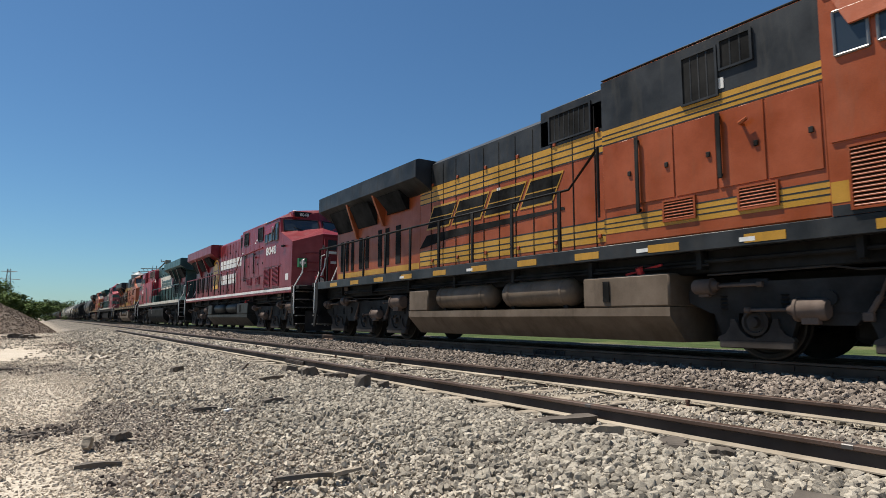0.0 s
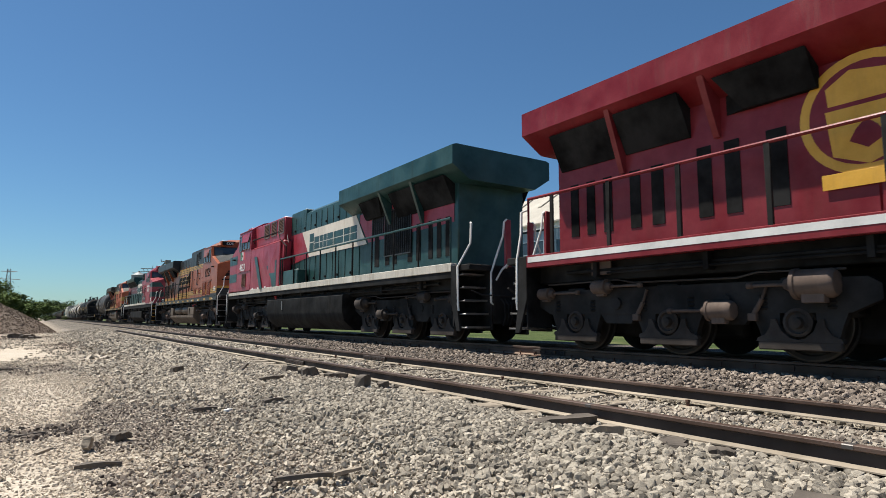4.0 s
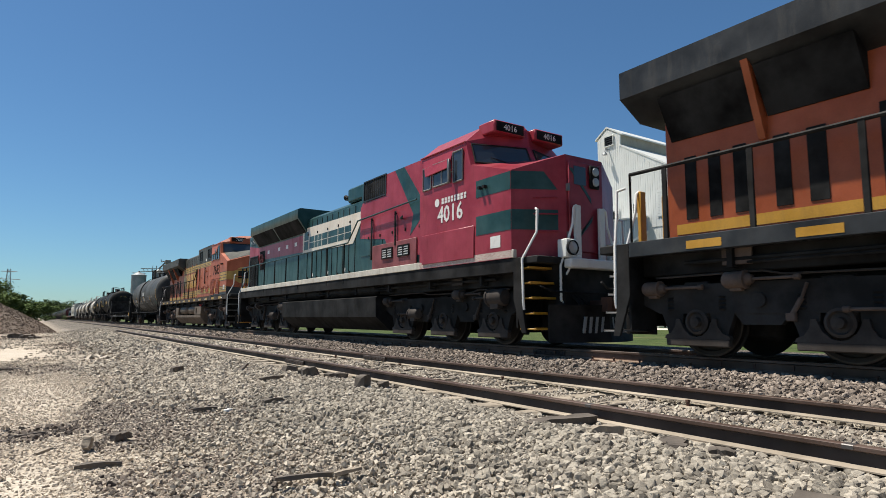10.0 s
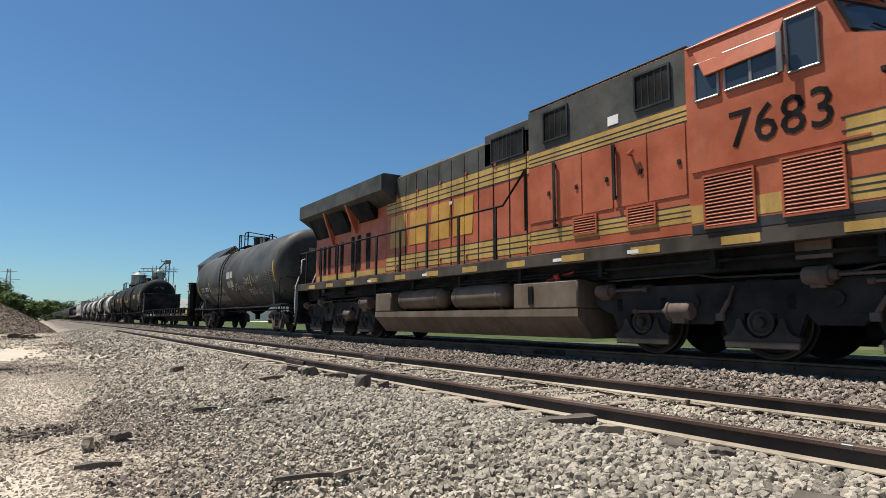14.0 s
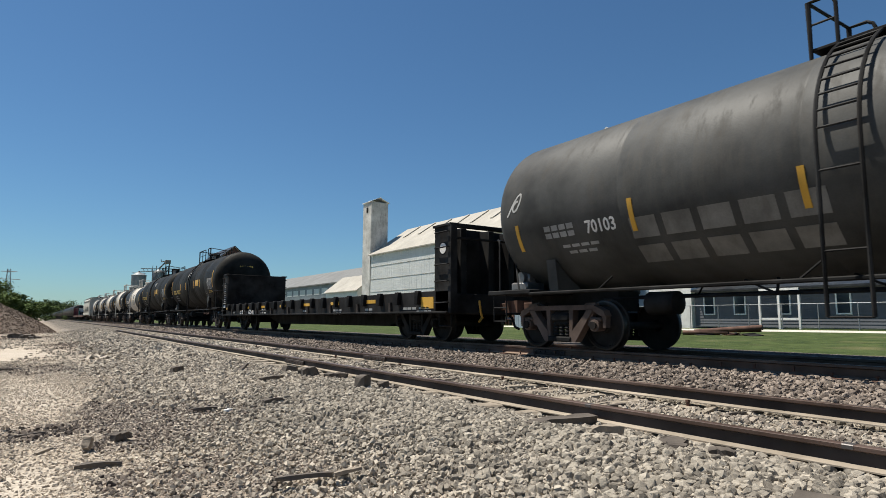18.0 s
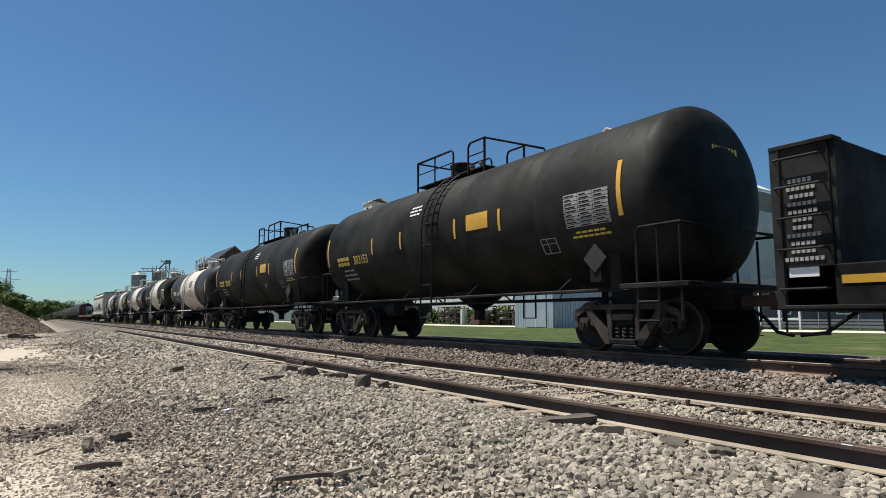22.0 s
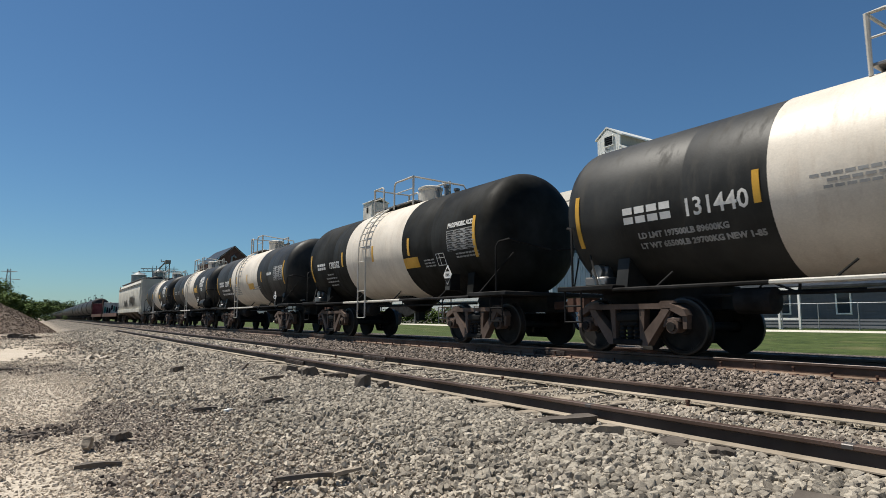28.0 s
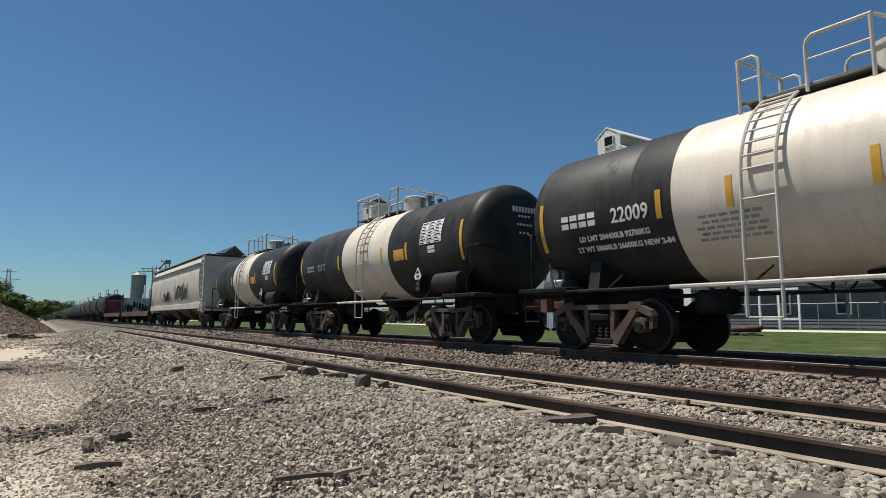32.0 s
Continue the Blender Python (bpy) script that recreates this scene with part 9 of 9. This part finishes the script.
    scatter("far_gravel", stone_spots(9000, -3.0, 3.5, 13, 50, 0.02, 0.06, 6, lambda x, y, r: not patch_at(x, y, dark + ("cream",)), 1.4, 0.3), STONE, "stones strewn over the far yard", "gravel")


gravel()


def offcut(x, y, l, w, h, turn, tip=0.0, material=TIE, label="broken dark wooden tie piece lying in the gravel", lift=0.0, rng=random.Random(31)):
    """A splintered piece of wood: l long, w wide, h high, one end ragged."""
    n = 5
    s = Shape()
    rings = []
    for i in range(n + 1):
        u = -l / 2 + l * i / n
        k = 1.0 if 0 < i < n else 0.8
        j = lambda a: a * rng.uniform(-0.12, 0.12)
        rings.append([(u + j(w), -w / 2 * k + j(w), 0 + j(h)), (u + j(w), w / 2 * k + j(w), 0 + j(h)), (u + j(w), w / 2 * k + j(w), h * k + j(h)), (u + j(w), -w / 2 * k + j(w), h * k + j(h))])
    o = new("wood_offcut", s.loft(rings).mesh("wood_offcut", material, False))
    o.matrix_world = pose(x, y, ground_z(x, y) - 0.01 + lift, 0, tip, turn)
    tagged(o, label, "wood", "wood pieces in the gravel")


def wood_pieces():
    """Broken tie ends by the siding, sticks on the yard."""
    plain = "weathered wooden tie end showing in the gravel"
    for x, y, l, w, h, turn, m in ((3.52, 3.53, 0.66, 0.16, 0.07, -3, TIE), (3.42, 3.0, 0.24, 0.1, 0.07, -22, TIEPALE), (2.68, 1.29, 0.4, 0.17, 0.1, 4, TIE), (3.4, 9.46, 0.22, 0.2, 0.09, 4, TIE), (3.24, 8.25, 0.2, 0.14, 0.12, -3, TIE), (3.38, 8.6, 0.26, 0.18, 0.1, 6, TIE), (3.6, 8.1, 0.3, 0.18, 0.08, 2, TIE), (3.17, 6.39, 0.16, 0.15, 0.15, 10, TIE), (3.42, 6.36, 0.14, 0.1, 0.09, 4, TIE), (3.5, 6.4, 0.3, 0.08, 0.04, 2, TIE)):
        offcut(x, y, l, w, h, turn, 0, m, plain, 0.03)
    for x, y, k in ((3.48, 2.5, 0), (3.4, 2.42, 1), (3.56, 2.56, 2), (3.49, 2.16, 3)):
        offcut(x, y, 0.2 - 0.02 * k, 0.11, 0.05, 40 * k, 0, TIE, "crumbling dark rotted tie wood in the gravel", 0.035)
    offcut(1.48, 6.53, 0.26, 0.05, 0.035, -4, 0, TIE, "charred dark stick lying on the dirt", 0.03)
    offcut(1.64, 6.3, 0.08, 0.05, 0.02, 30, 0, WHITE, "scrap of white paper on the dirt", 0.03)
    offcut(0.38, 5.32, 0.1, 0.05, 0.06, 60, -55, TIEPALE, "pale wood chunk standing on the dirt", 0.06)
    offcut(0.62, 5.62, 0.14, 0.07, 0.06, 30, 0, TIE, "dark wood chunk on the dirt", 0.02)
    offcut(0.4, 4.74, 0.28, 0.045, 0.03, -8, 0, TIE, "charred dark stick lying on the dirt", 0.02)
    offcut(1.37, 3.39, 0.42, 0.035, 0.025, -12, 0, TIE, "grey splintered branch in the gravel", 0.06)
    offcut(1.55, 3.3, 0.2, 0.03, 0.02, 14, 0, TIEPALE, "grey splintered branch in the gravel", 0.07)
    offcut(1.99, 11.0, 0.2, 0.13, 0.1, 20, 0, TIE, "weathered wood chunk in the gravel", 0.02)
    offcut(2.08, 6.26, 0.22, 0.06, 0.045, 10, 0, TIE, "dark stick in the gravel", 0.04)
    offcut(2.66, 8.1, 0.42, 0.05, 0.04, 30, 0, TIE, "thin dark stick in the gravel", 0.05)
    offcut(2.8, 9.95, 0.3, 0.05, 0.04, 50, -20, TIE, "thin dark stick in the gravel", 0.06)
    offcut(-0.4, 36.0, 0.6, 0.3, 0.2, 30, 0, TIE, "dark broken timber lying on the yard", 0.0)
    offcut(-0.9, 37.5, 0.7, 0.3, 0.22, 10, 0, TIE, "dark broken timber lying on the yard", 0.0)
    offcut(-0.1, 34.6, 0.5, 0.2, 0.12, 20, 0, TIE, "dark broken timber lying on the yard", 0.0)
    offcut(-0.45, 13.9, 0.5, 0.08, 0.05, -10, 0, TIE, "dark broken timber lying on the yard", 0.0)
    offcut(0.0, 6.3, 0.3, 0.04, 0.02, 25, 0, TIE, "dark stick lying on the dirt", 0.01)
    offcut(0.1, 5.5, 0.2, 0.04, 0.02, 60, 0, TIEPALE, "thin stick lying on the dirt", 0.01)
    rng = random.Random(8)
    for i in range(46):
        x, y = rng.uniform(4.1, 5.3), rng.uniform(3.0, 12.0)
        offcut(x, y, rng.uniform(0.12, 0.5), rng.uniform(0.02, 0.05), 0.025, rng.gauss(0, 14), 0, TIEPALE if i % 3 else TIE, "grey splinter of tie wood between the rails", 0.03)


wood_pieces()


# ---- movement ----
def motions():
    """The whole train rolls by, slowing a little; the wheels turn with it."""
    times = [i * 1.0 for i in range(33)]
    for car, y0, back in ROLLING:
        walk(car, [(t, pose(TRACK_X, y0 - run(t), 0, 0, 0, 180 if back else 0)) for t in times])
    steps = [i / 15 for i in range(481)]
    for w, r, back in WHEELSETS:
        x, y, z = w.location
        car = w.parent
        if abs(car.location.y + run(32.0)) > 330:
            continue
        k = -1 if back else 1
        walk(w, [(t, pose(x, y, z, k * math.degrees(run(t) / r) % 360)) for t in steps])


motions()
